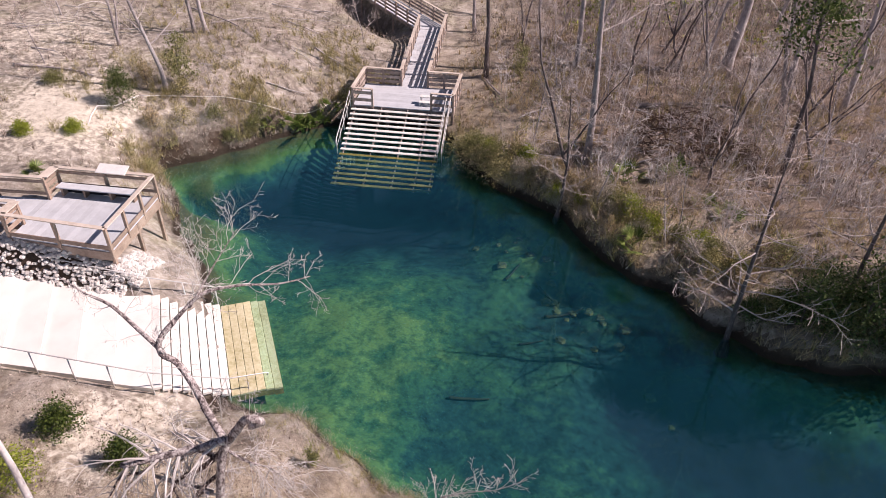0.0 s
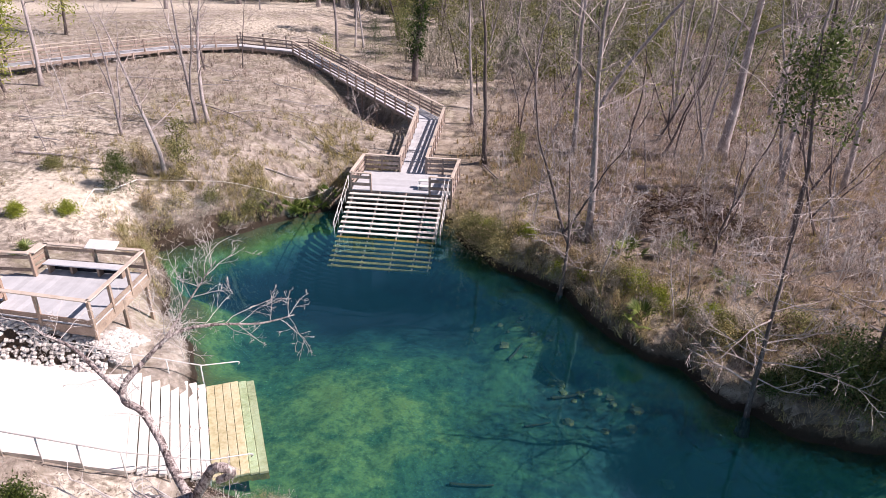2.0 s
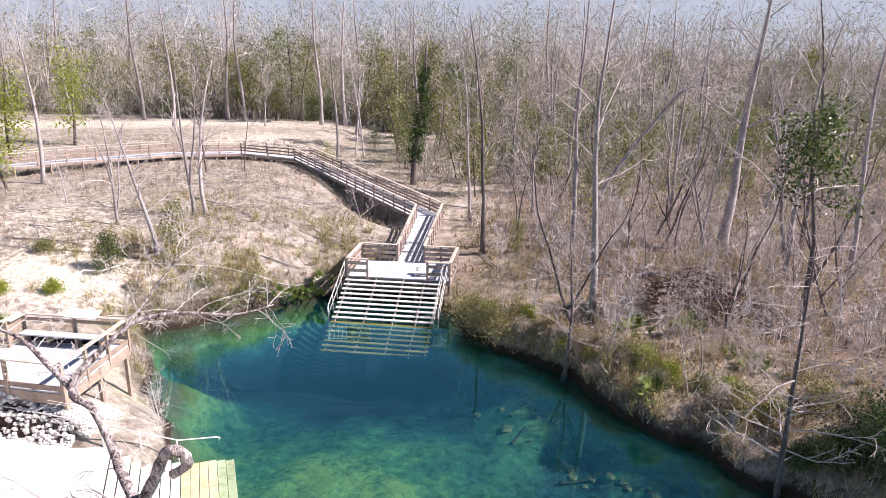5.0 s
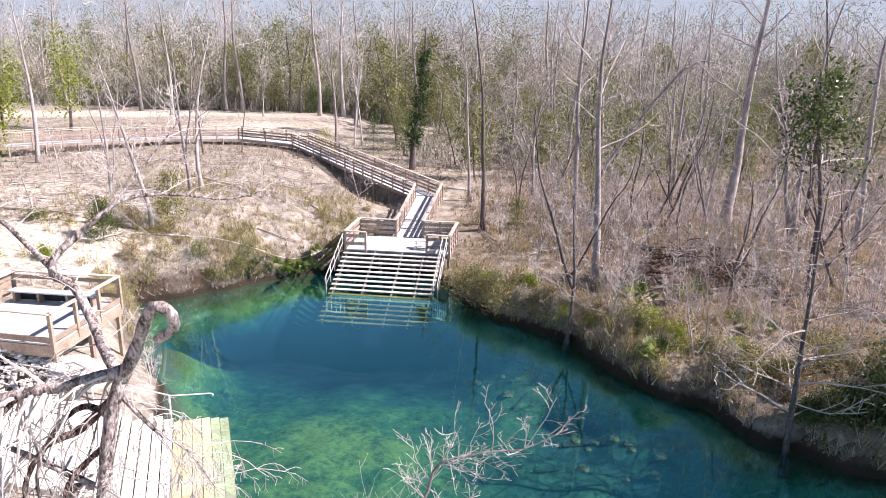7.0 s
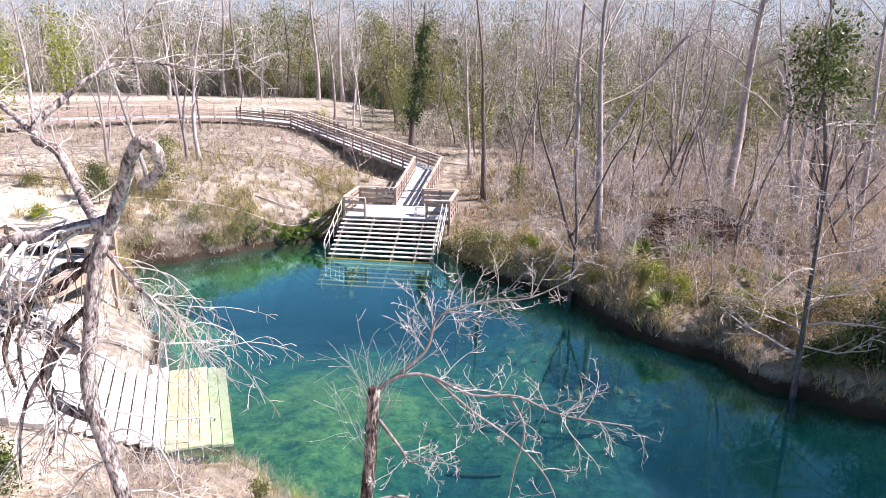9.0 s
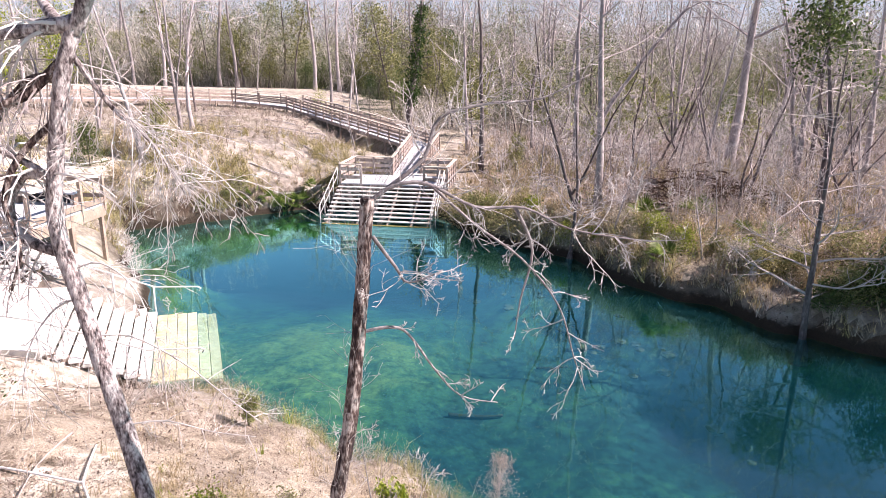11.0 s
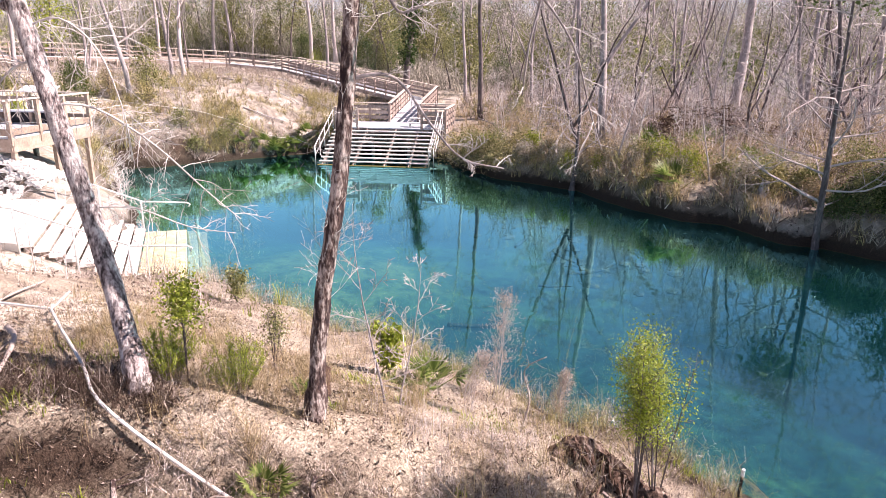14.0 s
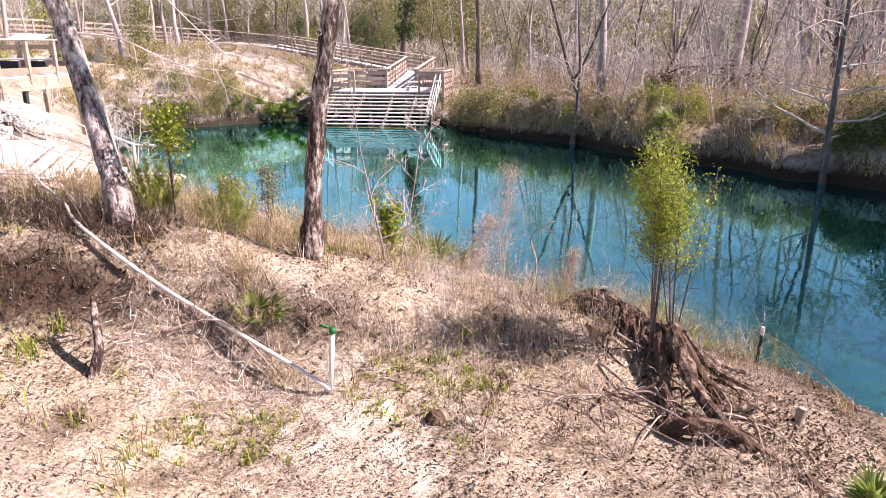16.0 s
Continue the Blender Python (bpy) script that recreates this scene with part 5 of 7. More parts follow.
brush("dry_brush", *P, 2.8, 9, 7, 0.05, FAR_TWIG, 10, "bare brush in the distant woods")
P = scatter(2600, (-70, 24), (26, 96), 12, lambda x, y: np.where((y > 62) | (x > -3), 1.0, 0.0) * off_structures(x, y))
brush("dry_brush", *P, 2.4, 9, 7, 0.045, FAR_TWIG, 11, "bare brush along the forest edge")
P = scatter(1000, (-85, 80), (62, 100), 16, lambda x, y: np.full(x.shape, 1.0))
brush("forest_brush", *P, 8.0, 8, 8, 0.055, FAR_TWIG, 17, "tall grey brush at the forest edge", spread=0.85)
P = scatter(420, (-85, 80), (62, 100), 20, lambda x, y: np.full(x.shape, 1.0))
brush("forest_brush", *P, 6.0, 8, 11, 0.07, FAR_LEAF, 22, "olive green thicket at the forest edge")
P = scatter(3000, (-34, 2), (-12, 30), 14, lambda x, y: off_structures(x, y) * (1 - sand_cover(x, y)) * patchy(x, y, 0.6, 25, 0.1))
brush("dry_brush", *P, 0.62, 9, 7, 0.011, BRUSH, 15, "low bare brush in the clearing")


P = scatter(1300, (-150, 170), (76, 190), 18, lambda x, y: np.full(x.shape, 1.0))
brush("forest_brush", *P, 17.0, 4, 15, 0.075, FAR_TWIG, 19, "bare grey crowns and stems of the distant forest", spread=0.62)
P = scatter(1300, (5.5, 34), (-17, 8), 26, lambda x, y: off_structures(x, y) * east(x, y) * patchy(x, y, 0.8, 28, 0.2, 0.2))
brush("straw_brush", *P, 1.0, 14, 8, 0.010, STRAW, 27, "clumps of straw-coloured dry shrubs on the bank", spread=0.8)
P = scatter(5200, (-18, 2), (-9, 11), 41, lambda x, y: off_structures(x, y) * (1 - 0.7 * sand_cover(x, y)) * patchy(x, y, 0.9, 30, 0.15, 0.2) * np.exp(-np.maximum(shore_distance(x, y), 0) / 7))
brush("olive_brush", *P, 0.62, 10, 7, 0.011, BRUSH_OLIVE, 42, "olive-brown shrubs between the clearing and the water", spread=0.8)
P = scatter(1500, (6.5, 40), (-14, 26), 101, lambda x, y: off_structures(x, y) * east(x, y) * patchy(x, y, 0.45, 31, 0.1, 0.3) * inland(x, y, 0.06))
brush("pale_brush", *P, 1.7, 5, 8, 0.011, PALE_BRUSH, 102, "bleached grey twigs of undergrowth shrubs in the woods", spread=0.9)
P = scatter(700, (6.5, 44), (-13, 40), 103, lambda x, y: off_structures(x, y) * east(x, y) * patchy(x, y, 0.3, 32, 0.3, 0.2))
leaf_scrub = np.stack(P, 1)
scrub = new("green_scrub", leaf_mesh("green_scrub", leaf_scrub + [0, 0, 0.5], 0.06, 46, 0.42, FAR_LEAF, 104))
tagged(scrub, "scattered green leafy scrub under the bare trees", "scrub", kind="stuff")
for seed, xr, yr, count, low, high, mat, lab in ((121, (9, 85), (14, 100), 950, 0.8, 6.5, FAR_LEAF, "loose grey-green leaves of the middle storey among bare trunks"),
                                                 (123, (-85, 12), (61, 105), 700, 0.8, 7.5, FAR_LEAF, "loose grey-green leaves along the forest edge"),
                                                 (127, (-95, 100), (66, 125), 1150, 2.0, 19.0, FAR_GREEN, "soft yellow-green canopy of the distant forest"),
                                                 (129, (8, 70), (26, 78), 420, 1.0, 8.5, FAR_GREEN, "soft yellow-green foliage among the bare trees"),
                                                 (125, (12, 60), (10, 70), 110, 0.6, 4.0, LIME, "fresh green leaf clumps in the understorey")):
    P = scatter(count, xr, yr, seed, lambda x, y: patchy(x, y, 0.16, seed, -0.1, 0.3))
    lift = np.random.RandomState(seed + 1).uniform(low, high, len(P[0]))
    clump = new("middle_storey", leaf_mesh("middle_storey", np.stack([P[0], P[1], P[2] + lift], 1), 0.12, 60, 0.85, mat, seed))
    tagged(clump, lab, "foliage", kind="stuff")


def bank_fringe():
    """Plants that overhang the water's edge."""
    d_keep = lambda x, y: np.exp(-np.maximum(shore_distance(x, y), 0) / 1.3) * off_structures(x, y) * patchy(x, y, 1.3, 29, 0.1, 0.2)
    P = scatter(9000, (5.8, 30), (-19, 3), 31, d_keep, 0.3)
    blades("bank_grass", *P, 12, 0.42, 1.5, 0.009, STRAW, 32, "straw grass overhanging the bank", "grass", base=0.1)
    P = scatter(3200, (5.8, 28), (-19, 3), 45, d_keep, 0.2)
    brush("bank_brush", *P, 0.7, 9, 7, 0.010, DRY_GRASS, 46, "pale straw-grey brush on the sunny bank", spread=1.0)
    P = scatter(2600, (5.8, 28), (-19, 3), 33, d_keep, 0.2)
    brush("bank_brush", *P, 0.75, 9, 7, 0.010, BRUSH_OLIVE, 34, "olive and brown brush overhanging the bank", spread=1.0)
    P = scatter(1600, (6, 30), (-19, 0), 35, d_keep, 0.15)
    brush("bank_brush", *P, 0.9, 6, 5, 0.018, BRUSH, 36, "grey roots and twigs along the bank", spread=1.4)
    lip = lambda x, y: np.exp(-((shore_distance(x, y) - 0.5) / 0.22) ** 2) * off_structures(x, y)
    P = scatter(3600, (-10, 0.2), (-11, 2), 112, lip, 0.2)
    brush("bank_roots", P[0], P[1], P[2] + 0.08, -0.45, 5, 5, 0.009, ROTTEN, 113, "dark roots and stems hanging over the far bank", spread=1.3)
    brush("bank_roots", P[0][::2], P[1][::2], P[2][::2], 0.5, 6, 6, 0.009, BRUSH, 114, "dry brown stems along the top of the far bank", spread=1.2)
    P = scatter(12000, (6.5, 32), (-20, 0), 107, lip, 0.2)
    brush("bank_roots", P[0], P[1], P[2] + 0.06, -0.5, 5, 4, 0.011, ROTTEN, 108, "dark roots hanging from the undercut bank", spread=1.1)
    brush("bank_roots", P[0][::3], P[1][::3], P[2][::3] + 0.1, -0.42, 5, 5, 0.008, BRUSH, 109, "pale dead roots and straw hanging over the bank", spread=1.5)
    P = scatter(2600, (6.5, 32), (-20, 0), 110, lip, 0.25)
    blades("bank_grass", *P, 12, 0.46, 1.9, 0.010, STRAW, 111, "straw grass drooping over the undercut bank", "grass", lean=1.6, base=0.12)
    P = scatter(5200, (-10, 0.5), (-12, 2.5), 37, d_keep, 0.2)
    brush("bank_brush", *P, 0.6, 9, 7, 0.010, BRUSH_OLIVE, 38, "brown brush along the far bank", spread=0.9)
    edge = lambda x, y: np.exp(-np.maximum(shore_distance(x, y), 0) / 0.8) * off_structures(x, y)
    P = scatter(3600, (-10, 0.5), (-12, 2.5), 43, edge, 0.03)
    brush("bank_brush", *P, 0.36, 8, 6, 0.009, BRUSH, 44, "bare roots and dry stems at the water's edge", spread=1.3)
    P = scatter(4200, (-10, 0.5), (-12, 2.5), 39, d_keep, 0.25)
    blades("bank_grass", *P, 12, 0.4, 1.3, 0.009, STRAW, 40, "straw grass on the far bank", "grass", base=0.1)


bank_fringe()

# ---- the near bank ----


def limb(g, pts, r0, r1, sides=6, rng=None, rough=0.0):
    pts = [Vector(p) for p in pts]
    # a smooth line through the given joints
    out = []
    for i in range(len(pts) - 1):
        a, b, c, d = pts[max(i - 1, 0)], pts[i], pts[i + 1], pts[min(i + 2, len(pts) - 1)]
        for k in range(4):
            t = k / 4
            out.append(0.5 * ((2 * b) + (c - a) * t + (2 * a - 5 * b + 4 * c - d) * t * t + (3 * b - a - 3 * c + d) * t ** 3))
    out.append(pts[-1])
    n = len(out) - 1
    g.tube(out, [r0 + (r1 - r0) * i / n for i in range(n + 1)], sides, rough=rough, rng=rng)
    return out


def sprout(g, line, count, length, r, rng, u0=0.1, u1=1.0, depth=1, droop=0.0, up=0.0, kids=4, spread=0.9, minr=0.004):
    """Side twigs along a limb."""
    n = len(line) - 1
    for k in range(count):
        u = rng.uniform(u0, u1)
        i = min(int(u * n), n - 1)
        ax = (line[i + 1] - line[i]).normalized()
        side = ax.orthogonal().normalized()
        side.rotate(Matrix.Rotation(rng.uniform(0, 6.283), 3, ax))
        dd = ax * rng.uniform(0.2, 0.9) + side + Vector((0, 0, up))
        grow(g, line[i], dd, length * rng.uniform(0.5, 1.2), r * rng.uniform(0.6, 1.1), depth, rng, kids, droop, spread, 0.16, 4, None, 0.5, minr)


def crooked_tree():
    """The leaning tree with a hooked broken top over the stairs."""
    rng = random.Random(101)
    t = thing("tree", (6.6, -30.5, gz(6.6, -30.5)), "leaning pale-barked tree with a hooked broken top and dead hanging limbs", "tree")
    g = Geo()
    zb = gz(6.6, -30.5)
    limb(g, [(6.66, -30.55, zb - 0.3), (6.58, -30.48, zb + 0.15), (6.42, -30.33, 2.8), (6.05, -30.03, 3.7), (5.8, -29.95, 4.55), (5.5, -29.83, 5.5), (5.28, -29.75, 6.3),
             (5.33, -29.7, 7.0), (5.5, -29.65, 7.9), (5.7, -29.6, 8.5)], 0.112, 0.08, 12, rng, 0.09)
    limb(g, [(6.7, -30.6, zb - 0.25), (6.62, -30.52, zb + 0.1), (6.48, -30.4, zb + 0.5)], 0.17, 0.10, 10, rng, 0.14)
    part("trunk", g, BARK_LICHEN, t, "pale lichen-patched bark", smooth=True)
    g = Geo()
    limb(g, [(5.68, -29.6, 8.4), (5.95, -29.66, 8.85), (6.2, -29.78, 9.3), (6.38, -29.85, 9.48), (6.5, -29.78, 9.38), (6.45, -29.65, 9.15), (6.2, -29.6, 8.95)], 0.08, 0.06, 10, rng, 0.12)
    part("broken_hook", g, BARK_LICHEN, t, "broken limb bent over like a hook", smooth=True)
    g = Geo()
    a = limb(g, [(5.68, -29.6, 8.35), (5.2, -29.2, 8.55), (4.75, -28.75, 8.75), (4.4, -28.55, 9.15), (4.05, -28.47, 9.28), (4.0, -28.3, 9.5), (4.25, -28.05, 9.8)], 0.075, 0.05, 8, rng, 0.1)
    b = limb(g, [(4.05, -28.44, 9.33), (3.5, -28.2, 9.6), (2.9, -27.95, 9.88), (2.3, -27.8, 9.98), (1.6, -27.5, 10.05)], 0.05, 0.014, 6)
    c = limb(g, [(4.25, -28.05, 9.8), (4.7, -27.7, 10.2), (5.3, -27.4, 10.25), (6.0, -27.1, 10.15), (6.6, -26.95, 10.3)], 0.042, 0.009, 6)
    d = limb(g, [(4.5, -27.9, 10.0), (4.9, -27.3, 10.7), (5.3, -27.0, 11.3)], 0.025, 0.008, 5)
    e = limb(g, [(5.7, -29.6, 8.5), (5.2, -29.8, 8.4), (4.6, -30.0, 8.3), (3.9, -30.2, 8.15)], 0.085, 0.06, 8, rng, 0.12)
    f = limb(g, [(5.3, -29.75, 6.0), (4.85, -29.75, 6.15), (4.72, -29.75, 6.5), (4.9, -29.7, 6.85), (5.15, -29.7, 6.9), (4.7, -29.8, 7.2), (4.2, -29.9, 7.5)], 0.065, 0.035, 8, rng, 0.12)
    h = limb(g, [(4.9, -29.7, 6.85), (4.6, -29.9, 6.4), (4.4, -29.95, 5.8), (4.35, -30.0, 5.2)], 0.035, 0.012, 6)
    k = limb(g, [(5.6, -29.6, 8.2), (5.9, -29.4, 7.6), (6.2, -29.2, 7.2), (6.5, -29.1, 6.6)], 0.035, 0.01, 6)
    part("limb", g, BARK_LICHEN, t, "crooked grey limbs", smooth=True)
    g = Geo()
    low1 = limb(g, [(5.62, -29.88, 5.05), (6.0, -29.7, 5.0), (6.5, -29.5, 4.6), (6.95, -29.35, 4.1), (7.3, -29.25, 3.75)], 0.016, 0.005, 5)
    low2 = limb(g, [(5.95, -30.0, 4.0), (6.35, -29.75, 3.95), (6.8, -29.5, 3.7), (7.3, -29.4, 3.62)], 0.012, 0.004, 5)
    low3 = limb(g, [(5.5, -29.83, 5.5), (5.2, -29.9, 5.35), (4.9, -30.0, 4.9), (4.75, -30.05, 4.3)], 0.016, 0.005, 5)
    low4 = limb(g, [(5.4, -29.8, 5.8), (5.75, -29.75, 5.9), (6.1, -29.7, 5.6), (6.3, -29.7, 5.0), (6.35, -29.7, 4.5)], 0.014, 0.004, 5)
    part("hanging_limb", g, TWIG_PALE, t, "thin pale hanging limbs", smooth=True)
    g = Geo()
    for line, n, ln_ in ((low1, 26, 0.6), (low2, 14, 0.45), (low3, 30, 0.75), (low4, 26, 0.65)):
        sprout(g, line, n, ln_, 0.006, rng, 0.1, depth=1, droop=-0.12, kids=4, minr=0.0022)
    part("twig_tangle", g, TWIG_PALE, t, "fine pale hanging twigs")
    g = Geo()
    m1 = limb(g, [(5.6, -29.6, 8.2), (5.15, -29.75, 7.75), (4.75, -29.9, 7.55), (4.45, -30.0, 7.0), (4.5, -30.0, 6.5)], 0.06, 0.02, 7, rng, 0.15)
    m2 = limb(g, [(5.5, -29.65, 7.9), (5.0, -29.5, 7.9), (4.5, -29.45, 7.45), (4.2, -29.5, 6.8), (4.25, -29.55, 6.2)], 0.05, 0.015, 7, rng, 0.15)
    m3 = limb(g, [(5.4, -29.65, 7.5), (5.0, -29.8, 7.1), (4.8, -29.9, 6.6), (4.95, -29.95, 6.1), (4.8, -30.0, 5.6)], 0.045, 0.015, 7, rng, 0.15)
    m4 = limb(g, [(4.6, -30.0, 8.3), (4.2, -30.1, 7.9), (3.8, -30.2, 7.8), (3.5, -30.3, 7.3)], 0.04, 0.015, 6, rng, 0.15)
    part("dead_limb", g, BARK_NEAR, t, "dark broken dead limbs", smooth=True)
    g = Geo()
    for ml in (m1, m2, m3, m4):
        sprout(g, ml, 12, 0.9, 0.012, rng, depth=1, droop=-0.25)
    part("twig_tangle", g, TWIG, t, "hanging dead twigs")
    g = Geo()
    sprout(g, b, 14, 0.9, 0.012, rng, depth=2, droop=0.0, minr=0.003)
    sprout(g, c, 18, 0.9, 0.008, rng, 0.15, depth=2, kids=4, minr=0.003)
    sprout(g, d, 15, 1.0, 0.008, rng, depth=2, up=0.4, minr=0.003)
    sprout(g, a, 9, 0.7, 0.012, rng, depth=1)
    sprout(g, e, 34, 1.4, 0.03, rng, depth=1, droop=-0.25)
    sprout(g, f, 20, 1.2, 0.022, rng, depth=1, droop=-0.25)
    sprout(g, f, 6, 0.7, 0.012, rng, depth=1, droop=-0.25)
    sprout(g, h, 6, 0.7, 0.012, rng, depth=1, droop=-0.2)
    sprout(g, k, 34, 1.1, 0.008, rng, depth=2, droop=-0.22, kids=4)
    part("crown", g, TWIG_PALE, t, "bare pale twigs")


def snapped_tree():
    """The dark tree with a snapped top and long drooping side limbs."""
    rng = random.Random(102)
    zb = gz(8.4, -30.2)
    t = thing("tree", (8.4, -30.2, zb), "dark scaly-barked tree with a snapped top and bare drooping limbs", "tree")
    g = Geo()
    limb(g, [(8.38, -30.2, zb - 0.3), (8.42, -30.2, zb + 0.2), (8.46, -30.15, 2.7), (8.55, -30.12, 3.4), (8.64, -30.1, 3.9), (8.74, -30.05, 4.6), (8.82, -30.0, 5.5), (8.86, -29.95, 6.1),
             (8.9, -29.9, 6.8)], 0.092, 0.07, 12, rng, 0.09)
    limb(g, [(8.36, -30.22, zb - 0.3), (8.4, -30.2, zb + 0.1), (8.43, -30.18, zb + 0.4)], 0.17, 0.088, 10, rng, 0.14)
    part("trunk", g, BARK_NEAR, t, "dark trunk with pale scales", smooth=True)
    g = Geo()
    a = limb(g, [(8.88, -29.9, 6.72), (9.15, -29.85, 6.92), (9.5, -29.8, 6.95), (10.0, -29.75, 6.72), (10.5, -29.7, 6.72), (11.0, -29.65, 6.5), (11.8, -29.6, 6.4)], 0.026, 0.007, 7, rng, 0.08)
    b = limb(g, [(9.1, -29.85, 6.9), (9.45, -29.7, 7.2), (9.6, -29.6, 7.6), (10.1, -29.5, 7.75), (10.6, -29.4, 7.8), (11.1, -29.3, 8.05)], 0.025, 0.006, 6)
    c = limb(g, [(9.55, -29.8, 6.93), (10.0, -29.8, 6.55), (10.5, -29.8, 6.2), (10.9, -29.75, 5.7), (11.1, -29.7, 5.1), (11.25, -29.65, 4.7)], 0.018, 0.005, 6)
    d = limb(g, [(10.4, -29.7, 6.73), (10.6, -29.6, 6.25), (10.5, -29.6, 5.7), (10.45, -29.5, 5.2)], 0.02, 0.006, 5)
    e = limb(g, [(8.8, -30.0, 5.35), (9.1, -29.9, 5.4), (9.3, -29.8, 5.3), (9.6, -29.8, 4.9), (9.9, -29.8, 4.6), (10.3, -29.7, 4.5)], 0.022, 0.006, 5)
    f = limb(g, [(8.95, -29.9, 6.4), (9.2, -29.95, 6.1), (9.35, -30.0, 5.95), (9.7, -30.0, 6.1)], 0.025, 0.007, 5)
    part("limb", g, BARK, t, "long thin drooping grey limbs", smooth=True)
    g = Geo()
    for line, n, ln_, dr in ((a, 26, 0.75, 0.02), (b, 26, 0.7, 0.05), (c, 9, 0.45, -0.08), (d, 5, 0.4, -0.08), (e, 9, 0.35, -0.05), (f, 12, 0.5, 0.0)):
        sprout(g, line, n, ln_, 0.008, rng, 0.2, depth=2, droop=dr, kids=4, minr=0.0026)
    top = [Vector((8.82, -29.95, 5.9)).lerp(Vector((8.9, -29.9, 6.75)), i / 16) for i in range(17)]
    sprout(g, top, 44, 0.9, 0.0034, rng, 0.0, 1.0, depth=1, up=1.3, kids=2, minr=0.0014)
    mid = [Vector((8.5, -30.13, 3.0)).lerp(Vector((8.8, -30.0, 5.4)), i / 24) for i in range(25)]
    sprout(g, mid, 34, 0.5, 0.0032, rng, 0.0, 1.0, depth=1, up=0.5, kids=3, minr=0.0016)
    part("crown", g, TWIG_PALE, t, "thin pale grey sprouts")


def fan_palm(x, y, s, seed, label="green saw palmetto with stiff fan leaves"):
    rng = random.Random(seed)
    t = thing("palmetto", (x, y, gz(x, y)), label, "palmetto", "palmettos")
    z = gz(x, y)
    for k in range(rng.randint(7, 10)):
        a, el = rng.uniform(0, 6.28), rng.uniform(0.35, 1.35)
        d = Vector((math.cos(a) * math.cos(el), math.sin(a) * math.cos(el), math.sin(el)))
        root = Vector((x, y, z))
        hub = root + d * s * rng.uniform(0.35, 0.6)
        g = Geo()
        g.tube([root, hub], [0.012 * s, 0.008 * s], 4, cap=False)
        sd = d.cross(Vector((0, 0, 1))).normalized()
        nn = 13
        for j in range(nn):
            w = (j / (nn - 1) - 0.5) * 2.5
            bd = (d * math.cos(w) + sd * math.sin(w)).normalized()
            tip = hub + bd * s * rng.uniform(0.42, 0.58) - Vector((0, 0, 0.08 * s * abs(w)))
            wd = bd.cross(d.cross(sd)).normalized() * 0.034 * s
            m = hub.lerp(tip, 0.4) + Vector((0, 0, 0.015 * s))
            g.add([hub, m - wd, m + wd, tip], [(0, 1, 2), (1, 3, 2)])
        part("leaf", g, PALM, t)
    return t


def plume(x, y, h, seed, w=0.2, material=None, label="dry feathery dog-fennel plume, pinkish brown"):
    rng = random.Random(seed)
    t = thing("dry_plant", (x, y, gz(x, y)), label, "plant", "dry plants")
    z = gz(x, y)
    tips = []
    for k in range(3):
        g = Geo()
        line = limb(g, [(x + rng.gauss(0, 0.03), y, z - 0.05), (x + rng.gauss(0, 0.06), y + rng.gauss(0, 0.05), z + h * 0.5), (x + 0.08 + rng.gauss(0, 0.08), y + rng.gauss(0, 0.08), z + h)], 0.009, 0.003, 4)
        tips += line[len(line) // 3:]
        sprout(g, line, 16, w * 1.6, 0.003, rng, 0.25, 0.95, depth=1, up=0.8, kids=3, minr=0.0015)
        part("stem", g, TWIG, t)
    cs = []
    for p in tips:
        u = min(1.0, (p.z - z) / h)
        for k in range(9):
            cs.append(p + Vector((rng.gauss(0, 1), rng.gauss(0, 1), rng.gauss(0, 1))) * w * (0.35 + 0.9 * math.sin(math.pi * min(1, max(0.05, (u - 0.2) / 0.8)))) * 0.55)
    me = leaf_mesh("plume", cs, 0.012, 16, 0.04, material or FENNEL, seed)
    ob = new("plume", me)
    ob.data.transform(Matrix.Translation((-x, -y, -z)))
    ob.parent = t


def leafy_sapling(x, y, h, seed, stems, w, material, label, size=0.03, per=22, low=0.45, lean=0.16, name="sapling", leaf_spread=0.06):
    rng = random.Random(seed)
    z = gz(x, y)
    t = thing(name, (x, y, z), label, "sapling", "saplings")
    tips = []
    for k in range(stems):
        g = Geo()
        a = rng.uniform(0, 6.28)
        o = Vector((math.cos(a), math.sin(a), 0)) * w * rng.uniform(0.3, 1.0)
        hh = h * rng.uniform(0.7, 1.0)
        line = limb(g, [(x, y, z - 0.05), (x + o.x * 0.4, y + o.y * 0.4, z + hh * 0.45), (x + o.x, y + o.y, z + hh)], 0.005 + 0.003 * h, 0.003, 5)
        for i in range(len(line)):
            if line[i].z > z + h * low:
                tips += [line[i]] * 2
        n0 = len(g.v)
        sprout(g, line, 9, h * lean, 0.004, rng, low, 1.0, depth=1, up=0.7, kids=3, minr=0.002)
        tips += [Vector(v) for v in g.v[n0::7] if v[2] > z + h * low]
        part("stem", g, BARK_DARK, t)
    rng.shuffle(tips)
    me = leaf_mesh("foliage", tips[:420], size, per, leaf_spread, material, seed)
    me.transform(Matrix.Translation((-x, -y, -z)))
    ob = new("foliage", me)
    ob.parent = t


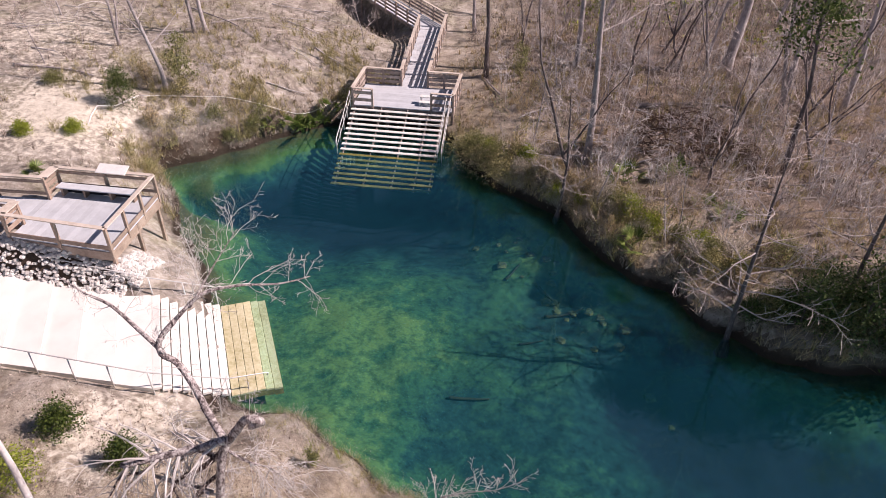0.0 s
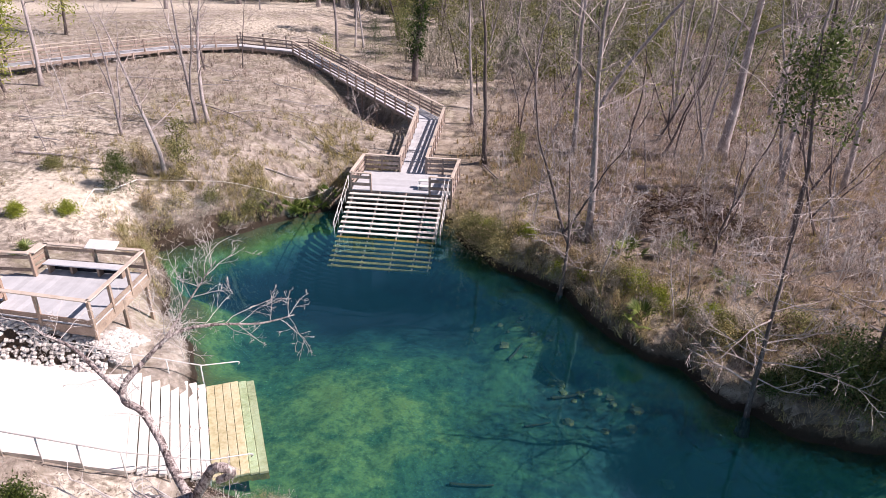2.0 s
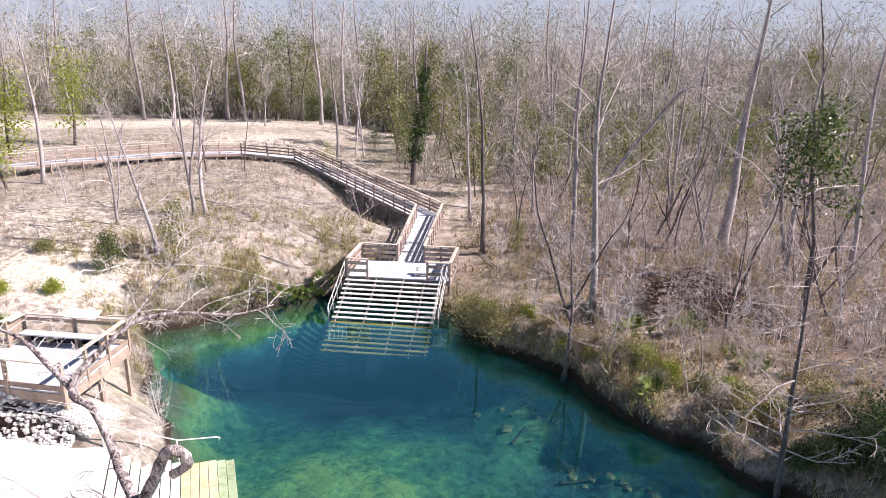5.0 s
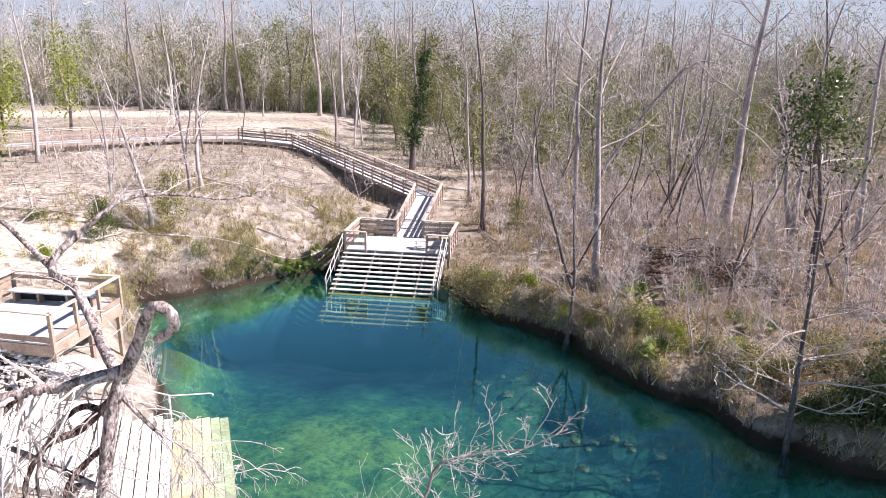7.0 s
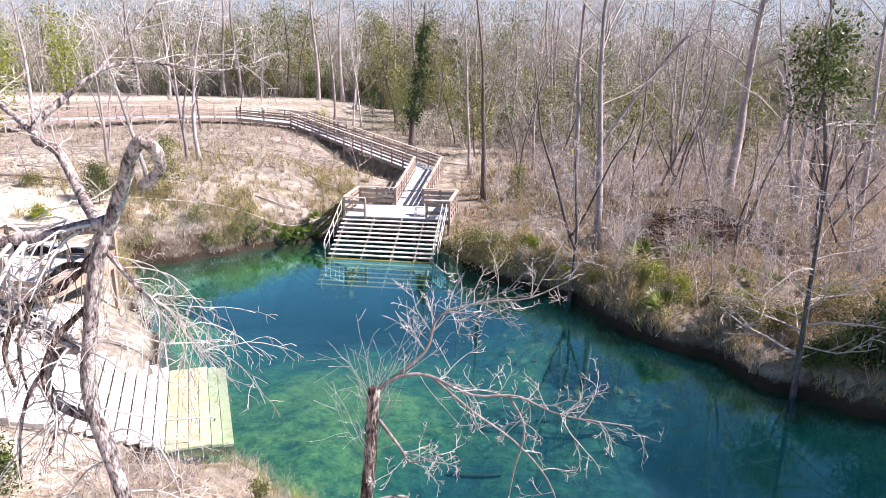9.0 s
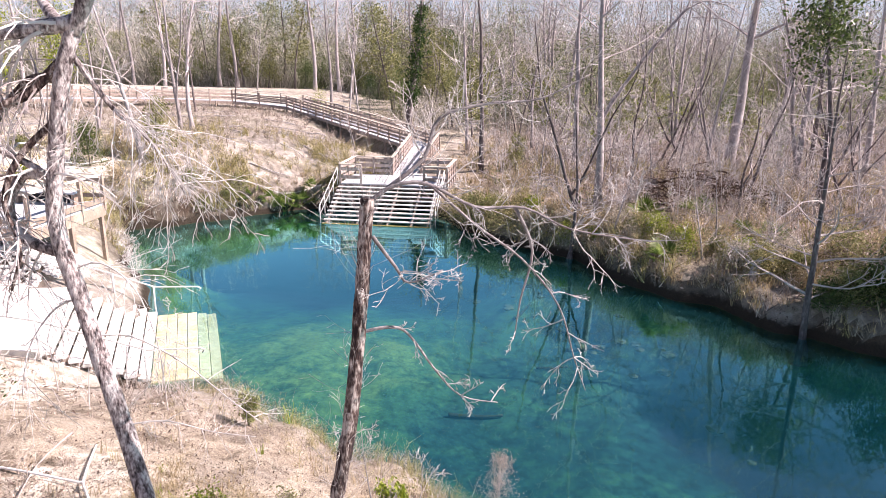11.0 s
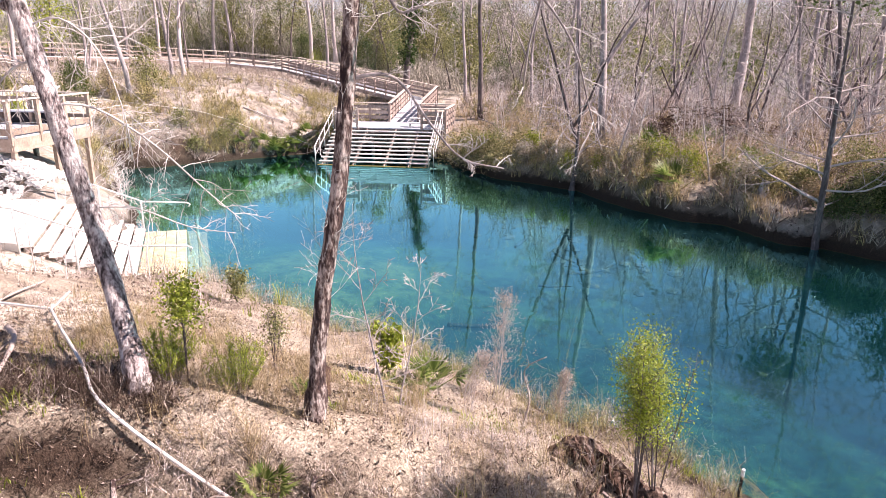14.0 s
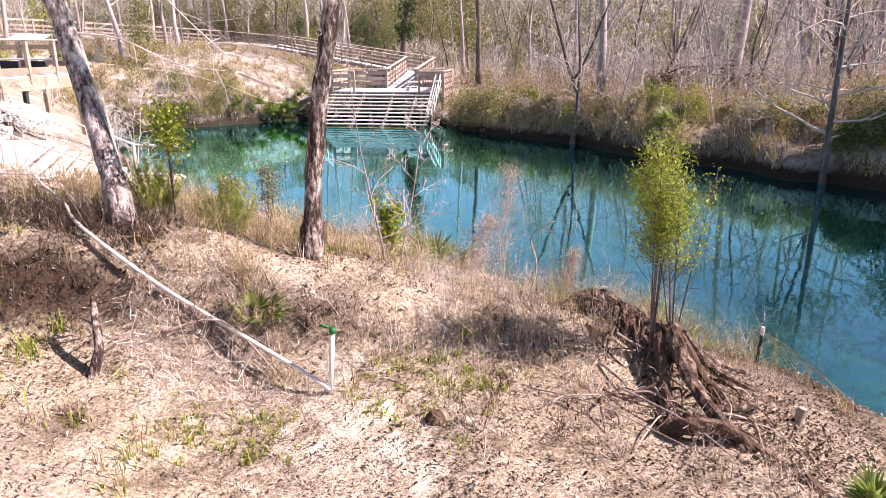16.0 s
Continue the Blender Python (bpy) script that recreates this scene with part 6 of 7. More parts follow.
def needle_clump(x, y, h, r, seed, material, label):
    """A clump of upright stems set with fine needle leaves."""
    rng = random.Random(seed)
    z = gz(x, y)
    t = thing("shrub", (x, y, z), label, "shrub", "feathery shrubs")
    stems, needles = Geo(), Geo()
    for k in range(60):
        a, q = rng.uniform(0, 6.283), rng.random() ** 0.5 * r
        o = Vector((math.cos(a) * q, math.sin(a) * q, 0))
        hh = h * rng.uniform(0.55, 1.05) * (1.05 - 0.35 * q / r)
        line = limb(stems, [Vector((x, y, z - 0.03)) + o * 0.45, Vector((x, y, z + hh * 0.5)) + o * 0.8, Vector((x, y, z + hh)) + o * 1.25], 0.0035, 0.0015, 3)
        for j in range(46):
            u = rng.uniform(0.3, 1.0)
            p = line[min(int(u * (len(line) - 1)), len(line) - 1)] + Vector((rng.gauss(0, 0.012), rng.gauss(0, 0.012), rng.gauss(0, 0.02)))
            d = Vector((rng.gauss(0, 1), rng.gauss(0, 1), rng.uniform(0.4, 1.8))).normalized() * rng.uniform(0.03, 0.06)
            w = d.orthogonal().normalized() * 0.0048
            needles.add([p - w, p + w, p + d], [(0, 1, 2)])
    part("stem_bundle", stems, BARK_DARK, t)
    part("foliage", needles, material, t, "fine needle leaves")


def cone_bush(x, y, h, r, seed, material, label, per=7):
    rng = random.Random(seed)
    z = gz(x, y)
    t = thing("bush", (x, y, z), label, "bush", "green bushes")
    g = Geo()
    g.tube([(x, y, z - 0.05), (x, y, z + h * 0.8)], [0.03, 0.008], 5)
    cs = []
    for k in range(300):
        u = rng.random() ** 0.8
        rr = r * (1.08 - u) ** 0.7 * (0.35 + 0.65 * rng.random() ** 0.5)
        a = rng.uniform(0, 6.28)
        cs.append(Vector((x + rr * math.cos(a) * (1 + 0.25 * math.sin(2 * a + seed)), y + rr * math.sin(a), z + 0.06 + h * u * 0.95)))
        if k % 9 == 0:
            g.tube([(x, y, z + h * u * 0.6), cs[-1]], [0.008, 0.003], 3, cap=False)
    part("stem", g, BARK_DARK, t)
    me = leaf_mesh("foliage", cs, 0.042, per, 0.06 + 0.16 * r, material, seed)
    me.transform(Matrix.Translation((-x, -y, -z)))
    ob = new("foliage", me)
    ob.parent = t


RIDGE = [(10.92, -29.55, 1.06), (11.12, -29.36, 1.25), (11.38, -29.38, 1.33), (11.63, -29.62, 1.27), (11.86, -29.9, 1.20), (12.0, -30.2, 1.24)]
CRUST = surface("rotten_crust", (0.03, 0.018, 0.014), (0.11, 0.07, 0.053), (0.34, 0.265, 0.22), 16, 4, 0.95, 1.0, 0.04, 0.25, span=(0.38, 0.5, 0.62))


def torn_plate(g, line, width, drop, thick, rng):
    """A bent plate of rotten bark along a line: it arches over and hangs ragged at its front edge."""
    n, m = len(line), 6
    top, low = [], []
    for i, p in enumerate(line):
        reach = width * rng.uniform(0.65, 1.25)
        for k in range(m):
            u = k / (m - 1)
            off = Vector((rng.gauss(0, 0.012), (0.5 - u) * reach, -drop * (2 * u - 0.8) ** 2 * (1.3 if u > 0.4 else 0.8) + rng.gauss(0, 0.016)))
            top.append(p + off)
            low.append(p + off - Vector((0, 0, thick * rng.uniform(0.6, 1.3))))
    fs = []
    for i in range(n - 1):
        for k in range(m - 1):
            a = i * m + k
            fs.append((a, a + 1, a + m + 1, a + m))
            b = a + n * m
            fs.append((b, b + m, b + m + 1, b + 1))
    for i in range(n - 1):
        for k in (0, m - 1):
            a = i * m + k
            fs.append((a, a + m, a + m + n * m, a + n * m))
    for k in range(m - 1):
        for i in (0, n - 1):
            a = i * m + k
            fs.append((a, a + 1, a + 1 + n * m, a + n * m))
    g.add(top + low, fs)


def root_mass():
    """An upturned rotten stump: a torn bark crust over dark hollows, with thick roots running down the slope."""
    rng = random.Random(55)
    c = Vector((11.75, -29.75, gz(11.75, -29.75)))
    t = thing("root_stump", c, "upturned rotten dark stump with twisted roots", "stump")
    # dark rotten lump standing in for the shaded hollow under the crust
    g = Geo()
    line = limb(g, [Vector(p) - Vector((0, -0.16, 0.22)) for p in RIDGE], 0.13, 0.10, 9, rng, 0.4)
    part("stump_body", g, ROT, t)
    crest = [p + Vector((0, -0.16, 0.2)) for p in line]
    for a, b, w, d in ((0, 9, 0.42, 0.22), (6, 15, 0.46, 0.26), (12, 20, 0.40, 0.26)):
        g = Geo()
        torn_plate(g, crest[a:b + 1], w, d, 0.045, rng)
        part("bark_plate", g, CRUST, t, "torn arched crust of rotten bark")
    for k in range(60):
        g = Geo()
        st = crest[rng.randrange(len(crest))] + Vector((rng.gauss(0, 0.04), -0.16 + rng.gauss(0, 0.06), -0.06 + rng.gauss(0, 0.04)))
        en = st + Vector((rng.gauss(0.02, 0.08), -rng.uniform(0.02, 0.2), -rng.uniform(0.08, 0.3)))
        limb(g, [st, st.lerp(en, 0.5) + Vector((rng.gauss(0, 0.02), -0.03, 0.01)), en], rng.uniform(0.008, 0.04), 0.006, 5, rng, 0.5)
        part("bark_shred", g, ROT if rng.random() < 0.6 else CRUST, t)
    zf = lambda x, y, h: (x, y, gz(x, y) + h)
    e = crest[-1]
    for pts, r, mat in (([e + Vector((-0.02, 0.06, 0.02)), zf(12.02, -30.6, 0.28), zf(12.06, -31.0, 0.2), zf(12.16, -31.4, 0.12), zf(12.32, -31.66, 0.02)], 0.085, CRUST),
                        ([e + Vector((-0.13, 0.05, -0.02)), zf(11.85, -30.6, 0.16), zf(11.84, -31.0, 0.08), zf(11.9, -31.4, 0.04)], 0.06, ROT),
                        ([e + Vector((0.08, 0.02, -0.06)), zf(12.25, -30.55, 0.12), zf(12.36, -31.0, 0.05)], 0.05, ROT),
                        ([e + Vector((0.1, 0.05, -0.05)), zf(12.45, -30.15, 0.12), zf(12.95, -30.05, 0.05)], 0.05, CRUST),
                        ([e + Vector((0.05, 0.15, -0.05)), zf(12.5, -29.75, 0.08), zf(13.0, -29.55, 0.03)], 0.042, CRUST),
                        ([zf(12.2, -31.05, 0.06), zf(12.55, -30.8, 0.12), zf(12.88, -30.55, 0.2)], 0.045, CRUST),
                        ([zf(11.72, -31.45, 0.0), zf(11.9, -31.55, 0.13), zf(12.12, -31.58, 0.15), zf(12.4, -31.6, 0.05)], 0.075, ROT),
                        ([zf(12.1, -31.5, 0.05), zf(12.4, -31.55, 0.07), zf(12.75, -31.45, 0.02)], 0.035, CRUST)):
        g = Geo()
        limb(g, pts, r, r * 0.5, 9, rng, 0.25)
        part("root", g, mat, t, "thick bare root")
    for k in range(46):
        g = Geo()
        a = rng.uniform(-2.6, 0.6)
        st = Vector(zf(rng.uniform(11.2, 12.5), rng.uniform(-31.2, -29.9), rng.uniform(0.02, 0.12)))
        L = rng.uniform(0.25, 0.8)
        en = Vector(zf(st.x + math.cos(a) * L, st.y + math.sin(a) * L, rng.uniform(-0.02, 0.06)))
        md = st.lerp(en, 0.5) + Vector((rng.gauss(0, 0.07), rng.gauss(0, 0.07), rng.uniform(0.0, 0.09)))
        limb(g, [st, md, en], rng.uniform(0.006, 0.02), 0.004, 5, rng, 0.25)
        part("root", g, ROT if rng.random() < 0.6 else POLE, t)
    # second dark lump for the black shade in the hollow at the roots' foot
    g = Geo()
    q = Vector(zf(11.95, -31.38, 0.0))
    limb(g, [q + Vector((-0.22, 0.1, -0.06)), q + Vector((0, 0, 0.02)), q + Vector((0.2, -0.04, -0.06))], 0.13, 0.1, 9, rng, 0.35)
    part("stump_body", g, ROT, t)


def sprinkler_pipe():
    p = thing("sprinkler_pipe", (8.93, -31.34, gz(8.93, -31.34)), "white plastic pipe down the bank, upright end with green cap", "pipe")
    z1 = gz(8.93, -31.34)
    g = Geo()
    lay = lambda x, y: (x, y, max(gz(x, y) + 0.09, 2.16))
    limb(g, [(1.6, -28.5, gz(1.6, -28.5) + 0.06), (3.2, -28.75, gz(3.2, -28.75) + 0.05), lay(4.3, -28.93), lay(4.48, -28.95), lay(4.62, -29.1), lay(5.1, -29.58), lay(5.5, -29.98), lay(6.0, -30.48), lay(6.51, -31.0), (7.3, -31.13, 1.80), (8.1, -31.27, 1.42), (8.75, -31.38, 1.11),
             (8.9, -31.42, z1 + 0.03)], 0.018, 0.018, 8)
    limb(g, [(3.75, -27.6, gz(3.75, -27.6) + 0.05), (4.1, -28.3, gz(4.1, -28.3) + 0.06), lay(4.5, -28.97)], 0.018, 0.018, 8)
    part("pipe", g, PLASTIC, p, smooth=True)
    g = Geo()
    g.tube([(8.9, -31.4, z1 - 0.05), (8.93, -31.34, z1 + 0.53)], 0.021, 10)
    part("riser", g, PLASTIC, p, smooth=True)
    g = Geo()
    g.tube([(8.93, -31.34, z1 + 0.53), (8.93, -31.34, z1 + 0.575)], 0.03, 10)
    g.tube([(8.9, -31.34, z1 + 0.585), (8.82, -31.35, z1 + 0.6)], 0.014, 6)
    part("cap", g, GREENPL, p, "green sprinkler cap", smooth=True)


def bank_pipe():
    p = thing("water_pipe", (-7, -3, gz(-7, -3)), "thin white water pipe lying along the far bank", "pipe")
    g = Geo()
    pts = [(-10.9, -4.4), (-8.4, -3.2), (-6.7, -2.3), (-5.0, -1.6), (-3.0, -0.6), (-1.4, 1.0)]
    limb(g, [(x, y, gz(x, y) + 0.12) for x, y in pts], 0.03, 0.03, 6)
    g.tube([(-10.9, -4.4, gz(-10.9, -4.4) + 0.12), (-11.5, -5.8, gz(-11.5, -5.8) + 0.2), (-12.2, -6.3, gz(-12.2, -6.3) + 0.25), (-12.25, -6.9, gz(-12.25, -6.9) + 0.05), (-12.0, -7.8, gz(-12.0, -7.8) - 0.05)], 0.035, 6)
    part("pipe", g, PLASTIC, p, smooth=True)


def fence_post():
    z = gz(13.3, -28.85)
    p = thing("fence_post", (13.3, -28.85, z), "dark steel post with a white top at the water's edge", "post")
    g = Geo()
    g.beam((13.3, -28.85, z - 0.2), (13.32, -28.85, z + 0.36), 0.035, 0.035, up=(1, 0, 0))
    part("shaft", g, SHADE_STEEL, p)
    g = Geo()
    g.beam((13.32, -28.85, z + 0.36), (13.325, -28.85, z + 0.46), 0.037, 0.037, up=(1, 0, 0))
    part("tip", g, PLASTIC, p, "white painted tip")
    net = thing("garden_netting", (13.6, -29.6, gz(13.6, -29.6)), "sagging tan plastic netting on the bank", "netting")
    g = Geo()

    def net_point(u, v):
        a, b, c = Vector((13.35, -28.87, 0)), Vector((13.95, -29.5, 0)), Vector((13.66, -30.5, 0))
        p = a * (1 - u) ** 2 + b * 2 * u * (1 - u) + c * u * u
        low = max(gz(p.x, p.y), 0.02)
        return Vector((p.x - 0.16 * v + 0.1 * math.sin(3.1 * v), p.y - 0.06 * v, low + v * (0.46 - 0.2 * u) + 0.02 * math.sin(9 * u)))

    for k in range(-8, 23):
        for way in (1, -1):
            pts = []
            for q in range(7):
                v = q / 6
                u = k / 22 + way * v * 0.34 + (0.34 if way < 0 else 0)
                if 0 <= u <= 1:
                    pts.append(net_point(u, v))
            if len(pts) > 1:
                g.tube(pts, 0.0015, 3, cap=False)
    g.tube([net_point(k / 16, 1.0) for k in range(17)], 0.003, 4, cap=False)
    part("mesh", g, STRAW, net)


def sticks(name, specs, material, label, category):
    """Single fallen branches and poles, each a thing of its own."""
    for k, (pts, r) in enumerate(specs):
        rng = random.Random(900 + k)
        g = Geo()
        line = limb(g, [(x, y, gz(x, y) + h) for x, y, h in pts], r, r * 0.45, 7, rng, 0.1)
        at = line[0]
        t = thing(name, at, label, category, name + "s")
        sprout(g, line, 5, 0.35, r * 0.3, rng, 0.3, 1.0, depth=0)
        part("stem", g, material, t, smooth=True)


crooked_tree()
snapped_tree()
root_mass()
sprinkler_pipe()
bank_pipe()
fence_post()
pale_top = bare_tree(61, 9.6, 0.13, (-0.02, 0.03), first=0.75, limbs=4, bark=BARK_PALE, twig=TWIG_PALE, label="smooth pale-barked tree on the near bank", limb_len=0.1)
park(pale_top, 2.2, -30.6, 0)
sticks("fallen_branch", [([(7.4, -31.4, 0.05), (7.9, -31.25, 0.25), (8.4, -31.3, 0.05)], 0.014),
                         ([(11.4, -30.9, 0.1), (11.9, -31.5, 0.12), (12.2, -32.0, 0.05)], 0.009),
                         ([(10.6, -31.0, 0.03), (11.2, -31.3, 0.1), (11.9, -31.8, 0.05)], 0.009),
                         ([(10.6, -28.4, 0.0), (10.7, -28.35, 0.5), (10.62, -28.2, 0.9), (10.9, -28.2, 1.15)], 0.014),
                         ([(3.2, -27.4, 0.1), (3.5, -28.6, 0.1), (4.1, -29.9, 0.1)], 0.02),
                         ([(4.4, -29.6, 0.05), (5.0, -30.2, 0.2), (5.4, -31.0, 0.1)], 0.04)], POLE, "weathered pale fallen branch on the leaf litter", "branch")
sticks("dead_stub", [([(7.0, -31.85, -0.05), (7.05, -31.75, 0.2), (6.98, -31.65, 0.38), (6.93, -31.55, 0.5)], 0.05),
                      ([(8.55, -30.9, -0.1), (8.57, -30.88, 0.1), (8.6, -30.86, 0.2)], 0.04)], BARK_NEAR, "dark broken stub with peeling pale bark", "stub")
sticks("bank_log", [([(15.4, -8.4, 0.06), (16.6, -8.0, 0.1), (17.5, -7.9, 0.08)], 0.09), ([(17.0, 2.5, 0.1), (20.5, 3.2, 0.15), (23, 3.0, 0.1)], 0.16),
                    ([(11.0, 8.6, 0.1), (13.4, 8.2, 0.1), (15.4, 8.9, 0.1)], 0.09), ([(-14, 9, 0.1), (-10, 6.5, 0.15), (-7.6, 4.3, 0.1)], 0.06),
                    ([(-19, -3.2, 0.1), (-16, -3.0, 0.1), (-14, -3.4, 0.1)], 0.08), ([(8.6, 3.2, 0.1), (7.9, 4.4, 0.15), (7.4, 5.4, 0.1)], 0.06)], BARK, "grey fallen log lying on the ground", "log")

# pale windfall lying about in the clearing and the woods
fall_rng = random.Random(606)
falls = []
for k in range(56):
    x, y = (fall_rng.uniform(-24, -3), fall_rng.uniform(-1, 20)) if k % 2 else (fall_rng.uniform(9, 30), fall_rng.uniform(-10, 16))
    if k % 2 and float(off_structures(np.array([x]), np.array([y]))[0]) < 0.5:
        continue
    a, L = fall_rng.uniform(-0.6, 0.6), fall_rng.uniform(1.2, 4.5)
    if float(shore_distance(np.array([x + math.cos(a) * L * 0.5]), np.array([y + math.sin(a) * L * 0.5]))[0]) < L * 0.5 + 0.6:
        continue
    falls.append(([(x + math.cos(a) * L * u + fall_rng.gauss(0, 0.1), y + math.sin(a) * L * u + fall_rng.gauss(0, 0.1), 0.08 + 0.2 * u * fall_rng.random()) for u in (0, 0.35, 0.7, 1.0)], fall_rng.uniform(0.025, 0.07)))
sticks("windfall_branch", falls, BARK_PALE, "bleached fallen branch lying on the ground", "branch")


def small_stump(x, y, r, h, seed, label, mat):
    rng = random.Random(seed)
    z = gz(x, y)
    g = Geo()
    g.tube([(x, y, z - 0.1), (x, y, z + h * 0.4), (x + 0.02, y, z + h)], [r * 1.35, r, r * 0.85], 10, rough=0.16, rng=rng)
    single("stump", g, mat, (x, y, z), label, "stump")


small_stump(18.4, -13.0, 0.16, 0.5, 1, "short sawn tree stump on the bank", BARK)
small_stump(9.85, -31.62, 0.08, 0.06, 2, "low dark rotten stump", ROT)
small_stump(12.72, -31.9, 0.1, 0.05, 5, "low dark fibrous palm stump in the sand", ROT)
small_stump(8.2, -29.3, 0.09, 0.35, 3, "dark jagged stump by the tree", ROT)
small_stump(13.16, -30.5, 0.045, 0.16, 4, "pale weathered stub in the sand", POLE)

for i, (x, y, s) in enumerate(((9.3, -27.6, 0.72), (9.05, -27.95, 0.55), (8.12, -31.02, 0.4), (8.05, -29.5, 0.3), (13.08, -32.1, 0.4), (15.6, -6.3, 1.3), (17.9, -5.7, 1.3), (15.7, -11.4, 1.2), (20.1, -9.1, 0.9),
                               (-3.4, -1.5, 1.3), (-2.9, -1.2, 1.2), (-4.3, -2.0, 1.1), (-2.2, -0.5, 1.2), (-1.6, 0.3, 1.1), (-11.6, -12.4, 0.8), (17.3, -9.2, 0.7), (19.2, -8.1, 0.8), (12.8, -3.9, 0.7))):
    fan_palm(x, y, s, 200 + i)
plume(10.2, -27.2, 1.65, 301, 0.22)
plume(11.2, -27.3, 0.8, 302, 0.12)
plume(9.9, -28.3, 0.9, 303, 0.16)
leafy_sapling(11.8, -30.22, 2.25, 311, 7, 0.22, LIME, "lime green leafy sapling with several thin stems", 0.014, 26, 0.5, leaf_spread=0.075)
leafy_sapling(12.02, -30.12, 1.85, 312, 6, 0.42, LIME, "thin-leaved sapling with reddish stems", 0.018, 3, 0.55)
leafy_sapling(8.65, -27.6, 0.95, 313, 4, 0.16, LIME, "young shrub with broad bright green leaves", 0.045, 3, 0.2)
leafy_sapling(7.05, -30.3, 1.12, 314, 3, 0.08, LIME, "small thin-stemmed sapling with a green tuft", 0.022, 12, 0.66, 0.2, leaf_spread=0.07)
needle_clump(6.78, -30.2, 0.72, 0.26, 318, LIME, "upright feathery yellow-green clump at the tree's foot")
needle_clump(7.42, -29.95, 0.7, 0.3, 319, LIME, "feathery yellow-green clump on the bank")
leafy_sapling(7.45, -28.9, 1.0, 316, 4, 0.14, OLIVE, "slender feathery shrub on the bank", 0.016, 4, 0.4, leaf_spread=0.06)
leafy_sapling(5.0, -24.6, 0.8, 317, 4, 0.2, OLIVE, "low green shrub at the water's edge", 0.032, 3, 0.2)
cone_bush(-2.4, -25.4, 1.0, 0.55, 321, CEDAR, "young green cedar bush on the bare ground", 12)
cone_bush(0.0, -26.1, 0.95, 0.5, 322, CEDAR, "young cedar bush with olive green tips", 12)
cone_bush(-2.6, -27.2, 0.8, 0.8, 323, LIME, "broad-leaved green shrub on the bank")
cone_bush(-7.0, -6.6, 1.2, 0.9, 324, OLIVE, "olive green bush on the far bank")
cone_bush(-5.0, -2.2, 0.6, 0.7, 325, OLIVE, "low green bush on the far bank", 4)
cone_bush(7.7, -3.2, 1.1, 1.1, 326, OLIVE, "dense olive bush leaning over the water")
cone_bush(8.6, -4.3, 0.9, 0.9, 327, OLIVE, "low olive bush by the dock")
cone_bush(7.2, -3.0, 1.2, 1.5, 341, BRUSH_OLIVE, "twiggy olive-brown bush spreading over the water's edge", 9)
cone_bush(8.4, -4.3, 1.0, 1.4, 342, STRAW, "twiggy olive-brown bush spreading over the water's edge", 9)
cone_bush(9.4, -5.4, 0.9, 1.3, 343, BRUSH_OLIVE, "twiggy olive-brown bush spreading over the water's edge", 9)
cone_bush(-11.3, -5.4, 2.1, 0.85, 336, CEDAR, "dark green cedar on the sandy bank", 16)
cone_bush(-6.9, -3.9, 1.0, 0.8, 337, OLIVE, "bright green shrub above the water", 5)
cone_bush(-12.2, -8.6, 0.5, 0.45, 328, LIME, "small yellow-green bush on the sand")
cone_bush(-14.4, -9.4, 0.5, 0.4, 329, LIME, "small green bush on the sand")
cone_bush(-15.7, -4.5, 0.5, 0.6, 330, OLIVE, "small olive bush in the clearing")
cone_bush(-10.2, 29.2, 2.6, 1.3, 331, LIME, "bright green bush beside the boardwalk")
cone_bush(-5.6, 30.5, 4.2, 1.6, 338, IVY, "dark green thicket behind the boardwalk", 14)
cone_bush(-3.6, 33.0, 5.0, 1.7, 339, OLIVE, "yellow-green thicket behind the boardwalk", 14)
cone_bush(21.5, -12.5, 1.3, 1.2, 332, OLIVE, "olive bush on the shaded bank")
# big glossy bushes added so their shadow falls on the bank
cone_bush(22.4, -15.2, 2.2, 1.3, 334, EVERGREEN, "dark glossy bush added to shade the bank", 16)
# dense evergreens added to keep the shore below them in shade
for bx, by, bt, bs in ((21.6, -15.7, 20, 0.6), (23.4, -16.1, 140, 0.75), (25.4, -16.4, 250, 0.85), (27.6, -16.6, 60, 0.9)):
    put(EVER[3], bx, by, bt, bs, label="dense dark evergreen bush added to shade the water's edge")
cone_bush(24.6, -15.4, 3.0, 1.8, 335, EVERGREEN, "dark glossy bush added to shade the bank", 20)
cone_bush(24.5, -14.0, 1.5, 1.4, 333, OLIVE, "olive bush on the shaded bank")
for i, (x, y, s) in enumerate(((0.6, -24.4, 0.5), (1.6, -23.5, 0.45), (2.7, -23.9, 0.5), (2.2, -25.6, 0.4), (3.6, -25.2, 0.35), (-3.4, -14.9, 0.45), (-3.0, -15.6, 0.4), (-2.6, -16.2, 0.45), (-4.3, -13.4, 0.4))):
    put(SRC["g"], x, y, i * 47, s)
put(SRC["f"], 8.95, -29.2, 30, 0.36, label="thin bare many-stemmed sapling beside the dark tree")
put(SRC["f"], 9.08, -29.0, 200, 0.3, label="thin bare many-stemmed sapling beside the dark tree")

bowed_tree()

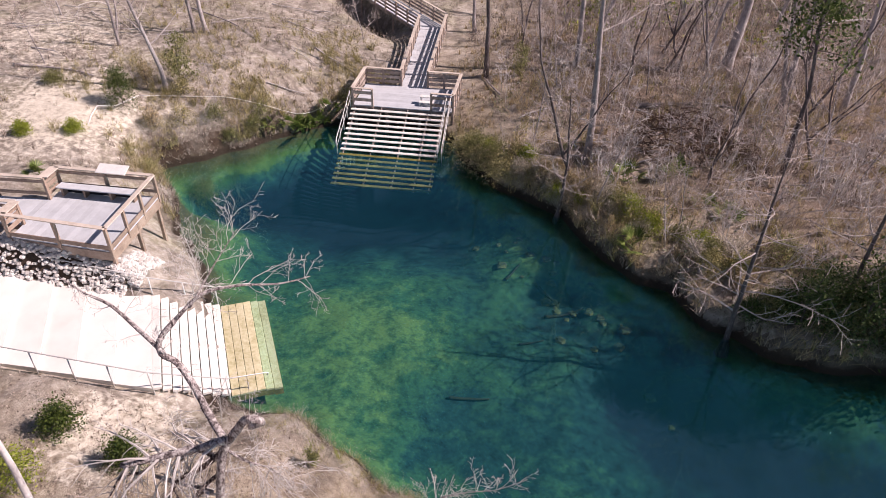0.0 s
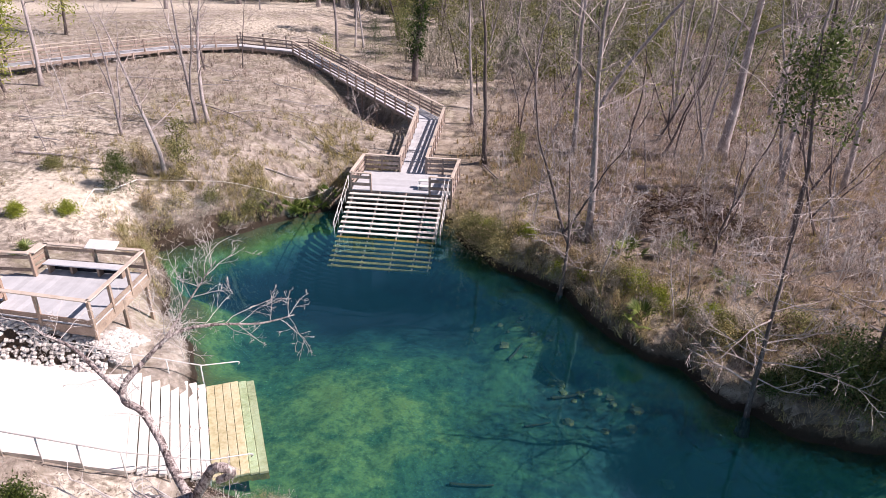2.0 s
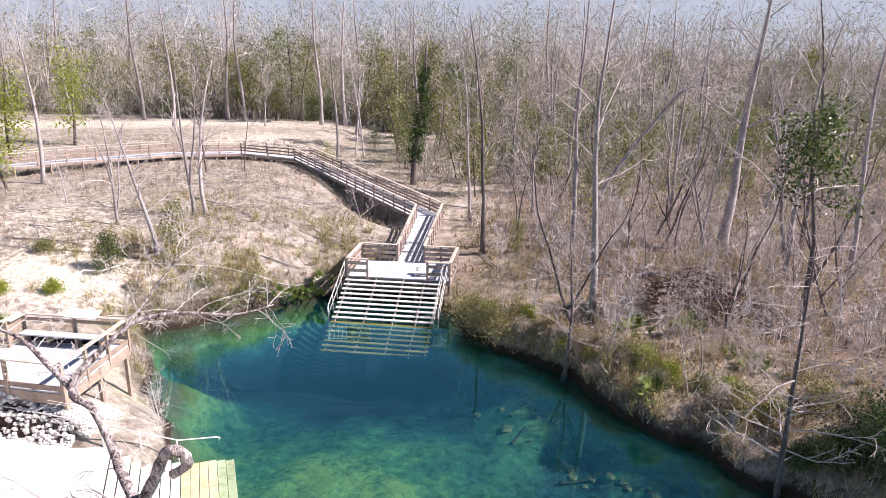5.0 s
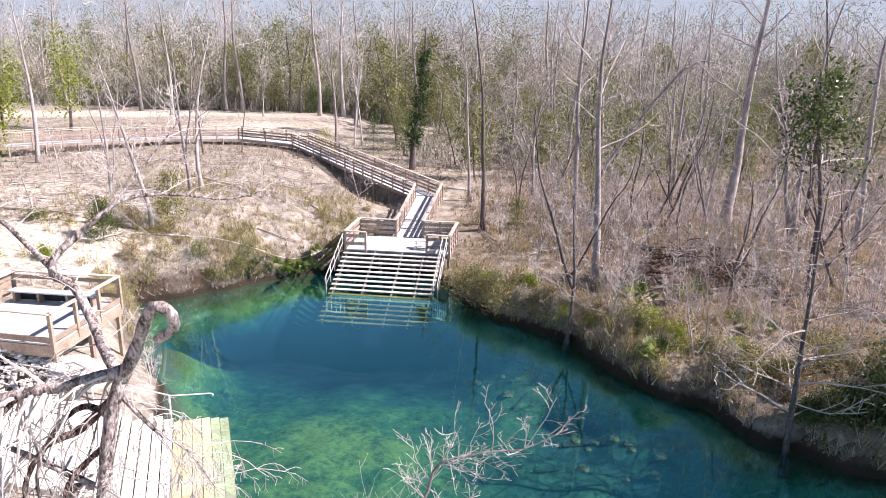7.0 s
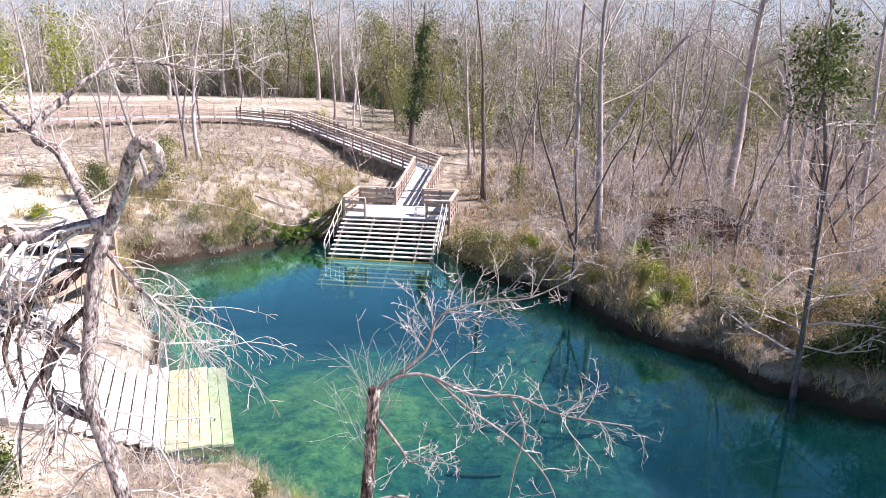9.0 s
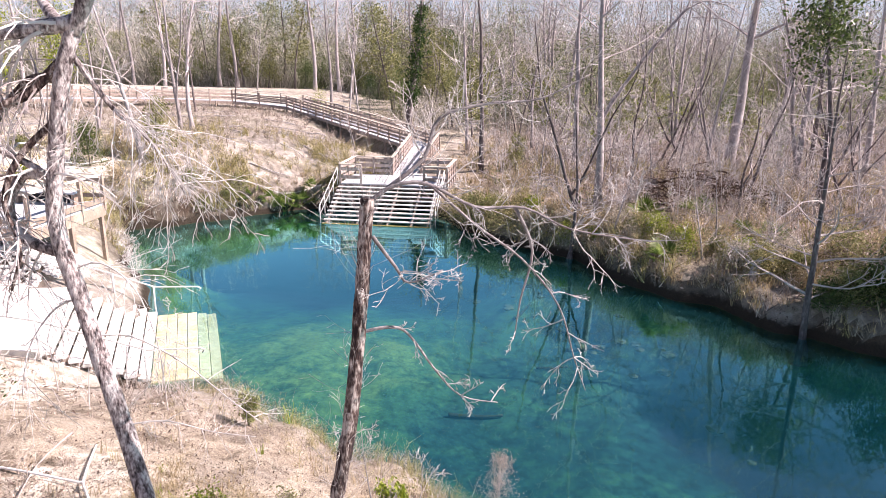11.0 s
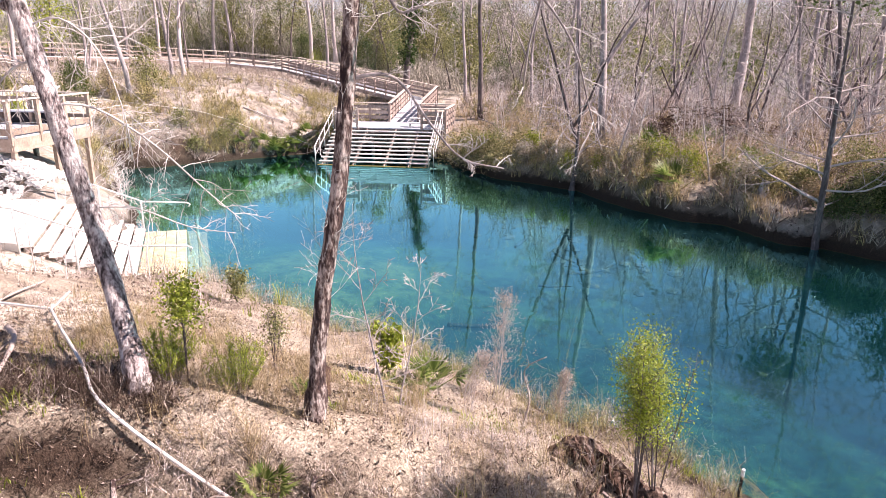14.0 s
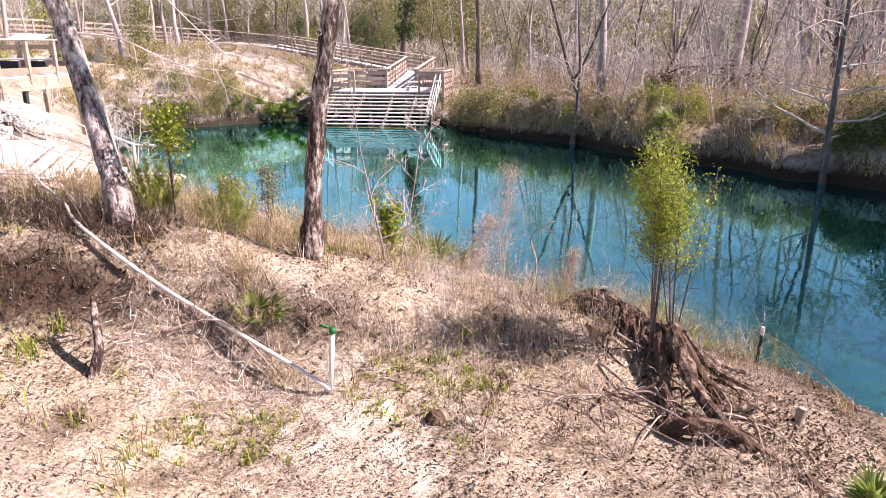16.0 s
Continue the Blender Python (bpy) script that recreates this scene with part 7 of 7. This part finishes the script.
# shrubs of every size along the far bank, and grey plumes behind them
shrub_rng = random.Random(404)
for i in range(52):
    u = shrub_rng.random()
    x = 6.6 + 13.5 * u
    y = -2.6 - 11.6 * u + shrub_rng.uniform(0.1, 2.2)
    if float(shore_distance(np.array([x]), np.array([y]))[0]) < 0.15 or off_structures(np.array([x]), np.array([y]))[0] < 0.5:
        continue
    hh = shrub_rng.uniform(0.35, 1.0)
    mat, lab = shrub_rng.choice(((OLIVE, "olive green shrub overhanging the bank"), (DRY_GRASS, "pale dry shrub on the bank"), (LIME, "yellow-green shrub on the sunny bank"), (STRAW, "straw-coloured dry shrub on the bank"), (BRUSH_OLIVE, "olive-brown shrub on the bank"), (DRY_GRASS, "grey dry shrub on the bank")))
    cone_bush(x, y, hh, hh * shrub_rng.uniform(0.6, 1.1), 1410 + i, mat, lab)
for i, (x, y, hh) in enumerate(((14.6, -6.0, 1.7), (15.3, -5.4, 1.9), (15.9, -4.6, 1.6), (16.9, -6.4, 1.8), (17.6, -7.0, 1.5), (14.0, -7.2, 1.3), (18.6, -8.8, 1.5), (19.6, -10.2, 1.4), (10.8, -4.2, 1.3), (12.6, -5.4, 1.5))):
    plume(x, y, hh, 450 + i, 0.42, label="tall dry feathery shrub, greyish pink")
for i, (x, y, hh, r) in enumerate(((-5.2, -2.9, 0.5, 0.6), (-8.3, -4.9, 1.1, 0.8), (-9.6, -5.8, 0.9, 0.6), (-6.2, -4.0, 0.5, 0.5), (-8.9, -3.2, 0.8, 0.6), (-10.9, -3.4, 1.4, 0.5), (-0.6, 1.6, 0.8, 0.7))):
    cone_bush(x, y, hh, r, 470 + i, (OLIVE, BRUSH_OLIVE, STRAW)[i % 3], "olive-brown shrub on the far bank", 4)

for i in range(15):
    x = 19.9 + 0.62 * i
    y = -15.6 - 0.13 * (x - 19.9) + shrub_rng.uniform(-0.2, 1.2)
    if float(shore_distance(np.array([x]), np.array([y]))[0]) < 0.1:
        y += 0.7
    hh = shrub_rng.uniform(0.6, 1.3)
    cone_bush(x, y, hh, hh * 0.8, 480 + i, (EVERGREEN, OLIVE, CEDAR, BRUSH)[i % 4], "dark shrub in the shade of the bank", 11)


def brush_pile(x, y, r, h, seed, count=70):
    """A heap of cut branches."""
    rng = random.Random(seed)
    z = gz(x, y)
    t = thing("brush_pile", (x, y, z), "dark heap of dead branches and twigs in the woods", "brush pile", "brush piles")
    for k in range(count):
        g = Geo()
        a, b = rng.uniform(0, 6.28), rng.uniform(0, 6.28)
        q = rng.random() ** 0.5 * r
        p = Vector((x + math.cos(a) * q, y + math.sin(a) * q, z))
        top = h * (1 - (q / r) ** 2) * rng.uniform(0.3, 1.0)
        L = rng.uniform(0.6, 1.5)
        d = Vector((math.cos(b), math.sin(b), rng.uniform(-0.3, 0.5)))
        line = limb(g, [p + Vector((0, 0, top)) - d * L * 0.5, p + Vector((0, 0, top + 0.1)), p + Vector((0, 0, top)) + d * L * 0.5], rng.uniform(0.015, 0.04), 0.008, 5)
        sprout(g, line, 5, 0.5, 0.01, rng, 0.2, 1.0, depth=0)
        part("branch", g, ROT if rng.random() < 0.92 else TWIG, t)


brush_pile(18.9, -1.9, 2.9, 1.9, 501, 250)
brush_pile(21.5, -3.0, 1.5, 0.9, 502, 60)
brush_pile(21.6, -11.8, 1.0, 0.6, 503, 35)


def pond_stones():
    rng = random.Random(12)
    for i in range(34):
        u = rng.random()
        x, y = (8.5 + 9.5 * u + rng.gauss(0, 0.5), -6.6 - 9.5 * u - abs(rng.gauss(0, 1.3)))
        z = gz(x, y)
        if z > -0.05:
            continue
        g = Geo()
        s = rng.uniform(0.1, 0.3)
        stone_shape(g, (x, y, z + s * 0.15), s, rng, 0.4)
        single("pond_stone", g, SUNKEN, (x, y, z), "algae-covered stone lying on the pond bed", "stone", "pond stones")
    for x, y, a, L, r in ((9.3, -18.9, 0.1, 1.6, 0.07), (11.6, -15.4, 0.5, 1.2, 0.05), (12.2, -12.0, -0.7, 1.5, 0.09), (13.0, -13.2, 0.3, 1.8, 0.08), (10.5, -11.0, 1.0, 1.1, 0.07)):
        g = Geo()
        pts = [(x + math.cos(a) * L * k, y + math.sin(a) * L * k) for k in (-0.5, -0.15, 0.2, 0.5)]
        limb(g, [(px, py, min(gz(px, py), -0.2) + 0.08) for px, py in pts], r, r * 0.5, 7, rng, 0.15)
        single("sunken_log", g, SUNKEN_LOG, (x, y, gz(x, y)), "dark sunken log on the pond bed", "log", "sunken logs", smooth=True)


pond_stones()

# ---- ground cover of the near bank ----


def litter(count, xr, yr, seed, size, keep, material=None, label="fallen dead leaves, brown and pale"):
    x, y, z = scatter(count, xr, yr, seed, keep, 0.15)
    rng = np.random.RandomState(seed + 1)
    n = len(x)
    a = rng.uniform(0, 6.283, n)
    tl = rng.normal(0, 0.45, n)
    s = size * rng.uniform(0.5, 1.4, n)
    d = np.stack([np.cos(a), np.sin(a), tl], 1) * s[:, None]
    w = np.stack([-np.sin(a), np.cos(a), rng.normal(0, 0.4, n)], 1) * (s * 0.45)[:, None]
    c = np.stack([x, y, z + 0.012 + np.abs(tl) * s], 1)
    v = np.stack([c - d, c + w + [0, 0, 0.006], c + d, c - w + [0, 0, 0.006]], 1).reshape(-1, 3)
    k = np.arange(n)[:, None] * 4
    f = np.concatenate([k + [0, 1, 2], k + [0, 2, 3]], 1).reshape(-1, 3)
    ob = new("leaf_litter", mesh_arrays("leaf_litter", v, f, material or LITTER))
    tagged(ob, label, "leaves", kind="stuff")


def hanging_roots():
    """Fine dead roots and straw that hang from the eroded lip."""
    rng = np.random.RandomState(88)
    for name, lo, hi, n, drop, mat, lab in (("hanging_roots", 7.0, 11.0, 84, -0.26, BRUSH, "dead roots and straw hanging from the eroded lip"),
                                            ("hanging_roots", 4.6, 6.9, 50, -0.24, ROTTEN, "dark matted roots hanging from the eroded lip"),
                                            ("hanging_roots", 7.6, 9.0, 24, -0.24, ROTTEN, "dark matted roots hanging from the eroded lip")):
        x = rng.uniform(lo, hi, n)
        y = -31.04 + 0.25 * (x - 8.0) + 0.12 * wave_noise(x, np.full(n, -31.0), 3.0, 11) + rng.normal(0, 0.1, n)
        z = ground_z(x, y + 0.16) + 0.07
        brush(name, x, y, z, drop, 7, 6, 0.0028, mat, 89 + n, lab, spread=1.1)


hanging_roots()
Q = scatter(420, (4.2, 7.1), (-31.5, -30.0), 131, lambda x, y: np.exp(-((y + 30.85 - 0.1 * (x - 6)) / 0.3) ** 2))
brush("root_mat", *Q, 0.3, 12, 7, 0.0042, ROTTEN, 132, "dark purple-brown mat of roots and dead stems", "roots", spread=1.2)
Q = scatter(110, (4.4, 7.3), (-31.5, -30.0), 133, lambda x, y: np.exp(-((y + 30.8 - 0.1 * (x - 6)) / 0.35) ** 2))
brush("root_mat", *Q, 0.42, 6, 6, 0.003, BRUSH, 134, "grey-brown dead stems over the dark root mat", "roots", spread=1.2)
near_open = lambda x, y: off_structures(x, y) * (0.12 + 0.88 * patchy(x, y, 1.6, 41, 0.0, 0.25))
litter(70000, (3.0, 15.0), (-34.0, -24.5), 51, 0.014, near_open)
litter(26000, (3.4, 14.0), (-34.0, -26.5), 57, 0.019, lambda x, y: off_structures(x, y) * (0.1 + 0.9 * patchy(x, y, 1.9, 59, 0.0, 0.25)), ROTTEN, "dark rotten leaves and bark flakes on the bank")
litter(3000, (4.2, 7.2), (-31.6, -30.0), 59, 0.028, lambda x, y: np.exp(-((y + 30.85 - 0.1 * (x - 6)) / 0.32) ** 2), ROTTEN, "dark rotten leaves matted between the roots")
litter(9000, (11.6, 14.0), (-32.2, -29.6), 60, 0.02, lambda x, y: bump(x, y, 12.7, -30.9, 0.9), ROTTEN, "crumbled bark and dark leaves beside the stump")
litter(9000, (-8.0, 5.0), (-33.0, -22.0), 53, 0.035, near_open)
litter(26000, (5.5, 30.0), (-16.0, 14.0), 55, 0.06, lambda x, y: off_structures(x, y) * patchy(x, y, 0.5, 42, -0.3))
Q = scatter(420, (3, 14.5), (-33.5, -24.6), 61, lambda x, y: patchy(x, y, 1.1, 43, 0.25))
blades("dry_grass", *Q, 16, 0.26, 0.9, 0.0035, STRAW, 62, "dry straw tufts on the near bank", "grass", base=0.05)
lip_keep = lambda x, y: np.exp(-((y + 30.9 - 0.25 * (x - 8)) / 0.45) ** 2)
Q = scatter(620, (7.1, 13.2), (-32.6, -28.6), 63, lambda x, y: lip_keep(x, y) * patchy(x, y, 2.0, 47, 0.1, 0.2))
brush("near_brush", *Q, 0.36, 9, 5, 0.0036, BRUSH, 64, "dry roots and twigs along the eroded bank", spread=1.2)
Q = scatter(260, (8.8, 11.6), (-31.6, -28.0), 65, lambda x, y: bump(x, y, 10.1, -29.9, 0.75))
brush("near_brush", *Q, 0.5, 9, 7, 0.0022, PALE_BRUSH, 66, "tangle of fine pinkish dry stems", spread=0.5)
Q = scatter(6500, (3.0, 13.4), (-29.5, -22.4), 67, lambda x, y: np.exp(-np.maximum(shore_distance(x, y), 0) / 0.6) * patchy(x, y, 1.5, 53, -0.1, 0.3), 0.04)
brush("near_brush", *Q, 0.45, 8, 6, 0.003, BRUSH_OLIVE, 68, "olive and straw stems on the water side of the bank", spread=0.5)
Q = scatter(330, (3.0, 10.5), (-29.0, -22.6), 141, lambda x, y: np.exp(-((shore_distance(x, y) - 0.45) / 0.4) ** 2) * patchy(x, y, 1.2, 57, 0.1, 0.25), 0.1)
edge_scrub = new("green_scrub", leaf_mesh("green_scrub", np.stack(Q, 1) + [0, 0, 0.16], 0.028, 34, 0.16, OLIVE, 142))
tagged(edge_scrub, "low olive green scrub along the edge of the near bank", "scrub", kind="stuff")
Q = scatter(160, (2.0, 8.0), (-30.5, -25.0), 69, lambda x, y: patchy(x, y, 1.0, 44, 0.1))
brush("near_brush", *Q, 0.4, 9, 6, 0.003, BRUSH, 70, "low dry stems on the near bank", spread=0.7)
Q = scatter(300, (-4, 5), (-30, -22.5), 71, lambda x, y: off_structures(x, y) * patchy(x, y, 0.9, 45, 0.1))
brush("near_brush", *Q, 0.5, 9, 6, 0.005, BRUSH, 72, "dry brown brush beside the white stairs", spread=0.8)
Q = scatter(260, (5.0, 13.5), (-33.4, -28), 73, lambda x, y: patchy(x, y, 1.5, 46, 0.3, 0.2))
blades("green_tufts", *Q, 26, 0.10, 1.6, 0.006, LIME, 74, "low bright green weeds on the sand", "weeds", base=0.07)
Q = scatter(700, (3.0, 15.0), (-34.0, -25.5), 75, near_open)
brush("ground_twigs", *Q, 0.16, 2, 1, 0.0035, TWIG_PALE, 76, "small sticks lying on the litter", spread=6.0)
Q = scatter(520, (4.0, 9.4), (-31.4, -28.0), 77, lambda x, y: off_structures(x, y) * (1 - sig((7.1 - x) / 0.2) * sig((-30.1 - y) / 0.15)) * patchy(x, y, 1.7, 48, 0.0, 0.25))
brush("near_brush", *Q, 0.40, 12, 6, 0.0034, STRAW, 78, "straw-brown clumps along the top of the bank", spread=0.9)
Q = scatter(170, (9.0, 13.4), (-32.4, -29.4), 79, lambda x, y: patchy(x, y, 1.6, 49, -0.1, 0.3))
brush("near_brush", *Q, 0.3, 9, 6, 0.0034, BRUSH, 80, "low brown stems and broken twigs on the bank", spread=1.2)
Q = scatter(36, (4.6, 6.6), (-33.2, -31.2), 81, lambda x, y: patchy(x, y, 1.4, 50, 0.0, 0.3))
blades("green_tufts", *Q, 34, 0.13, 1.5, 0.006, LIME, 82, "yellow-green grass tufts on the sand", "grass", base=0.09)
Q = scatter(130, (9.6, 12.0), (-31.4, -28.8), 83, lambda x, y: bump(x, y, 10.7, -30.1, 0.9))
brush("dry_stalks", *Q, 0.95, 3, 4, 0.004, STRAW, 84, "tall thin pale dry stalks on the bank", spread=0.35)
Q = scatter(30, (9.6, 11.6), (-31.9, -29.6), 85, lambda x, y: bump(x, y, 10.9, -30.8, 1.0))
brush("near_brush", *Q, 0.34, 10, 6, 0.004, ROTTEN, 86, "dark brown matted stems on the bank", spread=1.1)
Q = scatter(900, (7.4, 10.8), (-32.6, -30.4), 87, lambda x, y: bump(x, y, 9.5, -31.3, 0.35) + bump(x, y, 10.1, -30.9, 0.35) + bump(x, y, 8.5, -32.0, 0.3) + bump(x, y, 7.9, -32.2, 0.3))
blades("green_tufts", *Q, 9, 0.06, 2.2, 0.006, LIME, 88, "low yellow-green rosettes of weeds on the sand", "weeds", base=0.03)
Q = scatter(500, (5.0, 12.5), (-33.2, -30.6), 91, lambda x, y: patchy(x, y, 1.8, 52, 0.1, 0.25))
brush("ground_twigs", *Q, 0.2, 3, 2, 0.003, ROTTEN, 92, "small dark twigs and bark bits on the sand", spread=6.0)
Q = scatter(4200, (1.2, 13.4), (-29.5, -21.8), 93, lambda x, y: np.exp(-np.maximum(shore_distance(x, y), 0) / 0.5) * patchy(x, y, 1.3, 54, 0.0, 0.3), 0.03)
brush("near_brush", *Q, 0.55, 7, 6, 0.004, BRUSH, 94, "bare dry twigs hanging over the water's edge", spread=1.3)
Q = scatter(260, (4.6, 12.6), (-28.2, -23.4), 95, lambda x, y: np.exp(-np.maximum(shore_distance(x, y) - 0.1, 0) / 0.3) * patchy(x, y, 1.6, 55, 0.2, 0.2), 0.03)
blades("green_reeds", *Q, 9, 0.42, 0.5, 0.008, LIME, 96, "upright green reed blades at the water's edge", "reeds", base=0.05)
Q = scatter(260, (6.9, 8.9), (-32.0, -31.0), 97, lambda x, y: bump(x, y, 7.9, -31.55, 0.6))
brush("twig_heap", *Q, 0.34, 5, 4, 0.0042, PALE_BRUSH, 98, "loose grey dead twigs heaped below the pipe", "twigs", spread=2.4)
Q = scatter(900, (4.2, 12.6), (-33.4, -28.6), 105, near_open)
brush("ground_twigs", *Q, 0.2, 2, 2, 0.0032, PALE_BRUSH, 106, "small pale sticks and stems lying on the litter", "twigs", spread=5.0)
